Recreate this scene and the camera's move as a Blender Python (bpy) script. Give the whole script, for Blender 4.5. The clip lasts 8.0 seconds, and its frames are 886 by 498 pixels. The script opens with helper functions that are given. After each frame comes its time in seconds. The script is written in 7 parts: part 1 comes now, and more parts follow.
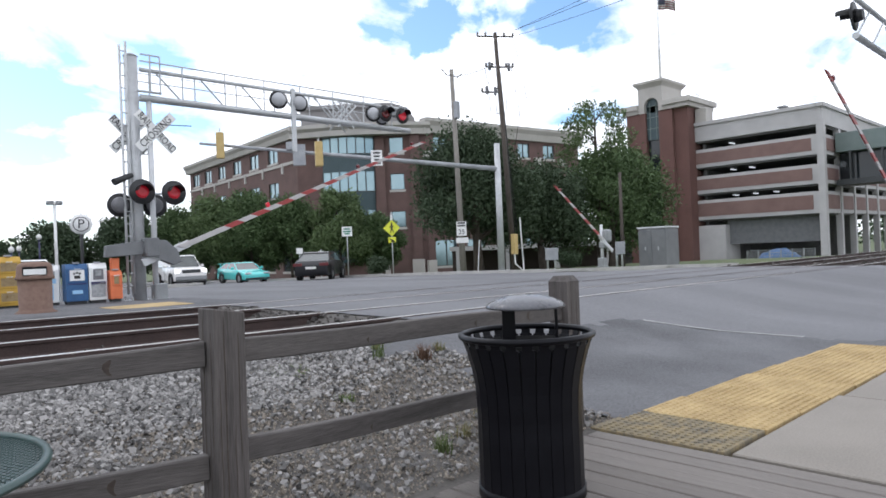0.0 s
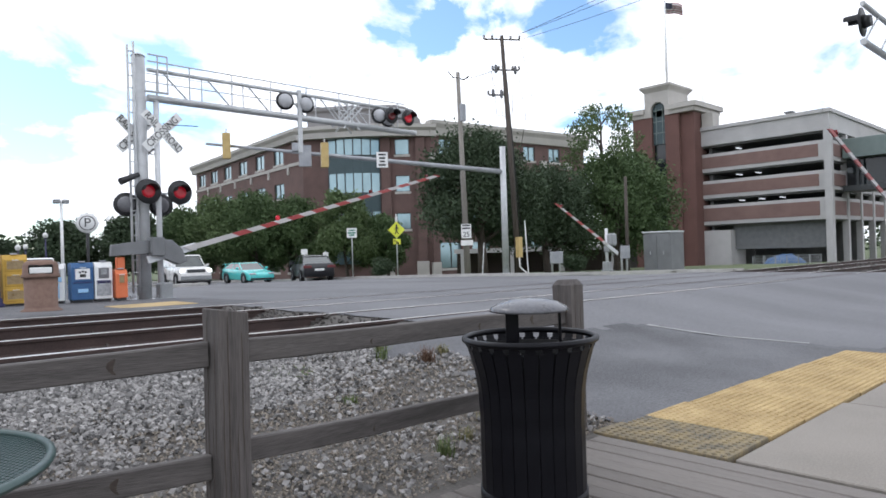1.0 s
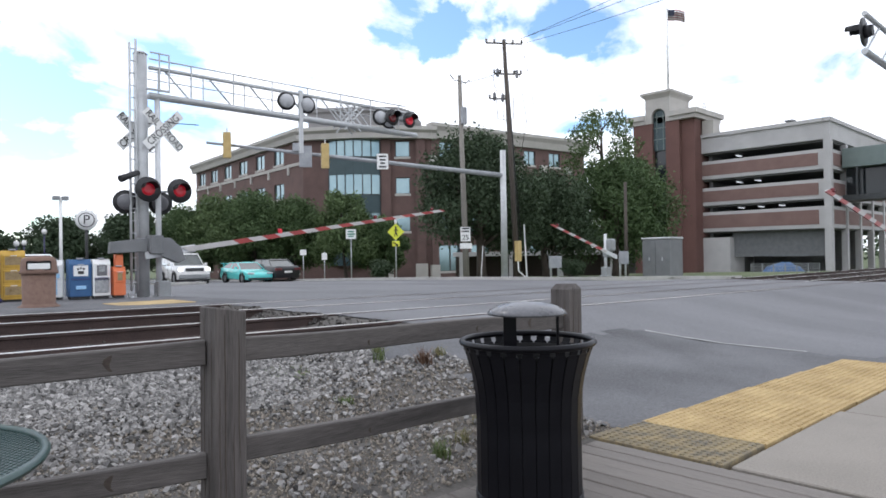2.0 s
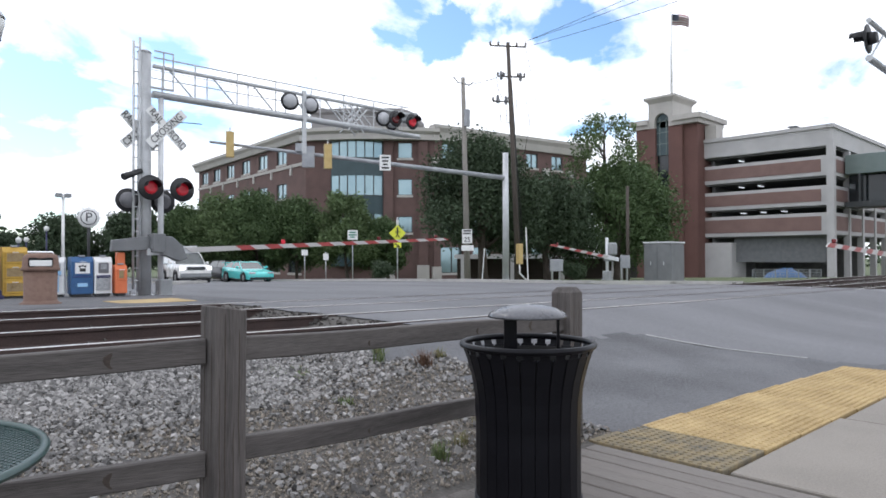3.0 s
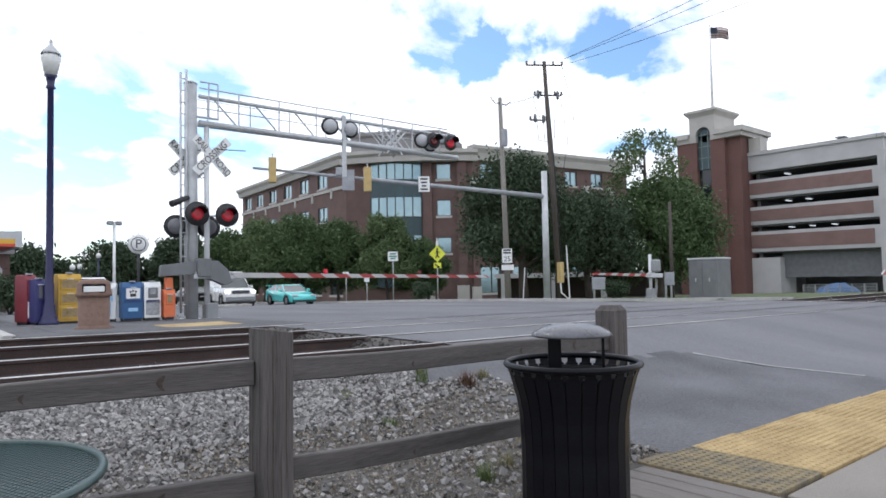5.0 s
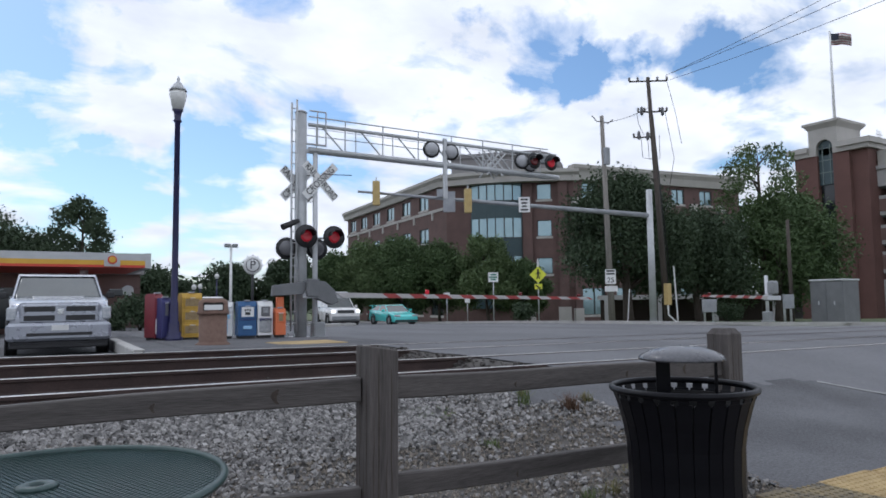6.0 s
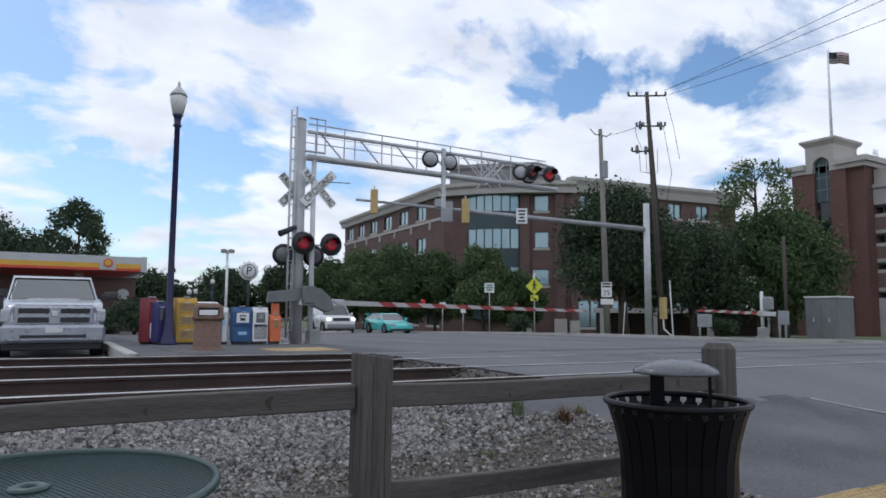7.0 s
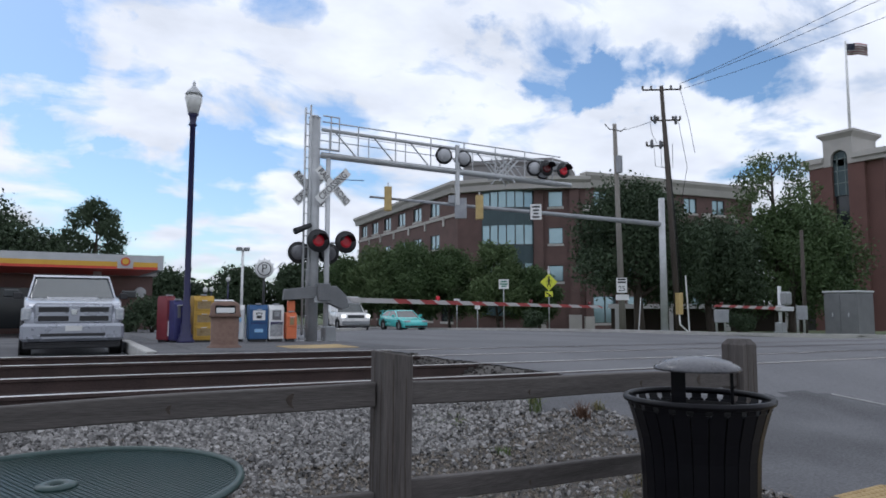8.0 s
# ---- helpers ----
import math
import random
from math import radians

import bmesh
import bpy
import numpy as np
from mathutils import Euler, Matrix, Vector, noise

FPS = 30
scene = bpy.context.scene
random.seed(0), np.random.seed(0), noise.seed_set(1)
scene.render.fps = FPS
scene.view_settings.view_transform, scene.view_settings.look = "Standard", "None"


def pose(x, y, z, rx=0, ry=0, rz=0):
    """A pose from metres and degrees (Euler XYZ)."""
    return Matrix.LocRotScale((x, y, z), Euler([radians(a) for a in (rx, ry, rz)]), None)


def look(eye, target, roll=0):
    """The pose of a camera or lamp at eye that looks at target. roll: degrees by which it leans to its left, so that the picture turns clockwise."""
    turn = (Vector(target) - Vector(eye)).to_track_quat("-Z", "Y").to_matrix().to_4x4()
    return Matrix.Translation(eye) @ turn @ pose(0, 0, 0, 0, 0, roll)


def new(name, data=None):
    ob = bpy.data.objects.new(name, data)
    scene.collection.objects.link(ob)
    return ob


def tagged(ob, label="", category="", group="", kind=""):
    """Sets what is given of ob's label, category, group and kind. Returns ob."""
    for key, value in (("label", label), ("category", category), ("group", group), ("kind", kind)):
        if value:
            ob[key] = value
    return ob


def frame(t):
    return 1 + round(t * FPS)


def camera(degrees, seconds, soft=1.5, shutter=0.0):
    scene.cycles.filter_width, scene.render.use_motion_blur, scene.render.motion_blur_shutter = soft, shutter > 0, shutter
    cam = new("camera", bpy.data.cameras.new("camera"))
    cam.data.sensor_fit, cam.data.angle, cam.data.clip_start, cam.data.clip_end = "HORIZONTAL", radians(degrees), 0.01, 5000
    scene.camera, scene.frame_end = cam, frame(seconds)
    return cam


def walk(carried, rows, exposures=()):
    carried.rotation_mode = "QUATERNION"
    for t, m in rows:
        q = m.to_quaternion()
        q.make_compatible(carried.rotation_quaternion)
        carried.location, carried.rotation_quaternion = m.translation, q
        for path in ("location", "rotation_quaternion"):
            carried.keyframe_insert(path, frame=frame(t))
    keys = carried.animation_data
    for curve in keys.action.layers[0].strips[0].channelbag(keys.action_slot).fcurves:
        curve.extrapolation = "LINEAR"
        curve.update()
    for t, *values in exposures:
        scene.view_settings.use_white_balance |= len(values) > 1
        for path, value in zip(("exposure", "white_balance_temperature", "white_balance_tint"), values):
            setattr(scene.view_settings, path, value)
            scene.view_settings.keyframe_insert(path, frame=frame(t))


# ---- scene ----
# ---- camera and walk ----
cam = camera(67.19, 8.0, soft=1.7)


def aim(x, y, z, yaw, pitch, roll):
    return Matrix.Translation((x, y, z)) @ pose(0, 0, 0, 90 + pitch, 0, yaw) @ pose(0, 0, 0, 0, 0, roll)


PATH = [
    (0.0, -0.003, 0.006, 1.302, -43.96, 0.07, -2.34),
    (0.5, -0.002, 0.000, 1.304, -43.66, 0.16, -2.07),
    (1.0, -0.003, 0.003, 1.304, -43.57, 0.28, -1.76),
    (1.5, -0.002, 0.004, 1.301, -43.65, 0.40, -1.35),
    (3.0, -0.003, 0.003, 1.299, -43.54, 0.68, -0.14),
    (3.5, 0.000, 0.000, 1.300, -43.30, 0.85, -0.40),
    (4.0, 0.004, -0.001, 1.297, -43.23, 1.12, -0.64),
    (5.5, -0.034, 0.000, 1.298, -36.27, 3.56, -1.11),
    (6.0, -0.040, -0.009, 1.293, -31.58, 4.38, -0.71),
    (6.5, -0.051, -0.019, 1.291, -30.19, 4.84, -0.19),
    (7.0, -0.048, -0.018, 1.291, -31.86, 5.21, 0.40),
    (7.5, -0.051, -0.005, 1.290, -32.64, 5.30, 0.43),
    (8.0, -0.066, -0.001, 1.294, -30.69, 4.91, 0.11),
]
walk(cam, [(t, aim(*row)) for t, *row in PATH],
     exposures=[(0.0, -0.2, 6050, 12), (4.1, -0.22, 6050, 12), (5.4, -0.45, 5900, 12), (6.1, -0.9, 5800, 12), (8.0, -1.0, 5800, 12)])

# ---- world and sun ----
SUN_EL, SUN_AZ = radians(52), radians(-15)
world = bpy.data.worlds.new("sky")
scene.world = world
world.use_nodes = True
wn, wl = world.node_tree.nodes, world.node_tree.links
wn.clear()


def wnode(kind, **vals):
    n = wn.new(kind)
    for k, v in vals.items():
        n.inputs[k].default_value = v
    return n


sky = wn.new("ShaderNodeTexSky")
sky.sky_type, sky.sun_disc, sky.sun_elevation, sky.sun_rotation = "NISHITA", False, SUN_EL, SUN_AZ
coord = wn.new("ShaderNodeTexCoord")
sep = wn.new("ShaderNodeSeparateXYZ")
wl.new(coord.outputs["Generated"], sep.inputs[0])
up = wn.new("ShaderNodeMath")
up.operation = "ADD"
up.inputs[1].default_value = 0.22
wl.new(sep.outputs["Z"], up.inputs[0])
upc = wn.new("ShaderNodeMath")
upc.operation = "MAXIMUM"
upc.inputs[1].default_value = 0.08
wl.new(up.outputs[0], upc.inputs[0])
flat = wn.new("ShaderNodeCombineXYZ")
for axis in "XY":
    dv = wn.new("ShaderNodeMath")
    dv.operation = "DIVIDE"
    wl.new(sep.outputs[axis], dv.inputs[0])
    wl.new(upc.outputs[0], dv.inputs[1])
    wl.new(dv.outputs[0], flat.inputs[axis])
mapn = wn.new("ShaderNodeMapping")
mapn.inputs["Location"].default_value = (3.1, 1.7, 0.4)
mapn.inputs["Scale"].default_value = (1.0, 1.25, 1.0)
wl.new(flat.outputs[0], mapn.inputs[0])
HOLES = [(0.785, 0.514, 0.347, 4.5), (0.768, 0.548, 0.332, 3), (0.712, 0.603, 0.359, 2.2), (0.688, 0.642, 0.339, 2), (0.621, 0.706, 0.341, 4), (0.585, 0.745, 0.319, 2), (0.534, 0.763, 0.364, 2.2), (0.655, 0.689, 0.311, 2), (0.508, 0.823, 0.254, 2.5), (0.262, 0.874, 0.409, 3), (0.350, 0.861, 0.368, 1.3), (-0.051, 0.942, 0.332, 3.5), (-0.011, 0.957, 0.291, 4.2), (0.103, 0.943, 0.317, 2.4), (0.243, 0.941, 0.234, 4.5), (0.373, 0.896, 0.241, 3.6), (0.207, 0.959, 0.193, 3), (0.082, 0.983, 0.166, 2.2), (-0.031, 0.977, 0.211, 2.2), (0.831, 0.428, 0.355, 2), (0.165, 0.982, 0.096, 7), (0.02, 0.993, 0.12, 5)]
big = wnode("ShaderNodeTexNoise", Scale=2.6, Detail=10.0, Roughness=0.58, Distortion=0.35)
wl.new(mapn.outputs[0], big.inputs["Vector"])
cover = wn.new("ShaderNodeValToRGB")
cover.color_ramp.elements[0].position, cover.color_ramp.elements[1].position = 0.345, 0.52
full = wn.new("ShaderNodeMath")
full.operation = "ADD"
full.inputs[1].default_value = 0.05
wl.new(big.outputs["Fac"], full.inputs[0])
gaps = full.outputs[0]
# breaks in the cloud: a direction and a width in degrees for each, torn by a fine and a broad noise
view = coord.outputs["Generated"]
for scale, amount in ((7.0, 0.17), (26.0, 0.05)):
    tear = wnode("ShaderNodeTexNoise", Scale=scale, Detail=6.0, Roughness=0.6)
    wl.new(coord.outputs["Generated"], tear.inputs["Vector"])
    swing = wn.new("ShaderNodeVectorMath")
    swing.operation = "MULTIPLY_ADD"
    swing.inputs[1].default_value = (amount,) * 3
    wl.new(tear.outputs["Color"], swing.inputs[0])
    back = wn.new("ShaderNodeVectorMath")
    back.operation = "SUBTRACT"
    back.inputs[1].default_value = (amount / 2,) * 3
    wl.new(view, back.inputs[0])
    wl.new(back.outputs[0], swing.inputs[2])
    view = swing.outputs[0]
unit = wn.new("ShaderNodeVectorMath")
unit.operation = "NORMALIZE"
wl.new(view, unit.inputs[0])
for gx, gy, gz, width in HOLES:
    dot = wn.new("ShaderNodeVectorMath")
    dot.operation = "DOT_PRODUCT"
    dot.inputs[1].default_value = (gx, gy, gz)
    wl.new(unit.outputs[0], dot.inputs[0])
    near = wn.new("ShaderNodeMapRange")
    near.interpolation_type = "SMOOTHSTEP"
    near.inputs["From Min"].default_value, near.inputs["From Max"].default_value = math.cos(radians(width * 1.25)), 1.0
    near.inputs["To Min"].default_value, near.inputs["To Max"].default_value = 0.0, 0.15
    wl.new(dot.outputs["Value"], near.inputs["Value"])
    less = wn.new("ShaderNodeMath")
    less.operation = "SUBTRACT"
    wl.new(gaps, less.inputs[0])
    wl.new(near.outputs[0], less.inputs[1])
    gaps = less.outputs[0]
wl.new(gaps, cover.inputs[0])
shade = wnode("ShaderNodeTexNoise", Scale=2.3, Detail=6.0, Roughness=0.55)
wl.new(mapn.outputs[0], shade.inputs["Vector"])
tone = wn.new("ShaderNodeValToRGB")
tone.color_ramp.elements[0].position, tone.color_ramp.elements[1].position = 0.3, 0.62
tone.color_ramp.elements[0].color, tone.color_ramp.elements[1].color = (15.4, 15.6, 15.9, 1), (21.5, 21.5, 21.5, 1)
wl.new(shade.outputs["Fac"], tone.inputs[0])
blue = wn.new("ShaderNodeMix")
blue.data_type, blue.blend_type = "RGBA", "MULTIPLY"
blue.inputs["Factor"].default_value = 1.0
blue.inputs["B"].default_value = (2.1, 2.4, 2.5, 1)
wl.new(sky.outputs[0], blue.inputs["A"])
mixs = wn.new("ShaderNodeMix")
mixs.data_type = "RGBA"
wl.new(cover.outputs[0], mixs.inputs["Factor"])
wl.new(blue.outputs["Result"], mixs.inputs["A"])
wl.new(tone.outputs[0], mixs.inputs["B"])
bg = wnode("ShaderNodeBackground", Strength=0.094)
wl.new(mixs.outputs["Result"], bg.inputs["Color"])
wout = wn.new("ShaderNodeOutputWorld")
wl.new(bg.outputs[0], wout.inputs[0])

sun = new("sun", bpy.data.lights.new("sun", "SUN"))
sun.data.energy, sun.data.angle, sun.data.color = 0.6, radians(14), (1.0, 0.96, 0.9)
sun.matrix_world = look((0, 0, 50), (0 - 50 * math.sin(SUN_AZ) / math.tan(SUN_EL), -50 * math.cos(SUN_AZ) / math.tan(SUN_EL), 0))


# ---- materials ----
def mat(name, c1, c2=None, scale=6.0, rough=0.7, metal=0.0, bump=0.0, fine=60.0, glow=0.0, island=0.0, stretch=(1, 1, 1), coat=0.0, spread=0.0, spec=0.5):
    """A procedural surface: two colours mixed by a broad and a fine noise, with fine relief. spread: variation from object to object."""
    m = bpy.data.materials.new(name)
    m.use_nodes = True
    nt = m.node_tree
    b = nt.nodes["Principled BSDF"]
    c2 = c2 or tuple(v * 0.8 for v in c1)
    tc = nt.nodes.new("ShaderNodeTexCoord")
    mp = nt.nodes.new("ShaderNodeMapping")
    mp.inputs["Scale"].default_value = stretch
    nt.links.new(tc.outputs["Object"], mp.inputs[0])
    n1, n2 = nt.nodes.new("ShaderNodeTexNoise"), nt.nodes.new("ShaderNodeTexNoise")
    n1.inputs["Scale"].default_value, n1.inputs["Detail"].default_value = scale, 5
    n2.inputs["Scale"].default_value, n2.inputs["Detail"].default_value = fine, 3
    add = nt.nodes.new("ShaderNodeMix")
    add.inputs["Factor"].default_value = 0.45
    for n, k in ((n1, "A"), (n2, "B")):
        nt.links.new(mp.outputs[0], n.inputs["Vector"])
        nt.links.new(n.outputs["Fac"], add.inputs[k])
    ramp = nt.nodes.new("ShaderNodeMapRange")
    ramp.inputs["From Min"].default_value, ramp.inputs["From Max"].default_value = 0.34, 0.66
    nt.links.new(add.outputs[0], ramp.inputs["Value"])
    fac = ramp.outputs[0]
    if island or spread:
        src = nt.nodes.new("ShaderNodeNewGeometry" if island else "ShaderNodeObjectInfo")
        mx = nt.nodes.new("ShaderNodeMix")
        mx.inputs["Factor"].default_value = island or spread
        nt.links.new(fac, mx.inputs["A"])
        nt.links.new(src.outputs["Random Per Island" if island else "Random"], mx.inputs["B"])
        fac = mx.outputs[0]
    col = nt.nodes.new("ShaderNodeMix")
    col.data_type = "RGBA"
    col.inputs["A"].default_value, col.inputs["B"].default_value = (*c1, 1), (*c2, 1)
    nt.links.new(fac, col.inputs["Factor"])
    nt.links.new(col.outputs["Result"], b.inputs["Base Color"])
    rr = nt.nodes.new("ShaderNodeMapRange")
    rr.inputs["To Min"].default_value, rr.inputs["To Max"].default_value = max(0.02, rough - 0.08), min(1.0, rough + 0.08)
    nt.links.new(n1.outputs["Fac"], rr.inputs["Value"])
    nt.links.new(rr.outputs[0], b.inputs["Roughness"])
    b.inputs["Specular IOR Level"].default_value = spec
    b.inputs["Metallic"].default_value, b.inputs["Coat Weight"].default_value = metal, coat
    if bump:
        bp = nt.nodes.new("ShaderNodeBump")
        bp.inputs["Strength"].default_value, bp.inputs["Distance"].default_value = bump, 0.02
        nt.links.new(add.outputs[0], bp.inputs["Height"])
        nt.links.new(bp.outputs[0], b.inputs["Normal"])
    if glow:
        b.inputs["Emission Color"].default_value, b.inputs["Emission Strength"].default_value = (*c1, 1), glow
    return m


ASPHALT = mat("asphalt", (0.088, 0.088, 0.095), (0.178, 0.178, 0.186), scale=0.3, rough=0.85, bump=0.35, fine=38, stretch=(1.6, 0.5, 1))
ASPHALT_DARK = mat("patched_asphalt", (0.050, 0.050, 0.054), (0.150, 0.150, 0.158), scale=0.7, rough=0.88, bump=0.9, fine=48)
EARTH = mat("trodden_earth", (0.055, 0.050, 0.045), (0.12, 0.11, 0.10), scale=1.5, rough=0.95, bump=0.8, fine=40)
STONE = mat("ballast_stone", (0.030, 0.029, 0.029), (0.40, 0.385, 0.37), scale=9, rough=0.9, bump=0.4, fine=70, island=0.8)
GRIT = mat("brown_grit", (0.10, 0.085, 0.07), (0.33, 0.29, 0.24), scale=4, rough=0.95, fine=70, island=0.7)
DARKSTONE = mat("dark_ballast_stone", (0.03, 0.026, 0.024), (0.12, 0.11, 0.10), scale=9, rough=0.9, bump=0.4, fine=70, island=0.8)
GRASS = mat("grass_ground", (0.05, 0.085, 0.03), (0.12, 0.13, 0.06), scale=0.8, rough=0.95, bump=0.6, fine=30)
BLADE = mat("dry_grass", (0.20, 0.16, 0.08), (0.12, 0.14, 0.05), scale=3, rough=0.9, island=0.8)
WEED = mat("green_weed", (0.06, 0.10, 0.03), (0.14, 0.16, 0.06), scale=3, rough=0.9, island=0.8)
CONCRETE = mat("concrete", (0.185, 0.166, 0.144), (0.265, 0.240, 0.210), scale=1.1, rough=0.9, bump=0.35, fine=70)
KERB = mat("kerb_concrete", (0.33, 0.32, 0.30), (0.48, 0.47, 0.45), scale=2.5, rough=0.9, bump=0.3)
WHITELINE = mat("worn_white_paint", (0.21, 0.21, 0.205), (0.36, 0.36, 0.35), scale=5, rough=0.8, bump=0.2)
TACTILE = mat("yellow_tactile", (0.27, 0.185, 0.075), (0.47, 0.35, 0.17), scale=3.0, rough=0.85, bump=0.25, fine=50)
TACTWORN = mat("worn_tactile", (0.085, 0.08, 0.072), (0.29, 0.225, 0.115), scale=6, rough=0.88, bump=0.3)
DECKWOOD = mat("weathered_deck", (0.11, 0.098, 0.088), (0.205, 0.185, 0.168), scale=3, rough=0.85, bump=0.35, fine=30, stretch=(7, 0.6, 7), spread=0.35)
FENCEWOOD = mat("grey_fence_timber", (0.040, 0.035, 0.033), (0.118, 0.106, 0.100), scale=2.2, rough=0.85, bump=0.35, fine=24, stretch=(0.5, 8, 8))
POSTWOOD = mat("grey_post_timber", (0.038, 0.033, 0.031), (0.112, 0.099, 0.093), scale=2.2, rough=0.85, bump=0.4, fine=24, stretch=(9, 9, 0.45))
KNOTSHADE = mat("dark_knot_and_shade", (0.03, 0.022, 0.018), (0.06, 0.045, 0.035), scale=20, rough=0.85)
BLACK = mat("black_powder_coat", (0.004, 0.004, 0.0055), (0.008, 0.008, 0.0105), scale=7, rough=0.34, bump=0.05, fine=120, spec=0.12)
DOME = mat("worn_grey_coat", (0.055, 0.055, 0.062), (0.11, 0.11, 0.12), scale=6, rough=0.28, bump=0.05)
LINER = mat("black_liner", (0.003, 0.003, 0.0035), (0.006, 0.006, 0.006), scale=9, rough=0.6, spec=0.15)
TABLEGREEN = mat("green_coated_mesh", (0.016, 0.040, 0.038), (0.034, 0.066, 0.062), scale=8, rough=0.35, bump=0.05)
RUST = mat("rusty_steel", (0.030, 0.019, 0.017), (0.065, 0.042, 0.037), scale=4, rough=0.85, bump=0.3)
RAILTOP = mat("polished_rail_head", (0.45, 0.43, 0.41), (0.60, 0.58, 0.56), scale=6, rough=0.35, metal=0.8)
TIE = mat("old_tie", (0.035, 0.028, 0.023), (0.075, 0.062, 0.052), scale=4, rough=0.95, bump=0.5)
GALV = mat("galvanised_steel", (0.40, 0.41, 0.42), (0.56, 0.57, 0.58), scale=3.5, rough=0.5, metal=0.35, bump=0.06)
ALU = mat("painted_aluminium", (0.50, 0.51, 0.53), (0.64, 0.65, 0.66), scale=3, rough=0.5, metal=0.2, bump=0.05)
ZINC = mat("weathered_zinc", (0.24, 0.25, 0.27), (0.38, 0.39, 0.41), scale=3, rough=0.6, metal=0.2, bump=0.08)
CABGREY = mat("weathered_grey_cabinet", (0.115, 0.12, 0.125), (0.18, 0.185, 0.19), scale=2.2, rough=0.6, bump=0.08)
GREYBOX = mat("grey_paint", (0.20, 0.21, 0.215), (0.30, 0.31, 0.315), scale=2.2, rough=0.6, bump=0.08)
SIGNWHITE = mat("sign_white", (0.70, 0.70, 0.69), (0.80, 0.80, 0.79), scale=5, rough=0.45)
CANOPYWHITE = mat("canopy_white", (0.42, 0.43, 0.44), (0.52, 0.53, 0.54), scale=2, rough=0.5)
SIGNBLACK = mat("sign_black", (0.015, 0.015, 0.017), (0.025, 0.025, 0.027), scale=5, rough=0.5)
SIGNGREEN = mat("sign_green", (0.03, 0.20, 0.13), (0.05, 0.26, 0.17), scale=5, rough=0.45)
SIGNYELLOW = mat("sign_yellow_green", (0.62, 0.66, 0.03), (0.72, 0.74, 0.06), scale=5, rough=0.45)
SIGNALYEL = mat("signal_yellow", (0.42, 0.30, 0.11), (0.54, 0.40, 0.17), scale=5, rough=0.55)
LAMPCASE = mat("grey_lamp_case", (0.36, 0.365, 0.385), (0.48, 0.485, 0.50), scale=5, rough=0.45)
CASEDARK = mat("dark_lamp_case", (0.10, 0.10, 0.11), (0.17, 0.17, 0.18), scale=5, rough=0.5)
# unlit lens, its pale grey is the sky's reflection put into the colour
LENSSKY = mat("unlit_lens_sky_reflection", (0.62, 0.63, 0.66), (0.74, 0.75, 0.78), scale=5, rough=0.2)
REDDIM = mat("unlit_red_lens", (0.10, 0.006, 0.008), (0.14, 0.010, 0.012), scale=12, rough=0.25)
REDLIT = mat("lit_red_lens", (0.55, 0.012, 0.03), (0.30, 0.008, 0.015), scale=9, rough=0.3, glow=0.35)
REDMID = mat("flashing_red_lens", (0.46, 0.010, 0.024), (0.24, 0.007, 0.013), scale=9, rough=0.3, glow=0.24)
ARMWHITE = mat("gate_white", (0.36, 0.35, 0.34), (0.48, 0.46, 0.45), scale=3, rough=0.5)
ARMRED = mat("gate_red", (0.24, 0.03, 0.03), (0.34, 0.045, 0.04), scale=3, rough=0.45)
POLEWOOD = mat("utility_pole_wood", (0.045, 0.036, 0.03), (0.10, 0.084, 0.072), scale=2, rough=0.9, bump=0.4, stretch=(6, 6, 0.5))
POLEGREY = mat("grey_pole_wood", (0.19, 0.175, 0.155), (0.28, 0.26, 0.235), scale=2, rough=0.9, bump=0.4, stretch=(6, 6, 0.5))
CABLE = mat("black_cable", (0.012, 0.012, 0.013), (0.02, 0.02, 0.02), scale=5, rough=0.6)
PORCELAIN = mat("insulator", (0.10, 0.09, 0.085), (0.18, 0.165, 0.155), scale=5, rough=0.3)
BRICK = mat("red_brick", (0.090, 0.056, 0.050), (0.145, 0.090, 0.080), scale=0.9, rough=0.85, bump=0.3, fine=14)
TOWERBRICK = mat("smooth_red_brick", (0.105, 0.052, 0.044), (0.150, 0.078, 0.066), scale=0.5, rough=0.85, bump=0.25, fine=12)
CREAM = mat("cream_precast", (0.37, 0.35, 0.325), (0.46, 0.44, 0.41), scale=0.8, rough=0.85, bump=0.12)
PENT = mat("grey_cladding", (0.20, 0.19, 0.19), (0.27, 0.26, 0.255), scale=0.8, rough=0.7)
TEALPANEL = mat("dark_teal_panel", (0.028, 0.055, 0.062), (0.045, 0.075, 0.085), scale=1.0, rough=0.45)
GLASS = mat("window_glass", (0.23, 0.33, 0.36), (0.33, 0.44, 0.47), scale=0.4, rough=0.08, metal=0.55)
DARKGLASS = mat("dark_glass", (0.012, 0.017, 0.02), (0.025, 0.03, 0.034), scale=0.4, rough=0.06)
DARKFRAME = mat("dark_frame", (0.03, 0.034, 0.036), (0.05, 0.054, 0.056), scale=4, rough=0.5)
GARAGECON = mat("garage_precast", (0.37, 0.36, 0.36), (0.47, 0.46, 0.455), scale=0.6, rough=0.85, bump=0.12)
GARAGEBRICK = mat("garage_brick", (0.155, 0.095, 0.085), (0.21, 0.135, 0.12), scale=0.8, rough=0.85, bump=0.2)
# concrete with the shade of an unlit interior put into its colour
INTERIORSHADE = mat("concrete_interior_shade", (0.10, 0.10, 0.10), (0.16, 0.16, 0.155), scale=0.8, rough=0.9)
TUBE = mat("lit_tube", (0.95, 0.98, 1.0), (0.9, 0.95, 1.0), scale=3, glow=0.9)
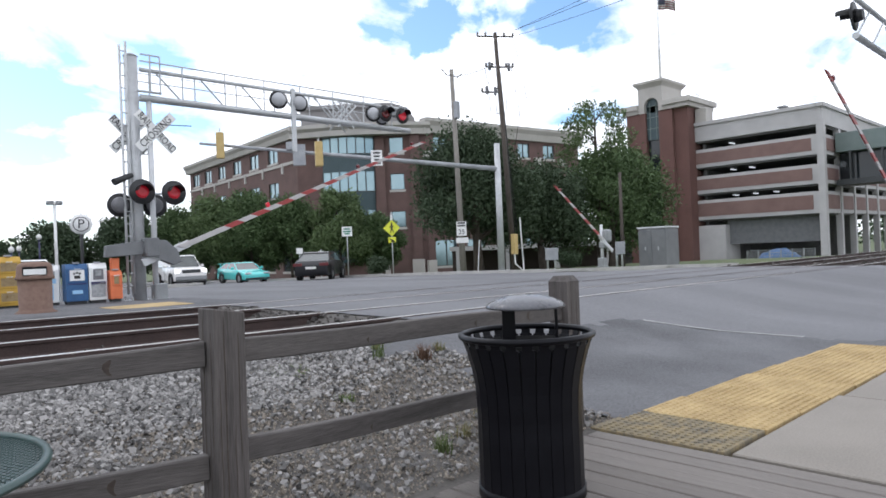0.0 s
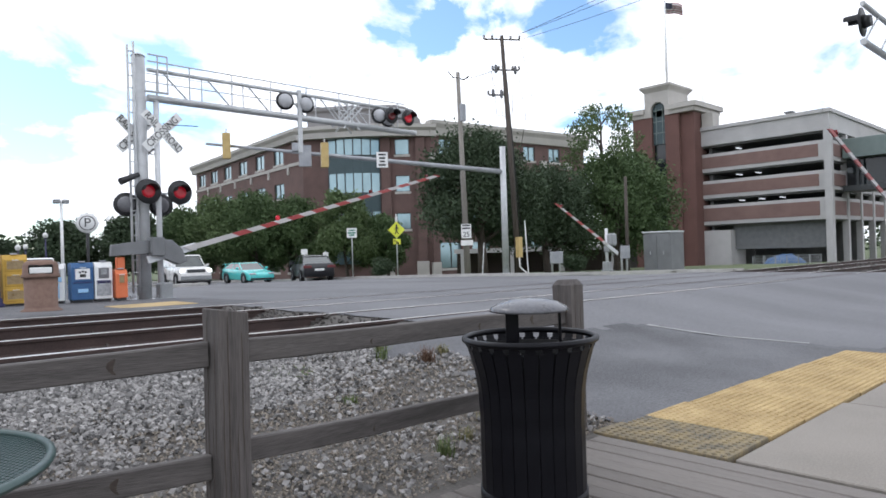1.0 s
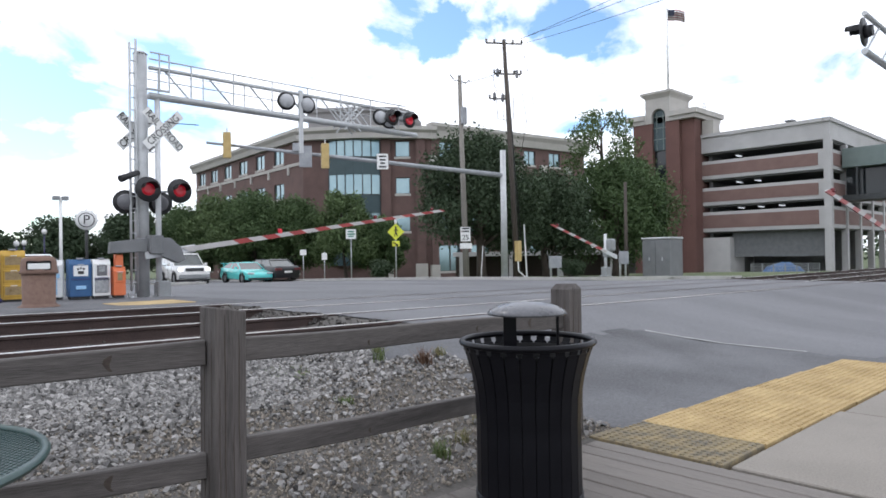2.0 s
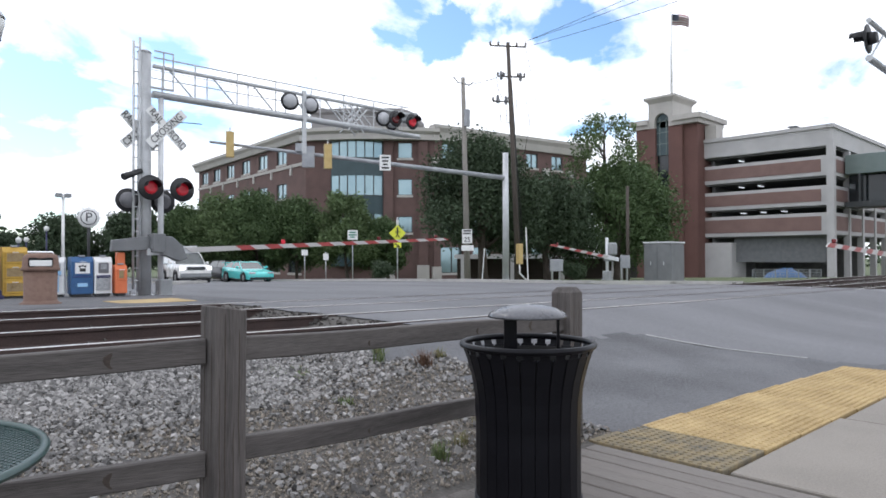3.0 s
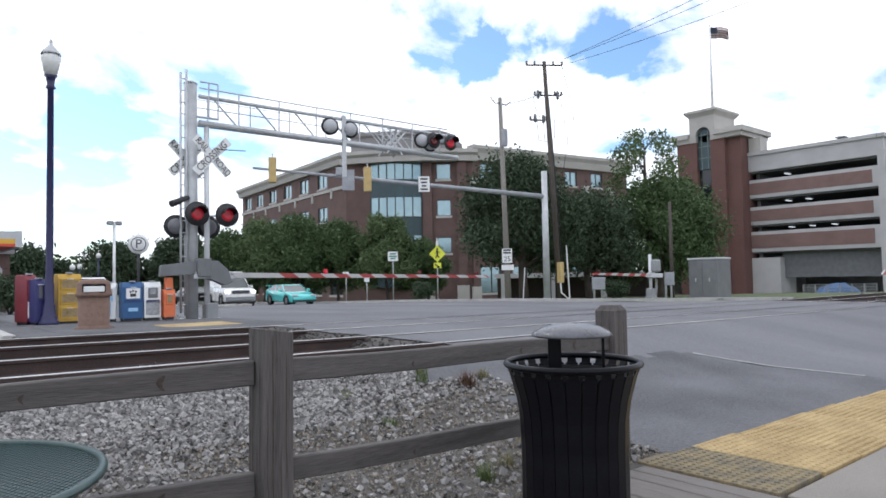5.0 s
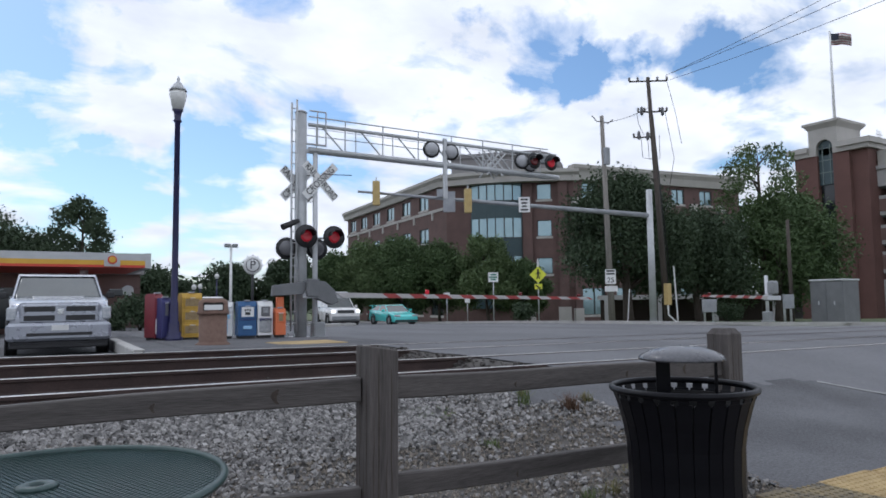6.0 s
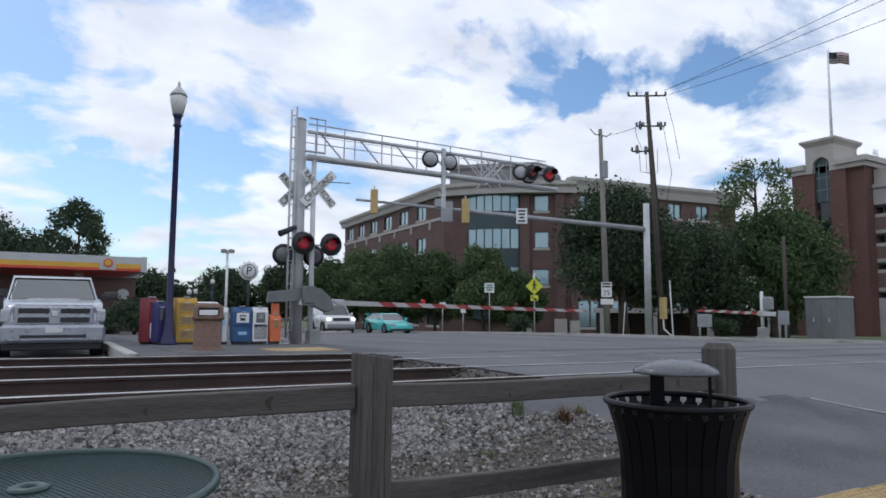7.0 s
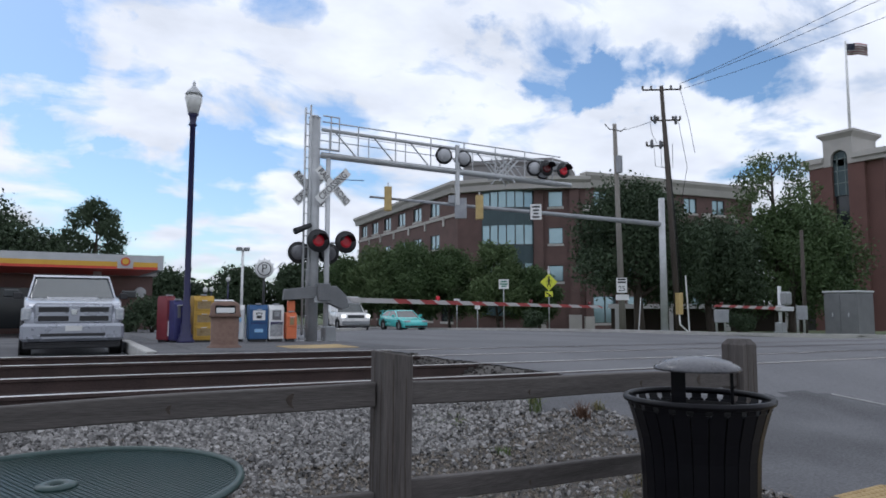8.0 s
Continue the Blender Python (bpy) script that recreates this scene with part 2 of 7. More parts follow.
GREENSTEEL = mat("green_grey_steel", (0.13, 0.17, 0.165), (0.18, 0.22, 0.21), scale=1, rough=0.55)
BARK = mat("bark", (0.045, 0.036, 0.028), (0.10, 0.082, 0.066), scale=5, rough=0.95, bump=0.6, stretch=(3, 3, 0.6))
LEAF = mat("leaf_green", (0.042, 0.072, 0.028), (0.098, 0.145, 0.060), scale=0.7, rough=0.75, fine=6, island=0.5, spec=0.25)
LEAFDARK = mat("leaf_dark_green", (0.032, 0.052, 0.028), (0.068, 0.096, 0.052), scale=0.7, rough=0.75, fine=6, island=0.5, spec=0.25)
LEAFLIGHT = mat("leaf_light_green", (0.060, 0.096, 0.036), (0.125, 0.172, 0.074), scale=0.7, rough=0.75, fine=6, island=0.5, spec=0.25)
LAMPBLUE = mat("dark_navy_paint", (0.013, 0.012, 0.055), (0.020, 0.019, 0.085), scale=4, rough=0.4)
FROST = mat("frosted_globe", (0.62, 0.62, 0.60), (0.75, 0.75, 0.73), scale=5, rough=0.25)
YELLOWBOX = mat("yellow_plastic", (0.42, 0.25, 0.03), (0.55, 0.34, 0.05), scale=5, rough=0.5)
BLUEBOX = mat("blue_paint", (0.02, 0.075, 0.19), (0.03, 0.105, 0.25), scale=5, rough=0.45)
PALEBLUE = mat("pale_blue_paint", (0.25, 0.48, 0.72), (0.35, 0.56, 0.78), scale=5, rough=0.4)
ORANGEBOX = mat("orange_paint", (0.58, 0.13, 0.045), (0.66, 0.18, 0.065), scale=5, rough=0.45)
REDBOX = mat("dark_red_paint", (0.17, 0.025, 0.035), (0.24, 0.04, 0.05), scale=5, rough=0.45)
NAVYBOX = mat("navy_paint", (0.03, 0.03, 0.12), (0.045, 0.045, 0.16), scale=5, rough=0.45)
BROWNBIN = mat("brown_aggregate", (0.14, 0.085, 0.065), (0.21, 0.135, 0.105), scale=14, rough=0.85, bump=0.4)
RUBBER = mat("tyre_rubber", (0.012, 0.012, 0.012), (0.022, 0.022, 0.022), scale=8, rough=0.8)
ALLOY = mat("alloy_wheel", (0.42, 0.43, 0.44), (0.52, 0.53, 0.54), scale=6, rough=0.35, metal=0.7)
CHROME = mat("chrome", (0.62, 0.63, 0.65), (0.70, 0.71, 0.72), scale=6, rough=0.15, metal=1.0)
SILVERPAINT = mat("silver_car_paint", (0.33, 0.345, 0.39), (0.39, 0.405, 0.45), scale=3, rough=0.28, metal=0.5, coat=0.6)
WHITEPAINT = mat("white_car_paint", (0.74, 0.73, 0.71), (0.80, 0.79, 0.77), scale=3, rough=0.28, coat=0.6)
TEALPAINT = mat("turquoise_car_paint", (0.09, 0.54, 0.52), (0.11, 0.60, 0.57), scale=3, rough=0.25, coat=0.7)
BLACKPAINT = mat("black_car_paint", (0.006, 0.006, 0.008), (0.010, 0.010, 0.013), scale=3, rough=0.3, coat=0.4)
CARGLASS = mat("car_window_glass", (0.020, 0.028, 0.027), (0.055, 0.066, 0.064), scale=1.6, rough=0.05, coat=1.0)
LAMPLIT = mat("lit_headlamp", (1.0, 0.98, 0.92), (0.95, 0.95, 0.95), scale=9, rough=0.2, glow=2.5)
TANPAPER = mat("tan_paper_behind_glass", (0.21, 0.14, 0.06), (0.34, 0.25, 0.13), scale=9, rough=0.3)
GREYPAPER = mat("grey_newsprint", (0.20, 0.21, 0.22), (0.40, 0.41, 0.42), scale=16, rough=0.5)
SEEDHEAD = mat("red_brown_dead_weed", (0.15, 0.085, 0.055), (0.09, 0.055, 0.035), scale=3, rough=0.9, island=0.8)
HEADLAMP = mat("headlamp_glass", (0.34, 0.36, 0.39), (0.60, 0.62, 0.65), scale=14, rough=0.12, metal=0.3)
TAILLAMP = mat("tail_lamp", (0.08, 0.006, 0.008), (0.12, 0.010, 0.012), scale=14, rough=0.3)
STRIPEYEL = mat("canopy_yellow", (0.60, 0.33, 0.03), (0.68, 0.40, 0.05), scale=2, rough=0.5)
STRIPERED = mat("canopy_red", (0.55, 0.05, 0.03), (0.62, 0.07, 0.04), scale=2, rough=0.45)
# flag red and blue are paled to stand for light through the cloth
FLAGREDLIT = mat("flag_red_backlit", (0.50, 0.26, 0.28), (0.58, 0.33, 0.35), scale=3, rough=0.8)
FLAGBLUELIT = mat("flag_blue_backlit", (0.20, 0.22, 0.34), (0.25, 0.27, 0.38), scale=3, rough=0.8)
TREADWHITE = mat("plate_white", (0.62, 0.62, 0.60), (0.70, 0.70, 0.68), scale=3, rough=0.5)


# ---- mesh tools ----
def box(bm, x0, x1, y0, y1, z0, z1, m=None, bev=0.0):
    v = [bm.verts.new((x, y, z)) for x in (x0, x1) for y in (y0, y1) for z in (z0, z1)]
    fs = [bm.faces.new([v[i] for i in q]) for q in ((0, 1, 3, 2), (4, 6, 7, 5), (0, 4, 5, 1), (2, 3, 7, 6), (0, 2, 6, 4), (1, 5, 7, 3))]
    if bev:
        es = list({e for f in fs for e in f.edges})
        res = bmesh.ops.bevel(bm, geom=es, offset=bev, segments=1, affect="EDGES", profile=0.5)
        v = list({w for f in res["faces"] for w in f.verts})
    if m is not None:
        bmesh.ops.transform(bm, matrix=m, verts=v)
    return bm


def cyl(bm, p0, p1, r0, r1=None, seg=12, caps=True):
    p0, p1 = Vector(p0), Vector(p1)
    r1 = r0 if r1 is None else r1
    q = (p1 - p0).to_track_quat("Z", "Y").to_matrix()
    rings = []
    for p, r in ((p0, r0), (p1, r1)):
        rings.append([bm.verts.new(p + q @ Vector((r * math.cos(2 * math.pi * i / seg), r * math.sin(2 * math.pi * i / seg), 0))) for i in range(seg)])
    for i in range(seg):
        f = bm.faces.new((rings[0][i], rings[0][(i + 1) % seg], rings[1][(i + 1) % seg], rings[1][i]))
        f.smooth = seg > 6
    if caps:
        bm.faces.new(rings[0][::-1])
        bm.faces.new(rings[1])
    return bm


def loft(bm, rings, caps=True, smooth=True, closed=True):
    rows = [[bm.verts.new(p) for p in r] for r in rings]
    n = len(rows[0])
    for a, b in zip(rows, rows[1:]):
        for i in range(n if closed else n - 1):
            bm.faces.new((a[i], a[(i + 1) % n], b[(i + 1) % n], b[i])).smooth = smooth
    if caps and closed:
        bm.faces.new(rows[0][::-1])
        bm.faces.new(rows[-1])
    return bm


def lathe(bm, prof, seg=24, c=(0, 0), closed=False):
    rings = [[(c[0] + r * math.cos(2 * math.pi * i / seg), c[1] + r * math.sin(2 * math.pi * i / seg), z) for i in range(seg)] for r, z in prof]
    if closed:
        rings.append(rings[0])
    return loft(bm, rings, caps=not closed)


def tube(bm, pts, r, seg=8):
    pts = [Vector(p) for p in pts]
    rings = []
    for i, p in enumerate(pts):
        d = (pts[min(i + 1, len(pts) - 1)] - pts[max(i - 1, 0)]).normalized()
        ref = Vector((0, 0, 1)) if abs(d.z) < 0.95 else Vector((1, 0, 0))
        a = d.cross(ref).normalized()
        b = a.cross(d)
        rr = r[i] if isinstance(r, (list, tuple)) else r
        rings.append([p + rr * (math.cos(2 * math.pi * k / seg) * a + math.sin(2 * math.pi * k / seg) * b) for k in range(seg)])
    return loft(bm, rings)


def prism(bm, outline, y0, y1, m=None, bev=0.0):
    """An outline in x and z, drawn out from y0 to y1."""
    a = [bm.verts.new((x, y0, z)) for x, z in outline]
    b = [bm.verts.new((x, y1, z)) for x, z in outline]
    n = len(a)
    fs = [bm.faces.new(a), bm.faces.new(b[::-1])] + [bm.faces.new((a[i], b[i], b[(i + 1) % n], a[(i + 1) % n])) for i in range(n)]
    v = a + b
    if bev:
        res = bmesh.ops.bevel(bm, geom=list({e for f in fs for e in f.edges}), offset=bev, segments=2, affect="EDGES", profile=0.6)
        v = list({w for f in res["faces"] for w in f.verts})
    if m is not None:
        bmesh.ops.transform(bm, matrix=m, verts=v)
    return bm


def BM():
    return bmesh.new()


def part(name, bm, material, parent=None, label="", m=None, smooth=False):
    me = bpy.data.meshes.new(name)
    bmesh.ops.recalc_face_normals(bm, faces=bm.faces)
    if smooth:
        for f in bm.faces:
            f.smooth = True
    bm.to_mesh(me)
    bm.free()
    me.materials.append(material)
    ob = new(name, me)
    ob.parent = parent
    if m is not None:
        ob.matrix_basis = m
    return tagged(ob, label)


def again(ob, name, m, parent):
    """The same mesh once more, as an object of its own."""
    o = new(name, ob.data)
    o.parent = parent
    o.matrix_basis = m
    return o


def thing(name, label, category, m=None, group="", kind=""):
    ob = new(name)
    ob.empty_display_size = 0.2
    if m is not None:
        ob.matrix_basis = m
    return tagged(ob, label, category, group, kind)


def sheet(name, xs, ys, height, material, keep=None, thick=0.0):
    """A ground sheet over a grid, following height(x, y)."""
    bm = BM()
    vs = {}
    for i, x in enumerate(xs):
        for j, y in enumerate(ys):
            vs[i, j] = bm.verts.new((x, y, height(x, y)))
    for i in range(len(xs) - 1):
        for j in range(len(ys) - 1):
            if keep is None or keep((xs[i] + xs[i + 1]) / 2, (ys[j] + ys[j + 1]) / 2):
                bm.faces.new((vs[i, j], vs[i + 1, j], vs[i + 1, j + 1], vs[i, j + 1])).smooth = True
    bmesh.ops.delete(bm, geom=[v for v in bm.verts if not v.link_faces], context="VERTS")
    if thick:
        bmesh.ops.solidify(bm, geom=bm.faces[:], thickness=thick)
    return part(name, bm, material)


def text(name, body, size, material, parent, m, squeeze=1.0):
    cu = bpy.data.curves.new(name, "FONT")
    cu.body, cu.size, cu.align_x, cu.align_y, cu.extrude = body, size, "CENTER", "CENTER", 0.002
    ob = new("tmp", cu)
    me = bpy.data.meshes.new_from_object(ob.evaluated_get(bpy.context.evaluated_depsgraph_get()))
    bpy.data.objects.remove(ob)
    me.materials.clear()
    me.materials.append(material)
    o = new(name, me)
    o.parent = parent
    o.matrix_basis = m @ Matrix.Diagonal((squeeze, 1, 1, 1))
    return o


# ---- lie of the land ----
GY = [-60, 2.9, 4.0, 5.4, 6.0, 11.2, 12.2, 16.5, 22, 30, 40, 80, 160, 1500]
GZ = [0.0, 0.0, 0.06, 0.22, 0.31, 0.31, 0.31, 0.38, 0.33, 0.17, -0.10, -0.75, -1.3, -6.0]
RY = [-60, 2.62, 4.0, 6.0, 11.6, 16.5, 22, 30, 40, 80, 160, 1500]
RZ = [0.0, 0.0, 0.12, 0.48, 0.49, 0.41, 0.35, 0.19, -0.08, -0.73, -1.28, -5.98]


def fall(x, y):
    """The whole crossing sinks gently towards +x; the near pavement stays level."""
    x = max(-25.0, x)
    drop = 0.013 * (min(x, 24) - 5) + 0.03 * max(0.0, min(x, 34) - 24) + 0.018 * max(0.0, min(x, 110) - 34)
    w = max(0.0, min(1.0, (y - 3.0) / 3.0))
    return drop * w + 0.0105 * max(0.0, min(x, 24) - 4) * (1 - w)


def land(x, y):
    z = float(np.interp(y, GY, GZ)) - fall(x, y)
    if x < 2.6 and y > 11.3:
        z -= 0.31 * max(0.0, min(1.0, (2.6 - x) / 0.3)) * max(0.0, min(1.0, (y - 11.3) / 0.6))
    if 2.6 < y < 13:
        s = max(0.0, min(1.0, (x - 2.9) / 1.2)) if y < 5.6 else max(0.0, min(1.0, (x - 4.75) / 0.5))
        z += (road_z(x, y) - 0.018 - z) * s * s * (3 - 2 * s)
    return z


def road_z(x, y):
    z = float(np.interp(y, RY, RZ)) - fall(x, y) + 0.008
    if x < 2.3 and y > 11.3:
        # the parking bay beside the raised pavement lies lower
        z -= 0.27 * max(0.0, min(1.0, (2.3 - x) / 0.3)) * max(0.0, min(1.0, (y - 11.4) / 1.0))
    return z


def rail_z(x):
    return 0.57 - 0.014 * min(x, 24) - 0.005 * max(0.0, x - 24)
# ---- ground, road, pavement ----
def steps(*spans):
    out = []
    for a, b, n in spans:
        out += [a + (b - a) * i / n for i in range(n)]
    return out + [spans[-1][1]]


ground = tagged(sheet("ground", steps((-900, -60, 6), (-60, 30, 45), (30, 120, 20), (120, 1500, 8)), steps((-300, -10, 4), (-10, 2.9, 4), (2.9, 24, 40), (24, 90, 16), (90, 1500, 10)),
                      lambda x, y: land(x, y) - 0.05 - (0.03 if y < 3 else 0.0), GRASS), "patchy green grass ground", "ground", kind="structure")


def apron(x, y):
    edge = 4.9 if x > 6.4 else 5.75
    return y < edge + 0.06 * math.sin(x * 9) and x < 9.4 - 0.5 * (y - 2.7)


def lot(x, y):
    return y > 11.3 and x < 6.4 + 0.45 * max(0, y - 20)


def left_edge(y):
    e = 4.32 if y < 4.4 else (4.75 if y < 5.0 else (3.95 if y < 5.9 else 5.3))
    return e + 0.10 * noise.noise((y * 2.3, 1.7, 0)) + 0.05 * noise.noise((y * 7, 4.7, 0))


def road_keep(x, y):
    if y < 11.3:
        return x > left_edge(y) and x < 26.5 and (y > 2.42 or x > 10.9 or (y > 1.72 and x > 9.05))
    return x < 22.5 or (y < 12.3 and x < 26.5)


xs = steps((-60, -4, 14), (-4, 1.6, 10), (1.6, 3.6, 14), (3.6, 5.6, 44), (5.6, 10.9, 27), (10.9, 27, 60))
ys = steps((-30, 0, 6), (0, 1.72, 4), (1.72, 2.7, 7), (2.7, 14, 75), (14, 30, 32), (30, 95, 26))
road = tagged(sheet("road", xs, ys, road_z, ASPHALT, lambda x, y: road_keep(x, y) and not apron(x, y) and not lot(x, y)), "worn grey asphalt road over a level crossing", "road", kind="structure")
tagged(sheet("parking_lot", xs, ys, road_z, ASPHALT_DARK, lambda x, y: road_keep(x, y) and lot(x, y)), "dark asphalt parking lot behind the pavement", "parking lot", kind="structure")
tagged(sheet("road_apron", xs, ys, road_z, ASPHALT_DARK, lambda x, y: road_keep(x, y) and apron(x, y) and y < 6), "coarse dark asphalt apron beside the sidewalk", "road", kind="structure")
far_pave = tagged(sheet("pavement", steps((1.6, 6.6, 30)), steps((11.18, 18.9, 14)), lambda x, y: rail_z(x) - 0.045 - 0.012 * (y - 11.2), ASPHALT_DARK, None, 0.3), "dark asphalt pavement beside the far track", "pavement", kind="structure")

# crossing seams beside the embedded rails
bm = BM()
for base in (6.37, 7.86, 9.55, 11.05):
    for off in (-0.075, 0.05):
        pts = [(x, base + off) for x in np.arange(5.4, 26.5, 0.5)]
        for (xa, ya), (xb, yb) in zip(pts, pts[1:]):
            za, zb = road_z(xa, ya) + 0.004, road_z(xb, yb) + 0.004
            bm.faces.new([bm.verts.new(p) for p in ((xa, ya, za), (xb, yb, zb), (xb, yb + 0.05, zb), (xa, ya + 0.05, za))])
tagged(part("crossing_flangeway", bm, RUST), "dark flangeway gaps along the embedded rails", "crossing", kind="structure")

# painted lines
def line(name, pts, w, label):
    bm = BM()
    for (xa, ya), (xb, yb) in zip(pts, pts[1:]):
        n = max(2, int(math.hypot(xb - xa, yb - ya) / 0.4))
        d = Vector((xb - xa, yb - ya)).normalized()
        p = Vector((-d.y, d.x)) * w / 2
        for i in range(n):
            q = []
            for k in (i, i + 1):
                x, y = xa + (xb - xa) * k / n, ya + (yb - ya) * k / n
                q.append(((x - p.x, y - p.y), (x + p.x, y + p.y)))
            bm.faces.new([bm.verts.new((x, y, road_z(x, y) + 0.006)) for x, y in (q[0][0], q[0][1], q[1][1], q[1][0])])
    return tagged(part(name, bm, WHITELINE), label, "road marking", kind="structure")


line("road_marking", [(8.35, 4.75), (9.3, 3.0)], 0.07, "worn white edge line on the road")
line("road_marking", [(4.75, 5.42), (6.4, 5.32)], 0.05, "worn white stop line beside the track")
line("road_marking", [(19.6, 22), (19.2, 46)], 0.12, "worn pale centre line on the road")

# ballast bed with loose stones
bed = tagged(sheet("ballast_bed", steps((-8, 6.0, 56)), steps((2.62, 13.4, 44)), lambda x, y: land(x, y) + 0.0 + 0.03 * noise.noise((x * 2, y * 2, 0)) * (x < 3.4), EARTH,
                   lambda x, y: y < 11.2 and x < left_edge(y) + 0.3), "trodden earth and grit under loose ballast", "ballast", kind="structure")


def stones(name, n, xr, yr, smin, smax, label, dens=None, seed=3, material=STONE):
    rng = np.random.default_rng(seed)
    # each stone is a rough lump with eight uneven corners
    cube = np.array([(x, y, z) for x in (-1, 1) for y in (-1, 1) for z in (-1, 1)], float) * 0.75
    quads = np.array([(0, 1, 3, 2), (4, 6, 7, 5), (0, 4, 5, 1), (2, 3, 7, 6), (0, 2, 6, 4), (1, 5, 7, 3)])
    V, F = [], []
    k = 0
    while k < n:
        x, y = rng.uniform(*xr), rng.uniform(*yr)
        if dens is not None and rng.random() > dens(x, y):
            continue
        s = rng.uniform(smin, smax) * (1.0 if rng.random() > 0.1 else 1.5)
        a = rng.normal(size=(3, 3))
        q, _ = np.linalg.qr(a)
        pts = (cube * (1 + rng.uniform(-0.38, 0.38, (8, 3)))) * (s * rng.uniform(0.55, 1.0, 3)) @ q.T
        V.append(pts + (x, y, (rail_z(x) - 0.20 if x > 20 else land(x, y)) + 0.012 + s * 0.25))
        F.append(quads + 8 * k)
        k += 1
    me = bpy.data.meshes.new(name)
    me.from_pydata(np.concatenate(V).tolist(), [], np.concatenate(F).tolist())
    me.materials.append(material)
    return tagged(new(name, me), label, "gravel", kind="stuff")


def ballast_density(x, y):
    if x > left_edge(y) + 0.04:
        return 0.0
    d = 0.35 + 0.65 * min(1, max(0, (y - 3.9 - 0.25 * max(0, x - 1.5)) / 1.0))
    if x > 1.2 + 0.5 * noise.noise((y * 2, x, 2)) and y < 4.6:
        d *= 0.27
    return d * (0.55 + 0.45 * (noise.noise((x * 1.3, y * 1.3, 5)) > -0.15))


stones("ballast", 46000, (-2.4, 5.0), (2.75, 6.9), 0.010, 0.023, "loose grey and white railway ballast stones", ballast_density, 3)
stones("grit", 26000, (-1.5, 5.0), (2.7, 5.6), 0.004, 0.010, "fine brown-grey grit between the ballast stones", lambda x, y: float(x < left_edge(y) + 0.06), 4, GRIT)
stones("track_ballast", 7000, (-6, 5.2), (6.6, 11.0), 0.015, 0.035, "dark ballast between the rails", None, 5, DARKSTONE)
stones("far_track_ballast", 2500, (26.5, 60), (5.2, 12.2), 0.05, 0.10, "dark ballast along the far track", None, 6, DARKSTONE)
tagged(sheet("far_ballast_bed", steps((26.5, 300, 40)), steps((4.8, 12.4, 8)), lambda x, y: rail_z(x) - 0.19, EARTH), "dark ballast bed beyond the crossing", "ballast", kind="structure")


# ---- tracks ----
def railway_track(b0, b1, label):
    t = thing("railway_track", label, "railway track", group="tracks")
    for b in (b0, b1):
        prof = [(-0.07, -0.175), (0.07, -0.175), (0.07, -0.16), (0.012, -0.135), (0.012, -0.04), (0.036, -0.03), (0.036, 0.0), (-0.036, 0.0), (-0.036, -0.03), (-0.012, -0.04), (-0.012, -0.135), (-0.07, -0.16)]
        xs = list(np.arange(-40, -2, 2.0)) + list(np.arange(-2, 27, 0.5)) + list(np.arange(27, 200, 8.0))
        bm = BM()
        loft(bm, [[(x, b + dy, rail_z(x) + dz) for dy, dz in prof] for x in xs], smooth=False)
        r = part("rail", bm, RUST, t, "rusty steel rail")
        bm = BM()
        loft(bm, [[(x, b + dy, rail_z(x) + dz) for dy, dz in ((-0.033, 0.0005), (0.033, 0.0005), (0.025, 0.004), (-0.025, 0.004))] for x in xs], smooth=False)
        part("rail_head", bm, RAILTOP, r, "bright worn running surface")
    bm = BM()
    box(bm, -0.11, 0.11, -1.25, 1.25, -0.17, 0.0, bev=0.01)
    mid = (b0 + b1) / 2
    first = None
    for x in list(np.arange(-8, 5.2, 0.55)) + list(np.arange(27, 70, 0.75)):
        m = pose(x, mid, rail_z(x) - 0.19)
        if first is None:
            first = part("tie", bm, TIE, t, "dark creosoted timber tie", m)
        else:
            again(first, "tie", m, t)


railway_track(6.37, 7.86, "rusty railway track with timber ties on ballast, near line")
railway_track(9.55, 11.05, "rusty railway track beside the pavement, far line")

# ---- sidewalk, tactile strip, deck ----
sw = tagged(thing("sidewalk", "light grey concrete sidewalk slabs", "sidewalk", pose(4, 0, 0, 0, 0.6, 0) @ pose(-4, 0, 0)), kind="structure")
for i, (x0, x1) in enumerate(((4.02, 6.1), (6.115, 8.64), (8.655, 10.9))):
    for y0, y1 in ((0.0, (1.735, 1.70, 1.66)[i]), (-1.72, -0.015), (-3.4, -1.735)):
        bm = BM()
        box(bm, x0, x1, y0, y1, -0.12, 0.0, bev=0.008)
        part("slab", bm, CONCRETE, sw)
pad = tagged(thing("tactile_strip", "worn yellow tactile paving with raised domes", "tactile paving", pose(4, 0, 0, 0, 0.6, 0) @ pose(-4, 0, 0)), kind="structure")
for i in range(8):
    x0 = 3.98 + i * 0.645
    mt = TACTWORN if i == 0 else TACTILE
    bm = BM()
    y_end = 2.715 - 0.036 * (x0 - 3.98)
    y_start = 1.762 - 0.017 * (x0 - 3.98)
    box(bm, x0, x0 + 0.637, y_start, y_end, -0.10, 0.012 + 0.0015 * (i % 2), bev=0.004)
    tile = part("tile", bm, mt, pad)
    bm = BM()
    for a in range(11):
        for b in range(int((y_end - y_start - 0.055) / 0.0605) + 1):
            lathe(bm, [(0.019, 0.012), (0.013, 0.0185), (0.005, 0.0195)], 6, (x0 + 0.03 + a * 0.0578, y_start + 0.035 + b * 0.0605))
    tagged(part("dome_field", bm, mt, tile), kind="stuff")

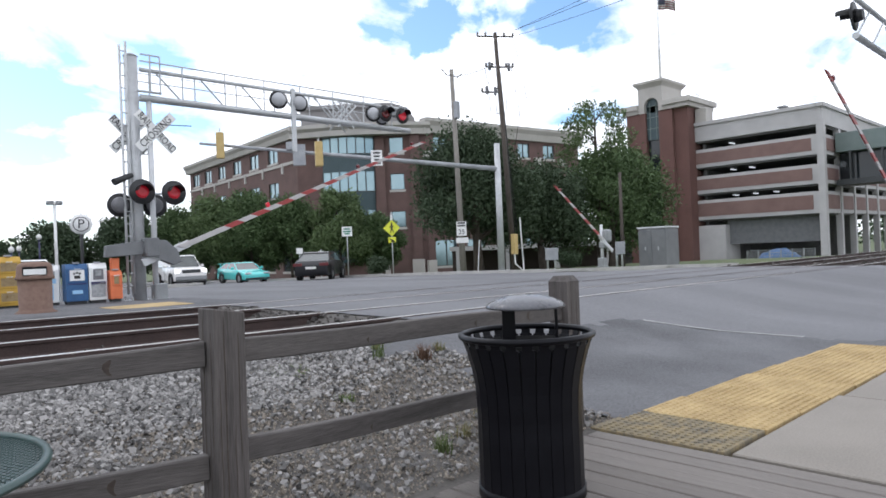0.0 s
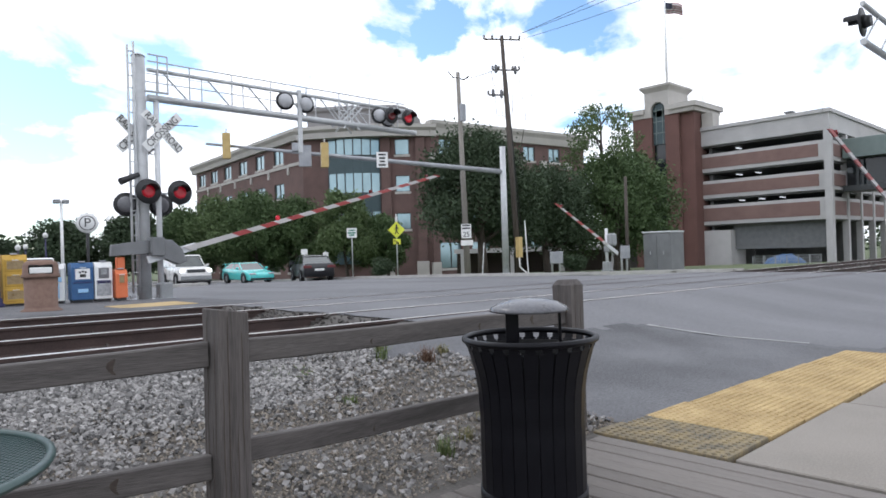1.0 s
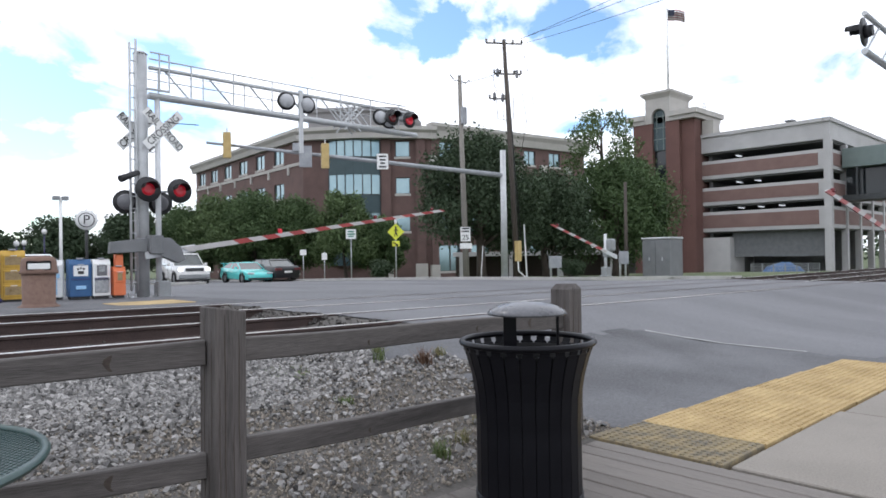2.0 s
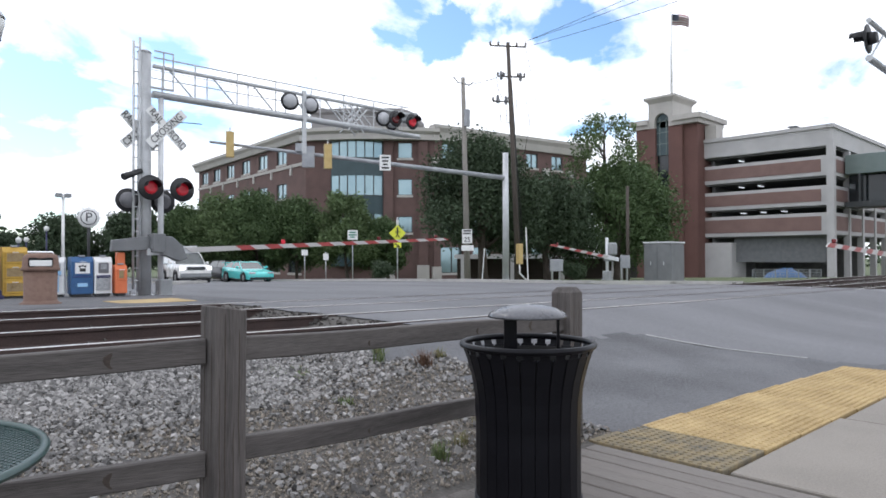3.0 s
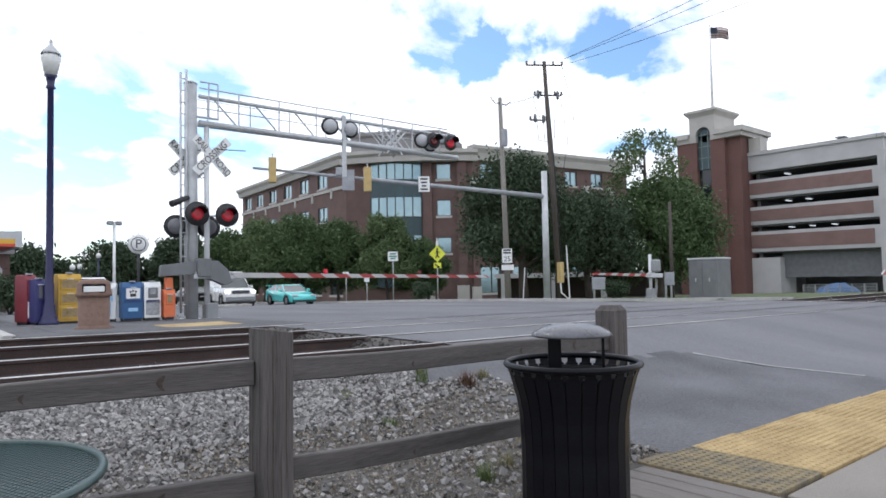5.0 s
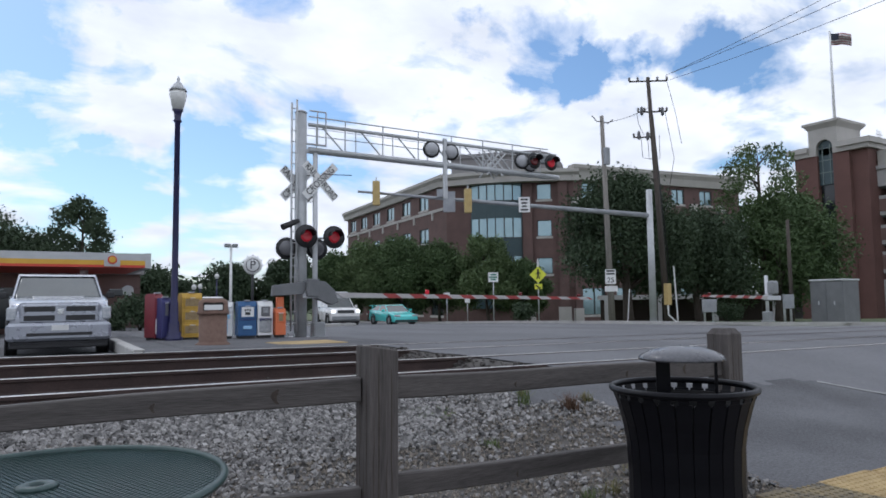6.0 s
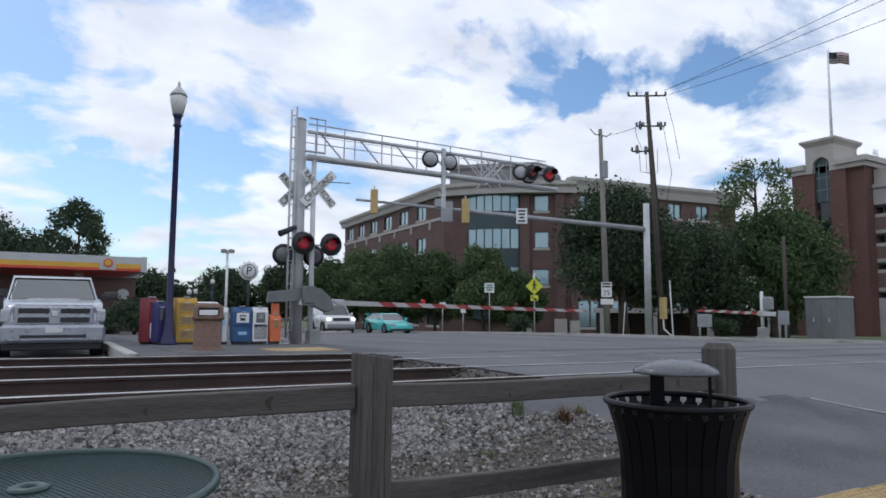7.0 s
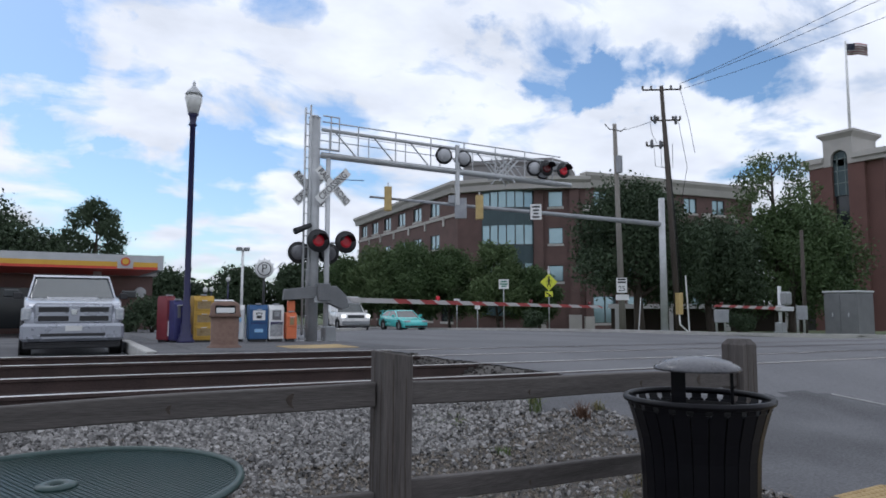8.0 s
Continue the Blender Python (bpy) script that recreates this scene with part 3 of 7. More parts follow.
deck = tagged(thing("deck", "weathered grey timber boardwalk", "deck"), kind="structure")
bm = BM()
box(bm, -0.068, 0.068, -2.6, 2.6, -0.04, 0.0, bev=0.006)
plank = None
for i in range(44):
    x = 3.89 - i * 0.144
    m = pose(x, 0.04 + 0.012 * math.sin(i * 2.1) + (0.42 if x < 1.1 else 0.0), 0.0 - 0.003 * (i % 3))
    if plank is None:
        plank = part("plank", bm, DECKWOOD, deck, "", m)
    else:
        again(plank, "plank", m, deck)
bm = BM()
box(bm, 1.06, 3.95, 2.60, 2.64, -0.30, -0.045)
box(bm, -2.4, 1.05, 3.02, 3.06, -0.30, -0.045)
part("rim_joist", bm, DECKWOOD, deck)
bm = BM()
box(bm, -2.36, 3.95, -2.1, 2.59, -0.32, -0.06)
box(bm, -2.36, 1.04, 2.595, 3.01, -0.32, -0.06)
part("underframe", bm, KNOTSHADE, deck)


# ---- timber fence ----
def timber_fence():
    f = thing("wooden_fence", "weathered grey timber post-and-rail fence beside the track", "fence")
    posts = [(-1.05, 3.60), (1.30, 2.768), (3.961, 2.878)]
    for i, (x, y) in enumerate(posts):
        bm = BM()
        w = 0.072 if i < 2 else 0.078
        if i < 2:
            box(bm, -w, w, -w, w, -0.35, 1.10, bev=0.006)
        else:
            # the crossing-side post has a chamfered cap
            loft(bm, [[(-q, -q, z), (q, -q, z), (q, q, z), (-q, q, z)] for q, z in ((w, -0.35), (w, 1.062), (w - 0.026, 1.10))], smooth=False)
        # weather-worn sloping top
        for v in bm.verts:
            if v.co.z > 1.05 and i < 2:
                v.co.z += -0.012 * (v.co.x / w) - 0.008
        p = part("post", bm, POSTWOOD, f, "", pose(x, y, -0.01 if i != 2 else -0.02, 0, 0.4 if i == 1 else 0, 3))
        for dx, z0, z1, wd in ((-0.03, 0.2, 1.07, 0.005), (0.035, 0.45, 1.0, 0.004), (0.01, -0.1, 0.6, 0.003), (-0.055, 0.1, 0.8, 0.003)):
            for face in (0, 1):
                bm = BM()
                n = 7
                pts = [(dx + 0.006 * noise.noise((k * 0.7, dx * 40, face * 3)), z0 + (z1 - z0) * k / n, wd * (0.25 if k in (0, n) else 1)) for k in range(n + 1)]
                loft(bm, [[(c - h / 2, -w - 0.0012, z), (c + h / 2, -w - 0.0012, z), (c + h / 2, -w + 0.003, z), (c - h / 2, -w + 0.003, z)] for c, z, h in pts], smooth=False)
                part("drying_crack", bm, KNOTSHADE, p, "dark drying crack", pose(0, 0, 0, 0, 0, -90 * face))
    spans = (((0.745, 0.848), (0.847, 0.955), (0.25, 0.355), (0.365, 0.472)), ((0.843, 0.947), (0.772, 0.882), (0.405, 0.508), (0.285, 0.395)))
    for (xa, ya), (xb, yb), (ta, tb, la, lb) in zip(posts, posts[1:], spans):
        ang = math.degrees(math.atan2(yb - ya, xb - xa))
        ln = math.hypot(xb - xa, yb - ya)
        for (a0, a1), (b0, b1) in ((ta, tb), (la, lb)):
            bm = BM()
            n = 12
            rings = []
            for k in range(n + 1):
                s = k / n
                x = 0.07 + (ln - 0.14) * s
                wob = 0.004 * math.sin(s * 9 + ln)
                z0, z1 = a0 + (b0 - a0) * s + wob, a1 + (b1 - a1) * s + wob
                rings.append([(x, -0.02, z0), (x, -0.026, z0 + 0.006), (x, -0.026, z1 - 0.006), (x, -0.02, z1), (x, 0.02, z1), (x, 0.026, z1 - 0.006), (x, 0.026, z0 + 0.006), (x, 0.02, z0)])
            loft(bm, rings, smooth=False)
            r = part("fence_rail", bm, FENCEWOOD, f, "", pose(xa, ya, 0, 0, 0, ang))
            for ks, kz, kw in ((0.62, 0.45, 0.008), (0.82, 0.5, 0.013), (0.30, 0.3, 0.006)):
                bm = BM()
                zc = a0 + (b0 - a0) * ks + kz * (a1 - a0)
                cx = ln * ks
                outl = [(cx + kw * (1 + 0.25 * math.sin(3 * q)) * math.cos(q) + 1.6 * kw * math.sin(q) ** 2, zc + 2.6 * kw * math.sin(q)) for q in np.linspace(0, 2 * math.pi, 13)[:-1]]
                prism(bm, outl, -0.0275, -0.024)
                part("knot", bm, KNOTSHADE, r, "dark knot in the timber")
    return f


timber_fence()


# ---- litter bin ----
def litter_bin():
    t = thing("litter_bin", "black slatted steel litter bin with a domed rain lid", "litter bin", pose(2.725, 2.233, 0.0, 0, 0, 12))
    prof = [(0.268, 0.05, 0.031), (0.268, 0.15, 0.031), (0.268, 0.44, 0.031), (0.274, 0.58, 0.031), (0.289, 0.675, 0.032), (0.312, 0.76, 0.034), (0.325, 0.803, 0.035), (0.328, 0.808, 0.024), (0.337, 0.838, 0.024)]
    n = 26
    slat = None
    bm = BM()
    rings = [[(r - 0.004, -h, z), (r + 0.003, -h, z), (r + 0.003, h, z), (r - 0.004, h, z)] for r, z, h in prof]
    loft(bm, rings, smooth=False)
    for i in range(n):
        m = pose(0, 0, 0, 0, 0, 360 * i / n)
        if slat is None:
            slat = part("slat", bm, BLACK, t, "", m)
        else:
            again(slat, "slat", m, t)
    bm = BM()
    lathe(bm, [(0.340 + 0.017 * math.cos(a), 0.845 + 0.017 * math.sin(a)) for a in np.linspace(0, 2 * math.pi, 9)[:-1]], 48, closed=True)
    part("rim", bm, BLACK, t)
    bm = BM()
    lathe(bm, [(0.262, 0.02), (0.279, 0.02), (0.279, 0.075), (0.262, 0.075)], 48, closed=True)
    part("base_band", bm, BLACK, t)
    bm = BM()
    lathe(bm, [(0.22, 0.03), (0.255, 0.05), (0.261, 0.5), (0.280, 0.675), (0.316, 0.795), (0.306, 0.795), (0.270, 0.675), (0.25, 0.5), (0.24, 0.08), (0.2, 0.06)], 40)
    part("liner", bm, LINER, t, "black plastic inner liner")
    bm = BM()
    lathe(bm, [(0.01, 1.052), (0.08, 1.047), (0.15, 1.030), (0.195, 1.008), (0.206, 0.994), (0.206, 0.984), (0.196, 0.986), (0.14, 1.012), (0.01, 1.030)], 48)
    part("domed_lid", bm, DOME, t, "grey domed rain lid")
    for a, r, w in ((125, 0.09, 0.034), (-55, 0.16, 0.007)):
        bm = BM()
        box(bm, -w, w, -0.006, 0.006, 0.80, 1.006)
        part("lid_strut", bm, BLACK, t, "", pose(r * math.cos(radians(a)), r * math.sin(radians(a)), 0, 0, 0, -55))
    return t


litter_bin()


# ---- cafe table ----
def cafe_table():
    t = thing("cafe_table", "round green coated metal mesh cafe table", "table", pose(-0.012, 2.447, -0.011, 0, 0, 20))
    R = 0.55
    bm = BM()
    lathe(bm, [(R + 0.014 * math.cos(a), 0.742 + 0.014 * math.sin(a)) for a in np.linspace(0, 2 * math.pi, 9)[:-1]], 56, closed=True)
    part("rim", bm, TABLEGREEN, t, "green tubular rim")
    bm = BM()
    pitch = 0.0165
    k = int(R / pitch) + 1
    for d in (45, -45):
        rot = Matrix.Rotation(radians(d * 0.62), 4, "Z")
        for i in range(-k, k + 1):
            o = i * pitch
            if abs(o) >= R - 0.01:
                continue
            h = math.sqrt(R * R - o * o)
            box(bm, -h, h, o - 0.0027, o + 0.0027, 0.738, 0.7415, rot)
    part("mesh_top", bm, TABLEGREEN, t, "expanded metal mesh top")
    bm = BM()
    lathe(bm, [(0.022, 0.74), (0.06, 0.74), (0.06, 0.749), (0.045, 0.756), (0.022, 0.752)], 20, closed=True)
    part("umbrella_hub", bm, TABLEGREEN, t, "umbrella hole collar")
    for a in (0, 90, 180, 270):
        bm = BM()
        c, s = math.cos(radians(a)), math.sin(radians(a))
        tube(bm, [(0.06 * c, 0.06 * s, 0.725), (0.25 * c, 0.25 * s, 0.725), (0.47 * c, 0.47 * s, 0.73)], 0.011)
        part("brace", bm, TABLEGREEN, t)
        bm = BM()
        tube(bm, [(0.20 * c, 0.20 * s, 0.72), (0.14 * c, 0.14 * s, 0.4), (0.24 * c, 0.24 * s, 0.12), (0.38 * c, 0.38 * s, 0.01)], 0.014)
        part("leg", bm, TABLEGREEN, t)
    return t


cafe_table()


# ---- crossing signals ----
def flasher(parent, x, y, z, facing, lit=False, red=True, r=0.27, case=None, glass=None):
    """One flashing lamp unit; facing: degrees, 0 looks to the near side."""
    m = pose(x, y, z, 0, 0, facing)
    bm = BM()
    lathe(bm, [(0.02, 0.03), (r, 0.03), (r, 0.012), (0.02, 0.012)], 28)
    bmesh.ops.transform(bm, matrix=pose(0, 0, 0, 90, 0, 0), verts=bm.verts)
    disc = part("backing_disc", bm, SIGNBLACK, parent, "round black signal backing", m)
    bm = BM()
    lathe(bm, [(0.02, 0.05), (0.09, 0.06), (0.145, 0.05), (0.15, 0.03)], 20)
    bmesh.ops.transform(bm, matrix=pose(0, 0, 0, 90, 0, 0), verts=bm.verts)
    part("lens", bm, glass or REDLIT if lit else (REDDIM if red else LENSSKY), disc)
    bm = BM()
    n = 12
    a0 = [math.pi * (0.02 + 0.96 * i / n) for i in range(n + 1)]
    loft(bm, [[(0.165 * math.cos(a), -0.03, 0.165 * math.sin(a)) for a in a0], [(0.16 * math.cos(a), -0.30, 0.16 * math.sin(a) * 0.9 + 0.02) for a in a0]], closed=False)
    bmesh.ops.solidify(bm, geom=bm.faces[:], thickness=0.006)
    part("hood", bm, SIGNBLACK, disc)
    bm = BM()
    if red:
        cyl(bm, (0, 0.0, 0), (0, 0.13, 0), 0.13, 0.10, 16)
    else:
        lathe(bm, [(0.19, 0.0), (0.185, 0.06), (0.15, 0.11), (0.08, 0.14), (0.01, 0.145)], 20)
        bmesh.ops.transform(bm, matrix=pose(0, 0, 0, -90, 0, 0), verts=bm.verts)
    part("lamp_case", bm, case or (SIGNBLACK if red else LAMPCASE), disc)
    return disc


def crossbuck(parent, x, y, z, facing, s=1.22, words=True):
    m = pose(x, y, z, 0, 0, facing)
    for ang, word in ((-45, ("RAIL", "ROAD")), (45, ("CROSSING", ""))):
        bm = BM()
        box(bm, -s / 2, s / 2, -0.004 - 0.006 * (ang > 0), 0.002 - 0.006 * (ang > 0), -0.115, 0.115)
        b = part("crossbuck_blade", bm, SIGNWHITE, parent, "white crossbuck blade with black letters", m @ pose(0, 0, 0, 0, -ang, 0))
        if words:
            up = pose(0, -0.016, 0, 90, 0, 0)
            if word[1]:
                text("lettering", word[0], 0.245, SIGNBLACK, b, pose(-0.36, -0.016, 0, 90, 0, 0), 0.75)
                text("lettering", word[1], 0.245, SIGNBLACK, b, pose(0.36, -0.016, 0, 90, 0, 0), 0.75)
            else:
                text("lettering", word[0], 0.245, SIGNBLACK, b, up, 0.86)


def cantilever():
    t = thing("cantilever_signal", "galvanised crossing signal mast with a truss walkway over the road", "railroad signal", pose(5.80, 16.5, 0.36))
    bm = BM()
    cyl(bm, (0, 0, 0), (0, 0, 5.86), 0.165, 0.155, 24)
    cyl(bm, (0, 0, 5.86), (0, 0, 5.92), 0.17, 0.10, 24)
    part("mast", bm, GALV, t, "thick galvanised mast")
    bm = BM()
    box(bm, -0.3, 0.3, -0.3, 0.3, -0.02, 0.05, bev=0.01)
    for a, b in ((-0.24, -0.24), (0.24, -0.24), (0.24, 0.24), (-0.24, 0.24)):
        cyl(bm, (a, b, 0.05), (a, b, 0.14), 0.025, seg=6)
    part("base_plate", bm, GALV, t)
    L = 8.55
    for y, z, r in ((-0.28, 4.84, 0.075), (0.28, 4.93, 0.06), (-0.28, 5.50, 0.05), (0.28, 5.36, 0.014), (-0.32, 5.70, 0.018), (0.34, 5.58, 0.010)):
        bm = BM()
        cyl(bm, (0.1, y, z), (L if z < 5 else L - 0.45, y, z), r, seg=10)
        part("chord" if r > 0.02 else "handrail", bm, GALV, t)
    bay = 1.113
    for i in range(7):
        x = 1.11 + bay * i
        bm = BM()
        cyl(bm, (x, -0.30, 4.84), (x, -0.32, 5.70), 0.02, seg=6)
        part("upright", bm, GALV, t)
        bm = BM()
        cyl(bm, (x + 0.32 - bay, -0.28, 5.5), (x + 0.32 - bay, -0.28, 4.84), 0.018, seg=6)
        part("upright", bm, GALV, t)
        bm = BM()
        cyl(bm, (x + 0.45 - bay, -0.28, 5.5), (x, -0.28, 4.84), 0.022, seg=6)
        part("diagonal", bm, GALV, t)
    bm = BM()
    for i in range(45):
        x = 0.3 + i * (L - 0.4) / 45
        box(bm, x, x + 0.03, -0.27, 0.27, 4.90, 4.92)
    part("walkway_grating", bm, GALV, t, "steel grating walkway")
    # gate at the head of the ladder
    bm = BM()
    for x in (0.32, 0.55):
        cyl(bm, (x, -0.36, 4.95), (x, -0.36, 5.85), 0.02, seg=6)
    cyl(bm, (0.1, -0.36, 5.85), (0.55, -0.36, 5.85), 0.02, seg=6)
    cyl(bm, (0.0, -0.36, 4.97), (0.55, -0.36, 4.97), 0.03, seg=6)
    part("guard_rail", bm, GALV, t)
    lad = BM()
    for x in (-0.30, -0.16):
        cyl(lad, (x, -0.16, 0.2), (x, -0.16, 6.05 + 0.1 * (x > -0.2)), 0.03, seg=8)
    for i in range(20):
        cyl(lad, (-0.30, -0.16, 0.4 + i * 0.29), (-0.16, -0.16, 0.4 + i * 0.29), 0.016, seg=6)
    part("ladder", lad, GALV, t, "narrow galvanised access ladder")
    # signals on the walkway
    bm = BM()
    box(bm, 4.15, 4.27, -0.36, -0.30, 3.85, 5.6)
    part("signal_bracket", bm, GALV, t)
    for x, y, f, red, lit in ((3.72, -0.55, 180, False, False), (4.40, -0.50, 180, False, False), (7.02, -0.5, 180, False, False), (7.32, -0.55, 0, True, False), (7.6, -0.2, 180, False, False), (8.0, -0.55, 0, True, True)):
        flasher(t, x, y + (0.15 if f else 0), 5.22, f + (0 if f == 0 else -18), lit, red, 0.25)
    for i in range(2):
        bm = BM()
        for a in (45, -45):
            for k in range(2):
                box(bm, -0.5, 0.5, 0, 0.02, -0.1 + 0.16 * k, -0.06 + 0.16 * k, pose(6.0 + 0.12 * i, -0.32 + 0.6 * i, 5.1, 0, a, 0))
        part("crossbuck_frame", bm, GALV, t, "slim crossbuck frame seen from behind")
    bm = BM()
    box(bm, L - 0.35, L - 0.05, -0.30, 0.30, 5.35, 5.6, bev=0.02)
    part("junction_box", bm, GREYBOX, t)
    return t


cantilever()


def gate(name, label, m, arm_len, sgn, full=True):
    """A crossing gate; its arm is returned for the keyed motion. sgn: 1 reaches along +x."""
    t = thing(name, label, "crossing gate", m)
    bm = BM()
    cyl(bm, (-0.08 if full else 0, 0, 0), (-0.08 if full else 0, 0, 4.9 if full else 1.9), 0.065, seg=14)
    part("post", bm, ALU, t)
    bm = BM()
    box(bm, -0.15, 0.15, -0.16, 0.16, 0, 0.42, bev=0.03)
    box(bm, -0.2, 0.2, -0.2, 0.2, 0, 0.06, bev=0.01)
    part("pedestal", bm, GREYBOX, t)
    bm = BM()
    if full:
        prism(bm, [(-0.45, 0.0), (-0.1, -0.12), (0.22, -0.30), (0.40, -0.22), (0.30, 0.08), (0.05, 0.30), (-0.42, 0.32)], -0.42, -0.10, pose(0, 0, 1.14), 0.03)
        box(bm, -0.42, -0.12, -0.44, -0.08, 1.06, 1.50, bev=0.02)
    else:
        box(bm, -0.03, 0.42, -0.3, 0.12, 1.12, 1.68, bev=0.07)
        box(bm, -0.10, 0.10, -0.2, 0.1, 0.85, 1.12, bev=0.03)
    part("gate_mechanism", bm, CABGREY if full else GREYBOX, t, "grey gate mechanism housing")
    bm = BM()
    if full:
        prism(bm, [(-1.28, -0.10), (-0.45, -0.06), (-0.42, 0.26), (-0.62, 0.24), (-1.25, 0.16)], -0.30, -0.14, pose(0, 0, 1.18), 0.02)
        part("counterweight", bm, CABGREY, t)
        bm = BM()
        cyl(bm, (-0.55, -0.05, 2.56), (0.62, -0.05, 2.56), 0.025, seg=8)
        part("cross_arm", bm, ALU, t)
        flasher(t, -0.40, -0.22, 2.58, 0, True, True, 0.295, None, REDMID)
        flasher(t, 0.34, -0.22, 2.58, 0, True, True, 0.295, None, REDMID)
        flasher(t, -0.75, 0.22, 2.30, 165, False, False, 0.28, CASEDARK)
        flasher(t, 0.05, 0.22, 2.30, 165, False, False, 0.28, CASEDARK)
        bm = BM()
        cyl(bm, (-0.5, 0.1, 3.0), (-0.95, -0.05, 2.80), 0.06, 0.085, 12)
        part("bell", bm, SIGNBLACK, t, "dark crossing bell")
        crossbuck(t, 0.02, -0.10, 4.04, 4)
        crossbuck(t, -0.47, 0.30, 3.98, 4, 1.1)
        bm = BM()
        tube(bm, [(0.05, -0.08, 4.25), (0.3, -0.15, 4.22), (0.85, -0.2, 4.24)], 0.012, 6)
        part("conduit", bm, SIGNBLACK, t)
    arm = new("gate_arm")
    arm.parent = t
    pz = 1.10 if full else 0.98
    arm.matrix_basis = pose(0, -0.30, pz)
    n = int(arm_len / 0.405)
    lead = 0.9 if full else 0.0
    for i in range(n + 1):
        bm = BM()
        a, b = 0.45 + i * 0.405 + (lead if i else 0.0), min(0.45 + lead + (i + 1) * 0.405, arm_len)
        if a >= arm_len:
            break
        h0, h1 = 0.066 - 0.026 * a / arm_len, 0.066 - 0.026 * b / arm_len
        sl = 0.09
        prism(bm, [(sgn * (a + sl), -h0), (sgn * (b + sl), -h1), (sgn * (b - sl), h1), (sgn * (a - sl), h0)][::sgn], -0.03, 0.0)
        part("stripe", bm, ARMRED if i % 2 else ARMWHITE, arm, "red stripe" if i % 2 else "white stripe")
    bm = BM()
    box(bm, min(-0.5 * sgn, 0.7 * sgn), max(-0.5 * sgn, 0.7 * sgn), 0.0, 0.05, -0.09, 0.09, bev=0.01)
    part("arm_clamp", bm, ALU, arm)
    for d in ((3.05, 0.08), (6.3, 0.07), (arm_len - 0.5, 0.06)) if full else ((arm_len - 0.4, 0.05),):
        bm = BM()
        box(bm, sgn * d[0] - 0.05, sgn * d[0] + 0.05, -0.05, 0.03, 0.05, 0.06 + d[1] * 1.4, bev=0.015)
        part("arm_lamp", bm, REDLIT if d[0] < 4 else REDDIM, arm, "small red gate arm lamp")
    return arm, pz


arm_a, arm_a_z = gate("crossing_gate", "grey crossing gate with red lamps and crossbucks", pose(6.18, 16.25, 0.36), 9.15, 1)
arm_b, arm_b_z = gate("crossing_gate", "small grey crossing gate on grass beside the cabinet", pose(25.75, 16.5, 0.24), 4.5, -1, False)
arm_c, arm_c_z = gate("crossing_gate", "crossing gate on the near side of the road", pose(21.2, 4.3, 0.2), 7.75, -1, False)
# ---- vehicles ----
QUARTER = pose(0, 0, 0, 0, 0, 90)


def wheel(parent, x, y, r, w):
    bm = BM()
    lathe(bm, [(r * 0.62, -w / 2), (r * 0.93, -w / 2), (r, -w * 0.36), (r, w * 0.36), (r * 0.93, w / 2), (r * 0.62, w / 2)], 24, closed=True)
    bmesh.ops.transform(bm, matrix=pose(0, 0, 0, 0, 90, 0), verts=bm.verts)
    t = part("wheel", bm, RUBBER, parent, "", pose(x, y, r))
    bm = BM()
    lathe(bm, [(0.03, w * 0.30), (r * 0.2, w * 0.34), (r * 0.62, w * 0.38), (r * 0.62, -w * 0.38), (0.03, -w * 0.34)], 20)
    bmesh.ops.transform(bm, matrix=pose(0, 0, 0, 0, 90, 0), verts=bm.verts)
    part("rim", bm, ALLOY, t, "alloy rim")


def shell(outline, w, taper_z, taper, bev, nose=0.0, half=1.0):
    """A body drawn out across its width, narrower above taper_z and towards its ends."""
    bm = prism(BM(), outline, -w / 2, w / 2, QUARTER, bev)
    top = max(z for _, z in outline)
    for v in bm.verts:
        if v.co.z > taper_z:
            v.co.x *= 1 - taper * (v.co.z - taper_z) / max(0.01, top - taper_z)
        if nose:
            v.co.x *= 1 - nose * max(0.0, abs(v.co.y) / half - 0.7) / 0.3
    return bm


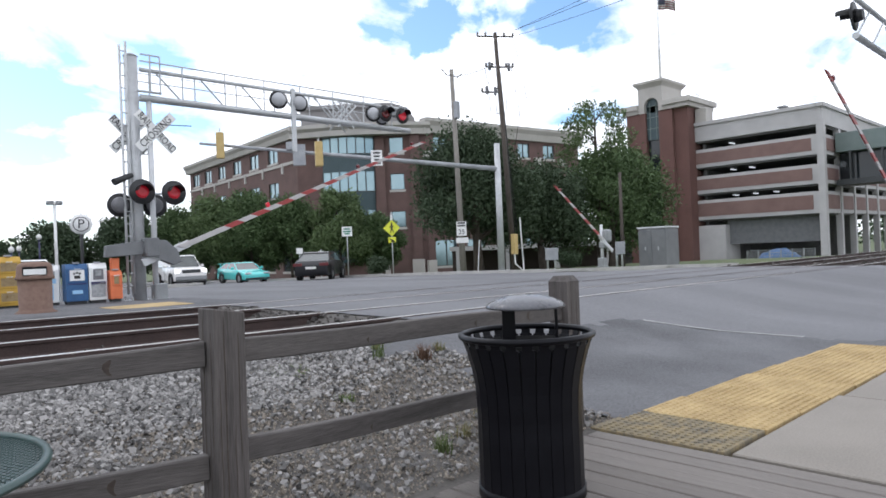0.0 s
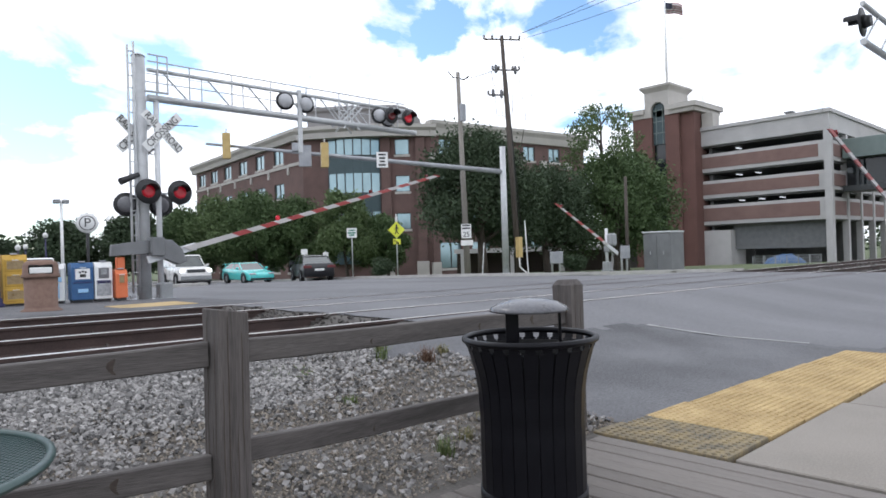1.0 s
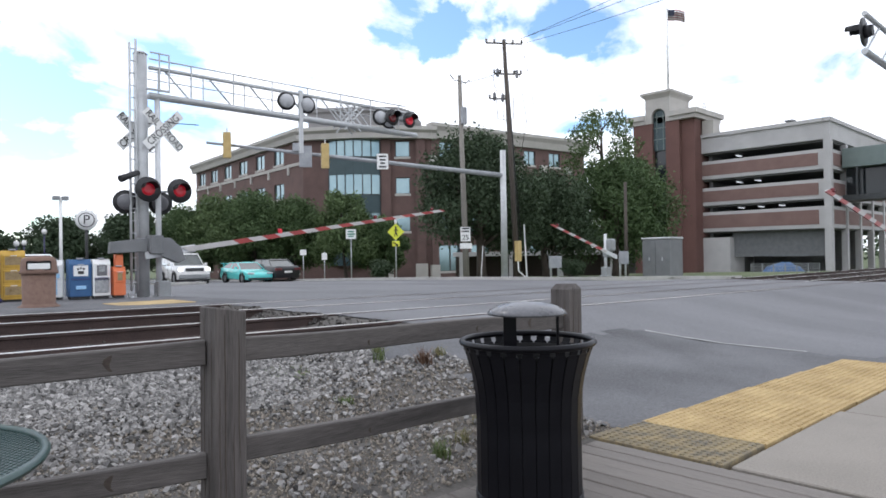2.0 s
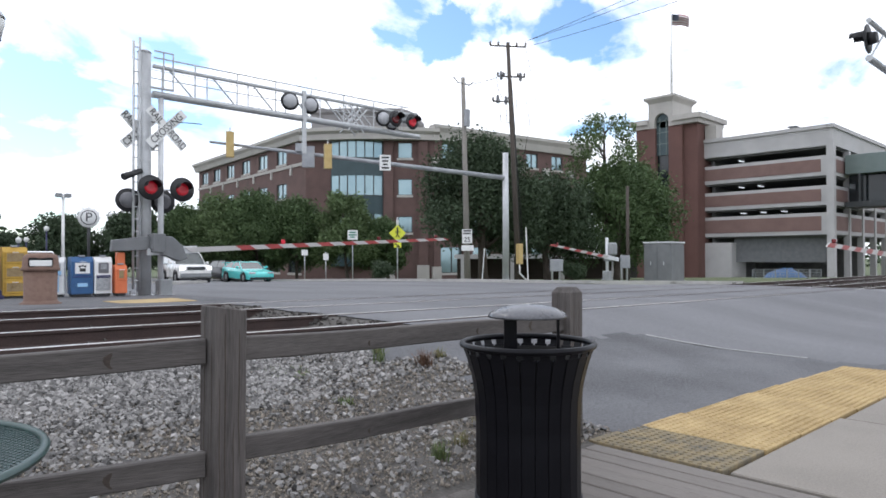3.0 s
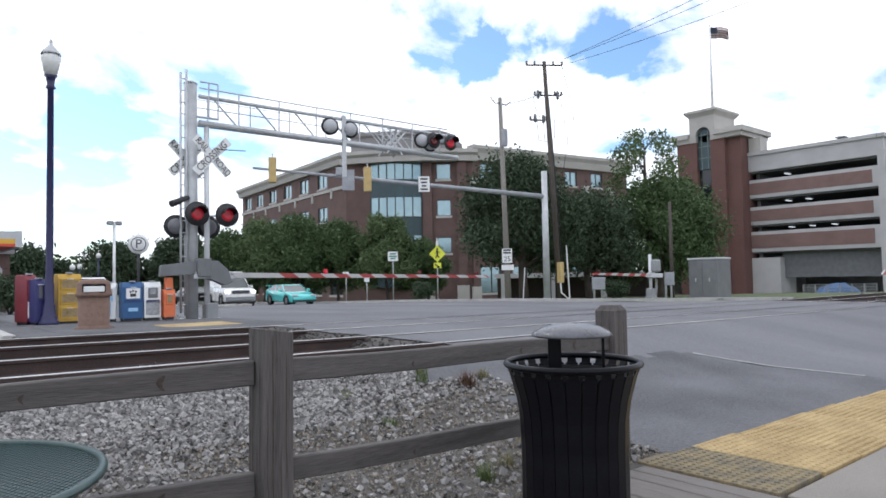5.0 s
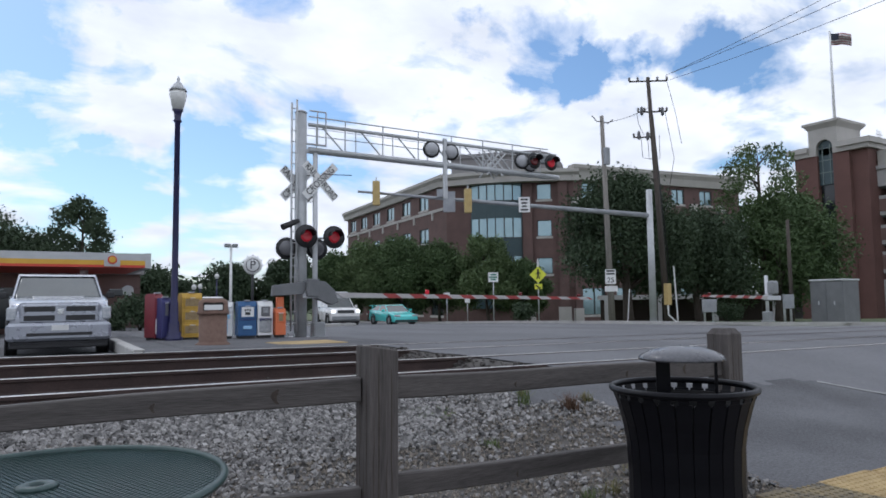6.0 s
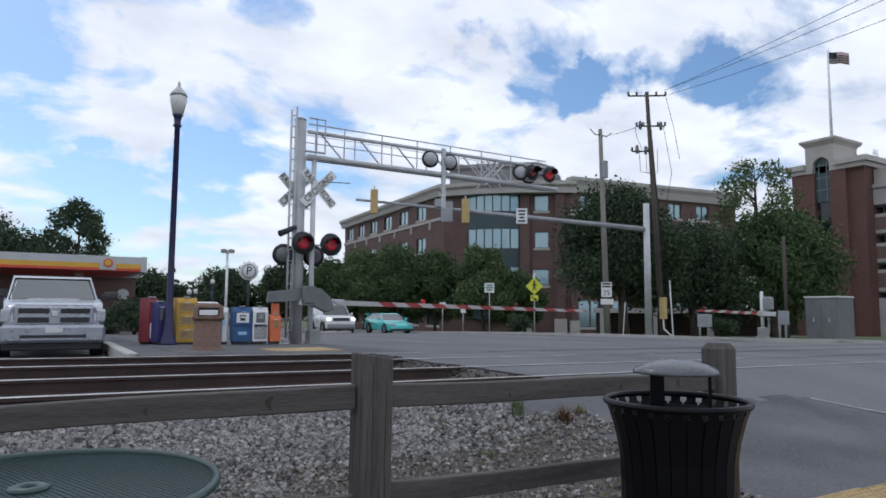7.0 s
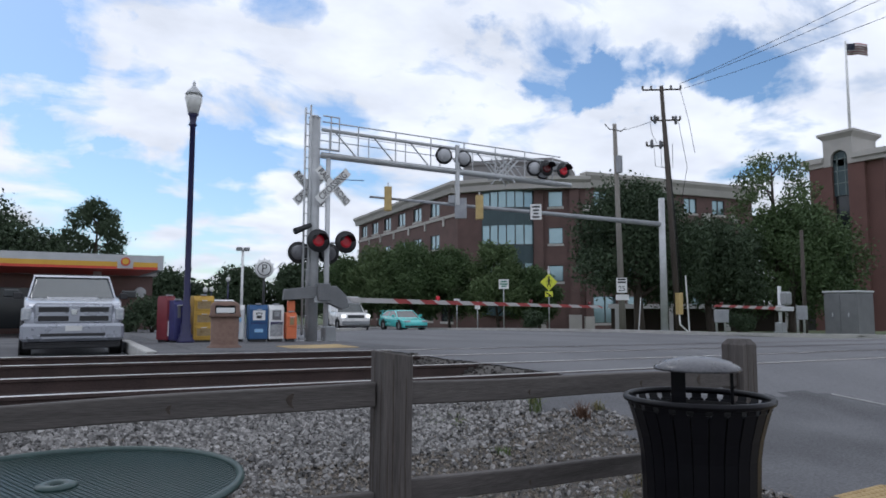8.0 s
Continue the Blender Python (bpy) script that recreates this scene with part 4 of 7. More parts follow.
def car(name, label, paint, m, L, W, H, body, cabin, wheel_r, wheel_y, belt, lamps, tails, spoiler=False, pickup=False, lit=False):
    t = thing(name, label, "car", m)
    part("body", shell(body, W, belt - 0.25, 0.07 if not pickup else 0.03, 0.07 if not pickup else 0.11, 0.10, L / 2), paint, t, smooth=True)
    lean_in = 0.13 if pickup else 0.20
    cb = shell(cabin, W * 0.90, belt, lean_in, 0.07 if pickup else 0.03)
    cab = part("cabin_glass", cb, CARGLASS, t, "dark tinted windows")
    ys = [p[0] for p in cabin if p[1] > H - 0.12]
    y0, y1 = min(ys), max(ys)
    bm = prism(BM(), [(y0 - 0.06, H - 0.055), (y1 + 0.06, H - 0.055), (y1 - 0.1, H), (y0 + 0.1, H)], -W * (0.475 - lean_in / 2), W * (0.475 - lean_in / 2), QUARTER, 0.02)
    part("roof", bm, paint, t)
    lo = sorted(cabin, key=lambda p: p[0])
    # pillars run up the cabin's corners and middle
    for s in (-1, 1):
        for (ya, yb, wd) in ((lo[0][0], y0, 0.10), ((lo[0][0] + lo[-1][0]) / 2, (y0 + y1) / 2, 0.07), (lo[-1][0], y1, 0.08)):
            bm = BM()
            a, b = Vector((s * W * 0.449, ya, belt - 0.02)), Vector((s * W * (0.465 - lean_in / 2), yb, H - 0.03))
            loft(bm, [[p + Vector((s * dx, dy, 0)) for dx, dy in ((-0.02, -wd / 2), (0.016, -wd / 2), (0.016, wd / 2), (-0.02, wd / 2))] for p in (a, b)], smooth=False)
            part("pillar", bm, paint, t)
        bm = BM()
        box(bm, s * (W / 2 + 0.10) - 0.09, s * (W / 2 + 0.10) + 0.09, lo[-1][0] - 0.28, lo[-1][0] - 0.18, belt - 0.02, belt + 0.13, bev=0.02)
        part("mirror", bm, SIGNBLACK if pickup else paint, t)
        for wy in wheel_y:
            wheel(t, s * (W / 2 - 0.12), wy, wheel_r, 0.22)
            bm = BM()
            lathe(bm, [(wheel_r * 1.02, -0.012), (wheel_r * 1.18, -0.012), (wheel_r * 1.18, 0.012), (wheel_r * 1.02, 0.012)], 24, closed=True)
            bmesh.ops.transform(bm, matrix=pose(0, 0, 0, 0, 90, 0), verts=bm.verts)
            part("wheel_arch", bm, SIGNBLACK, t, "dark wheel arch", pose(s * (W / 2 - 0.012), wy, wheel_r + 0.02))
        z0, z1, x0, x1 = lamps
        bm = BM()
        box(bm, min(s * x0, s * x1), max(s * x0, s * x1), L / 2 - 0.14, L / 2 + 0.005, z0, z1, bev=0.03)
        part("headlight", bm, LAMPLIT if lit else HEADLAMP, t, "lit headlight" if lit else "clear glass headlight")
        z0, z1, x0, x1 = tails
        bm = BM()
        box(bm, min(s * x0, s * x1), max(s * x0, s * x1), -L / 2 - 0.005, -L / 2 + 0.12, z0, z1, bev=0.02)
        part("tail_light", bm, TAILLAMP, t, "red tail light")
    bm = BM()
    box(bm, -0.26, 0.26, -L / 2 - 0.012, -L / 2 + 0.02, 0.62, 0.74)
    part("number_plate", bm, TREADWHITE, t, "pale blank plate")
    bm = BM()
    box(bm, -W * 0.46, W * 0.46, L / 2 - 0.06, L / 2 + 0.012, 0.24, 0.34, bev=0.02)
    part("lower_bumper", bm, SIGNBLACK, t)
    if spoiler:
        bm = BM()
        box(bm, -W * 0.42, W * 0.42, -L / 2 + 0.05, -L / 2 + 0.28, 1.20, 1.24, bev=0.01)
        for s in (-0.55, 0.55):
            box(bm, s - 0.03, s + 0.03, -L / 2 + 0.12, -L / 2 + 0.22, 0.9, 1.21)
        part("rear_wing", bm, paint, t)
    return t


SUV_BODY = [(-2.35, 0.45), (-2.30, 0.32), (2.25, 0.32), (2.36, 0.48), (2.36, 0.95), (2.22, 1.10), (0.95, 1.16), (-2.25, 1.18), (-2.37, 0.95)]
SUV_CAB = [(-2.22, 1.14), (1.05, 1.14), (0.45, 1.82), (0.2, 1.85), (-1.9, 1.85), (-2.1, 1.78)]
suv = car("suv", "white four-wheel-drive car waiting at the closed gate", WHITEPAINT, pose(16.75, 40.6, road_z(16.75, 40.6) - 0.01, 0, 0, 172), 4.72, 1.95, 1.86, SUV_BODY, SUV_CAB, 0.38, (1.42, -1.42), 1.16, (0.80, 1.00, 0.62, 0.90), (0.8, 1.15, 0.78, 0.95), lit=True)
bm = BM()
box(bm, -0.52, 0.52, 2.34, 2.375, 0.80, 1.00, bev=0.01)
part("grille", bm, DARKFRAME, suv)
bm = BM()
box(bm, -0.88, 0.88, 2.32, 2.39, 0.38, 0.62, bev=0.03)
part("bumper", bm, GREYBOX, suv)
for s in (-1, 1):
    bm = BM()
    box(bm, s * 0.66 - 0.06, s * 0.66 + 0.06, -1.7, 0.1, 1.86, 1.90, bev=0.01)
    part("roof_bar", bm, SIGNBLACK, suv)

COUPE_BODY = [(-2.15, 0.42), (-2.08, 0.24), (2.10, 0.20), (2.19, 0.36), (2.17, 0.55), (2.0, 0.66), (0.85, 0.86), (-0.9, 0.92), (-2.05, 0.96), (-2.18, 0.80)]
COUPE_CAB = [(-1.95, 0.92), (0.95, 0.84), (0.25, 1.26), (0.0, 1.29), (-0.7, 1.29), (-1.0, 1.25)]
coupe = car("coupe", "turquoise sports coupe waiting at the closed gate", TEALPAINT, pose(20.0, 39.0, road_z(20, 39) - 0.01, 0, 0, 177), 4.38, 1.72, 1.29, COUPE_BODY, COUPE_CAB, 0.31, (1.30, -1.27), 0.88, (0.55, 0.66, 0.42, 0.80), (0.68, 0.84, 0.45, 0.82), spoiler=True)

SEDAN_BODY = [(-2.40, 0.48), (-2.32, 0.28), (2.32, 0.25), (2.42, 0.42), (2.38, 0.68), (2.2, 0.80), (1.0, 0.96), (-1.5, 1.02), (-2.30, 1.04), (-2.43, 0.85)]
SEDAN_CAB = [(-1.85, 1.0), (1.2, 0.94), (0.45, 1.42), (0.1, 1.47), (-0.8, 1.47), (-1.2, 1.41)]
sedan = car("sedan", "black saloon car driving away along the road", BLACKPAINT, pose(18.3, 28.2, 0.0), 4.85, 1.83, 1.47, SEDAN_BODY, SEDAN_CAB, 0.33, (1.42, -1.38), 0.98, (0.60, 0.76, 0.45, 0.85), (0.76, 0.92, 0.42, 0.88))

hatch = car("parked_car", "white car parked behind the newspaper boxes", WHITEPAINT, pose(7.1, 33.4, road_z(7.1, 33.4) - 0.01, 0, 0, 176), 4.38, 1.76, 1.52, [(-2.15, 0.45), (-2.08, 0.28), (2.10, 0.26), (2.19, 0.42), (2.15, 0.72), (1.95, 0.86), (1.0, 1.0), (-2.0, 1.06), (-2.18, 0.85)], [(-2.0, 1.0), (1.15, 0.96), (0.45, 1.46), (0.1, 1.52), (-1.3, 1.52), (-1.6, 1.45)], 0.32, (1.32, -1.30), 1.0, (0.62, 0.80, 0.5, 0.82), (0.78, 0.95, 0.55, 0.84))

TRUCK_BODY = [(-2.9, 0.62), (-2.8, 0.45), (2.75, 0.42), (2.90, 0.60), (2.90, 1.02), (2.78, 1.18), (2.3, 1.27), (1.35, 1.35), (1.2, 1.37), (-2.85, 1.37), (-2.92, 1.0)]
TRUCK_CAB = [(-0.95, 1.33), (1.50, 1.32), (0.62, 1.86), (0.40, 1.91), (-0.7, 1.91), (-0.9, 1.84)]
truck = car("pickup_truck", "silver pickup truck parked facing the tracks", SILVERPAINT, pose(0.48, 19.55, 0.13, 0, 0, 180), 5.82, 2.02, 1.91, TRUCK_BODY, TRUCK_CAB, 0.40, (1.95, -1.65), 1.34, (0.84, 1.12, 0.79, 0.985), (0.9, 1.2, 0.85, 1.0), pickup=True)
bm = BM()
box(bm, -0.78, 0.78, 2.82, 2.925, 0.75, 1.21, bev=0.06)
grille = part("grille_surround", bm, SILVERPAINT, truck)
for x0, x1, z0, z1 in ((-0.69, -0.085, 1.005, 1.15), (0.085, 0.69, 1.005, 1.15), (-0.69, -0.085, 0.81, 0.96), (0.085, 0.69, 0.81, 0.96)):
    bm = BM()
    box(bm, x0, x1, 2.88, 2.931, z0, z1, bev=0.024)
    part("grille_opening", bm, SIGNBLACK, grille, "black grille opening")
bm = BM()
prism(bm, [(-0.05, -0.06), (0.05, -0.06), (0.065, 0.06), (-0.065, 0.06)], 0, 0.03, pose(0, 2.92, 1.02), 0.008)
part("badge", bm, CHROME, grille)
bm = BM()
box(bm, -0.99, 0.99, 2.80, 3.0, 0.40, 0.78, bev=0.06)
bumper = part("front_bumper", bm, SILVERPAINT, truck)
bm = BM()
box(bm, -0.62, 0.62, 2.97, 3.006, 0.50, 0.575, bev=0.01)
part("air_intake", bm, SIGNBLACK, bumper)
bm = BM()
box(bm, -0.16, 0.16, 2.98, 3.012, 0.62, 0.73)
part("number_plate", bm, TREADWHITE, bumper, "pale blank plate")
bm = BM()
box(bm, -0.93, 0.93, 2.70, 2.92, 0.31, 0.40, bev=0.03)
part("chin_spoiler", bm, SIGNBLACK, truck)
bm = BM()
prism(bm, [(1.42, 1.32), (2.66, 1.17), (2.60, 1.215), (1.5, 1.365)], -0.52, 0.52, QUARTER, 0.015)
part("hood_bulge", bm, SILVERPAINT, truck)
for s in (-1, 1):
    bm = BM()
    box(bm, s * 1.24 - 0.16, s * 1.24 + 0.16, 1.05, 1.17, 1.36, 1.54, bev=0.03)
    box(bm, s * 1.0 - 0.12, s * 1.0 + 0.12, 1.09, 1.14, 1.36, 1.41)
    part("towing_mirror", bm, DARKFRAME, truck, "dark towing mirror")


# ---- street furniture by the mast ----
def news_box(name, label, material, m, w=0.46, d=0.42, h=0.92, tiers=1, paper=GREYPAPER, prints=(), crown=None):
    t = thing(name, label, "newspaper box", m, group="newspaper boxes")
    bm = BM()
    prism(bm, [(-d / 2, 0.06), (d / 2, 0.06), (d / 2, h - 0.05), (d / 2 - 0.05, h), (-d / 2 + 0.08, h), (-d / 2, h - 0.1)], -w / 2, w / 2, QUARTER, 0.012)
    part("cabinet", bm, material, t)
    bm = BM()
    box(bm, -w / 2 + 0.03, w / 2 - 0.03, -d / 2 + 0.03, d / 2 - 0.03, 0.0, 0.06)
    part("plinth", bm, SIGNBLACK, t)
    for i in range(tiers):
        z1 = h - 0.10 - i * (h - 0.15) / max(1, tiers)
        z0 = z1 - (h * 0.36 if tiers == 1 else (h - 0.15) / tiers - 0.06)
        bm = BM()
        box(bm, -w / 2 + 0.04, w / 2 - 0.04, -d / 2 - 0.012, -d / 2 + 0.01, z0, z1, bev=0.01)
        dr = part("door", bm, material, t)
        bm = BM()
        box(bm, -w / 2 + 0.075, w / 2 - 0.075, -d / 2 - 0.018, -d / 2 - 0.01, z0 + 0.05, z1 - 0.035)
        part("display_paper", bm, paper, dr)
        bm = BM()
        cyl(bm, (-0.06, -d / 2 - 0.04, z1 - 0.015), (0.06, -d / 2 - 0.04, z1 - 0.015), 0.010, seg=6)
        part("handle", bm, ALU, dr)
    for x0, x1, z0, z1, mt, nm in prints:
        bm = BM()
        box(bm, x0, x1, -d / 2 - 0.024, -d / 2 + 0.005, z0, z1, bev=0.004)
        part(nm, bm, mt, t)
    if crown:
        bm = BM()
        box(bm, crown[0], crown[1], -0.05, 0.12, h - 0.02, crown[2], bev=0.015)
        part("header", bm, material, t)
    bm = BM()
    box(bm, -0.06, 0.06, -d / 2 + 0.04, -d / 2 + 0.16, h, h + 0.035, bev=0.008)
    part("coin_box", bm, ZINC, t)
    return t


PZ = 0.44
news_box("newspaper_box", "yellow plastic newspaper rack with three stacked doors", YELLOWBOX, pose(3.16, 16.75, PZ - 0.01, 0, 0, 2), 0.46, 0.45, 1.10, 3, TANPAPER)
news_box("newspaper_box", "white newspaper box with a pale blue printed front", SIGNWHITE, pose(4.00, 16.7, PZ - 0.01, 0, 0, -18), 0.32, 0.40, 0.88, 1, GREYPAPER,
         [(-0.13, 0.05, 0.12, 0.46, PALEBLUE, "printed_panel"), (-0.13, 0.10, 0.48, 0.58, PALEBLUE, "printed_panel")])
news_box("newspaper_box", "blue metal newspaper box with a pale poster", BLUEBOX, pose(4.38, 16.35, PZ, 0, 0, -4), 0.44, 0.42, 0.88, 1, SIGNWHITE,
         [(-0.06, 0.06, 0.555, 0.625, SIGNBLACK, "poster_mark"), (-0.075, -0.035, 0.645, 0.69, SIGNBLACK, "poster_mark"), (-0.02, 0.02, 0.66, 0.705, SIGNBLACK, "poster_mark"), (0.035, 0.075, 0.645, 0.69, SIGNBLACK, "poster_mark"),
          (-0.10, 0.10, 0.22, 0.30, PALEBLUE, "print_bar"), (-0.19, 0.19, 0.435, 0.45, NAVYBOX, "seam")])
news_box("newspaper_box", "white metal newspaper box with a grey front page", SIGNWHITE, pose(4.79, 16.27, PZ, 0, 0, -4), 0.36, 0.40, 0.88, 1, CASEDARK,
         [(-0.145, 0.145, 0.13, 0.46, GREYPAPER, "front_page"), (-0.145, 0.145, 0.40, 0.47, NAVYBOX, "print_bar"), (-0.06, 0.06, 0.60, 0.72, GREYPAPER, "picture")])
news_box("newspaper_box", "narrow orange metal newspaper box with a tall header", ORANGEBOX, pose(5.12, 16.1, PZ, 0, 0, -4), 0.25, 0.36, 0.70, 1, TANPAPER, (), (-0.06, 0.11, 0.98))
news_box("newspaper_box", "dark red and white newspaper box beside the lamp post", REDBOX, pose(2.40, 16.95, PZ, 0, 0, 25), 0.24, 0.40, 1.08, 1, SIGNWHITE, [(-0.09, 0.02, 0.15, 0.5, SIGNWHITE, "printed_panel")])
news_box("newspaper_box", "navy blue newspaper box beside the lamp post", NAVYBOX, pose(2.56, 16.62, PZ, 0, 0, 12), 0.22, 0.34, 0.98, 1, CASEDARK)

bin2 = thing("waste_bin", "brown round pebbled waste bin with a domed hood", "litter bin", pose(2.93, 13.3, PZ + 0.018))
bm = BM()
lathe(bm, [(0.02, 0.0), (0.325, 0.0), (0.325, 0.05), (0.27, 0.085), (0.255, 0.11), (0.262, 0.62), (0.02, 0.62)], 28)
part("barrel", bm, BROWNBIN, bin2)
bm = BM()
lathe(bm, [(0.02, 0.62), (0.295, 0.62), (0.302, 0.655), (0.28, 0.69), (0.272, 0.83), (0.25, 0.885), (0.19, 0.92), (0.02, 0.93)], 28)
hood = part("hood", bm, BROWNBIN, bin2)
for face in (0, 180):
    bm = BM()
    box(bm, -0.185, 0.185, -0.278, -0.20, 0.69, 0.845, bev=0.02)
    mouth = part("mouth", bm, LINER, hood, "dark opening", pose(0, 0, 0, 0, 0, -12 + face))
    bm = BM()
    box(bm, -0.165, 0.165, -0.287, -0.27, 0.70, 0.80, bev=0.01)
    part("flap", bm, SIGNWHITE, hood, "pale swing flap", pose(0, 0, 0, 0, 0, -12 + face))

lampost = thing("street_lamp", "dark navy street lamp with a frosted lantern", "street lamp", pose(2.74, 16.35, PZ))
bm = BM()
lathe(bm, [(0.02, 0.0), (0.20, 0.0), (0.20, 0.07), (0.16, 0.10), (0.16, 0.17), (0.125, 0.21), (0.12, 0.40), (0.095, 0.46), (0.09, 0.85), (0.075, 0.92), (0.062, 5.08), (0.10, 5.12), (0.07, 5.18), (0.09, 5.33), (0.13, 5.38), (0.02, 5.40)], 20)
part("post", bm, LAMPBLUE, lampost)
bm = BM()
lathe(bm, [(0.02, 5.39), (0.12, 5.40), (0.20, 5.76), (0.17, 5.84), (0.02, 5.86)], 16)
part("lantern_globe", bm, FROST, lampost, "frosted lantern glass")
bm = BM()
lathe(bm, [(0.02, 5.85), (0.20, 5.84), (0.16, 5.92), (0.08, 6.02), (0.03, 6.08), (0.04, 6.13), (0.01, 6.20)], 16)
part("lantern_cap", bm, GALV, lampost)


def pole_sign(name, label, m, h, pole_r, plates, pole_mat=GALV):
    t = thing(name, label, "sign", m)
    bm = BM()
    cyl(bm, (0, 0, 0), (0, 0, h), pole_r, seg=8)
    part("post", bm, pole_mat, t)
    for kind, z, w, hh, mt in plates:
        bm = BM()
        if kind == "diamond":
            box(bm, -w / 2, w / 2, -pole_r - 0.02, -pole_r - 0.012, -w / 2, w / 2, None)
            for v in bm.verts:
                x, zz = v.co.x, v.co.z
                v.co.x, v.co.z = (x - zz) * 0.7071, (x + zz) * 0.7071 + z
        elif kind == "disc":
            lathe(bm, [(0.02, 0.0), (w, 0.0), (w, 0.02), (0.02, 0.02)], 24)
            bmesh.ops.transform(bm, matrix=pose(0, -pole_r - 0.005, z, 90, 0, 0), verts=bm.verts)
        else:
            box(bm, -w / 2, w / 2, -pole_r - 0.02, -pole_r - 0.012, z - hh / 2, z + hh / 2, bev=0.003)
        part("plate", bm, mt, t)
    return t


ps = pole_sign("parking_sign", "round white parking sign with a black letter on a post", pose(7.26, 26.1, 0.02, 0, 0, -15), 2.9, 0.05, [("disc", 2.72, 0.36, 0, SIGNWHITE), ("rect", 1.0, 0.05, 2.0, SIGNBLACK)], SIGNBLACK)
text("lettering", "P", 0.46, SIGNBLACK, ps, pose(0, -0.085, 2.72, 90, 0, 0))
bm = BM()
lathe(bm, [(0.235, 0.0), (0.265, 0.0), (0.265, 0.006), (0.235, 0.006)], 28, closed=True)
bmesh.ops.transform(bm, matrix=pose(0, -0.076, 2.72, 90, 0, 0), verts=bm.verts)
part("ring", bm, SIGNBLACK, ps, "thin black ring")
bm = BM()
for a in range(0, 360, 30):
    if 200 < a < 340:
        continue
    lathe(bm, [(0.03, 0), (0.03, 0.03)], 8, (0.39 * math.cos(radians(a)), 0.39 * math.sin(radians(a))))
bmesh.ops.transform(bm, matrix=pose(0, -0.05, 2.72, 90, 0, 0), verts=bm.verts)
part("scalloped_rim", bm, SIGNWHITE, ps)

ped = pole_sign("pedestrian_sign", "yellow-green diamond pedestrian crossing sign with a plaque", pose(23.6, 28.5, 0.0, 0, 0, -38), 3.5, 0.035, [("diamond", 2.62, 0.66, 0, SIGNYELLOW), ("rect", 1.97, 0.42, 0.30, SIGNYELLOW)])
bm = BM()
cyl(bm, (0, -0.07, 2.88), (0, -0.062, 2.88), 0.055, seg=10)
for a, b, r in (((0.0, 2.82), (0.0, 2.60), 0.045), ((0.0, 2.60), (0.10, 2.38), 0.028), ((0.0, 2.60), (-0.09, 2.38), 0.028), ((0.0, 2.78), (0.13, 2.66), 0.02), ((0.0, 2.78), (-0.12, 2.64), 0.02)):
    cyl(bm, (a[0], -0.066, a[1]), (b[0], -0.066, b[1]), r, seg=6)
part("symbol", bm, SIGNBLACK, ped, "black walking symbol")
bm = BM()
cyl(bm, (-0.15, -0.066, 2.04), (0.13, -0.066, 1.88), 0.03, seg=6)
cyl(bm, (0.13, -0.066, 1.88), (-0.04, -0.066, 1.87), 0.03, seg=6)
part("arrow", bm, SIGNBLACK, ped, "black slanting arrow")
bm = BM()
box(bm, -0.06, 0.06, -0.02, 0.02, 3.0, 3.35)
part("upper_plate", bm, SIGNWHITE, ped)
sg = pole_sign("street_sign", "small white and green sign on a thin post", pose(23.6, 32.7, -0.05, 0, 0, -36), 2.9, 0.03, [("rect", 2.68, 0.60, 0.58, SIGNWHITE), ("rect", 2.68, 0.0, 0.0, SIGNWHITE)])
bm = BM()
for z, w in ((2.83, 0.36), (2.68, 0.46), (2.55, 0.30)):
    box(bm, -w / 2, w / 2, -0.058, -0.05, z - 0.04, z + 0.04)
part("print_bar", bm, SIGNGREEN, sg, "green bars of worn print")
pole_sign("short_sign", "small white plate on a short post at the kerb", pose(22.9, 34.5, -0.08, 0, 0, -36), 1.7, 0.03, [("rect", 1.4, 0.32, 0.4, SIGNWHITE)])
pole_sign("short_sign", "small white plate on a short post at the kerb", pose(22.9, 36.9, -0.1, 0, 0, -36), 1.9, 0.03, [("rect", 1.7, 0.4, 0.35, SIGNWHITE)])
fl = thing("parking_lot_lamp", "tall pale lot lamp with two flat heads", "lamp post", pose(11.0, 44.6, -0.3))
bm = BM()
cyl(bm, (0, 0, 0), (0, 0, 5.4), 0.10, 0.08, 10)
part("post", bm, SIGNWHITE, fl)
for s in (-1, 1):
    bm = BM()
    box(bm, s * 0.24 - 0.17, s * 0.24 + 0.17, -0.2, 0.2, 5.22, 5.46, bev=0.03)
    part("lamp_head", bm, GREYBOX, fl)

# globe lamps far off along the street
for x, y, h in ((15.9, 70.0, 4.7), (12.9, 66.0, 3.4), (15.5, 76.0, 3.9)):
    gl = thing("globe_lamp", "distant dark street lamp with a white globe", "street lamp", pose(x, y, land(x, y)), group="globe lamps")
    bm = BM()
    cyl(bm, (0, 0, 0), (0, 0, h - 0.2), 0.09, 0.06, 8)
    part("post", bm, LAMPBLUE, gl)
    bm = BM()
    lathe(bm, [(0.02, h - 0.22), (0.16, h - 0.2), (0.24, h), (0.2, h + 0.18), (0.02, h + 0.3)], 10)
    part("globe", bm, FROST, gl, "white globe")

# yellow tactile plate by the mast
bm = BM()
box(bm, 3.95, 5.25, 12.2, 13.3, 0.38, 0.498, bev=0.004)
tagged(part("tactile_plate", bm, TACTILE), "yellow tactile plate at the pavement edge", "tactile paving", kind="structure")
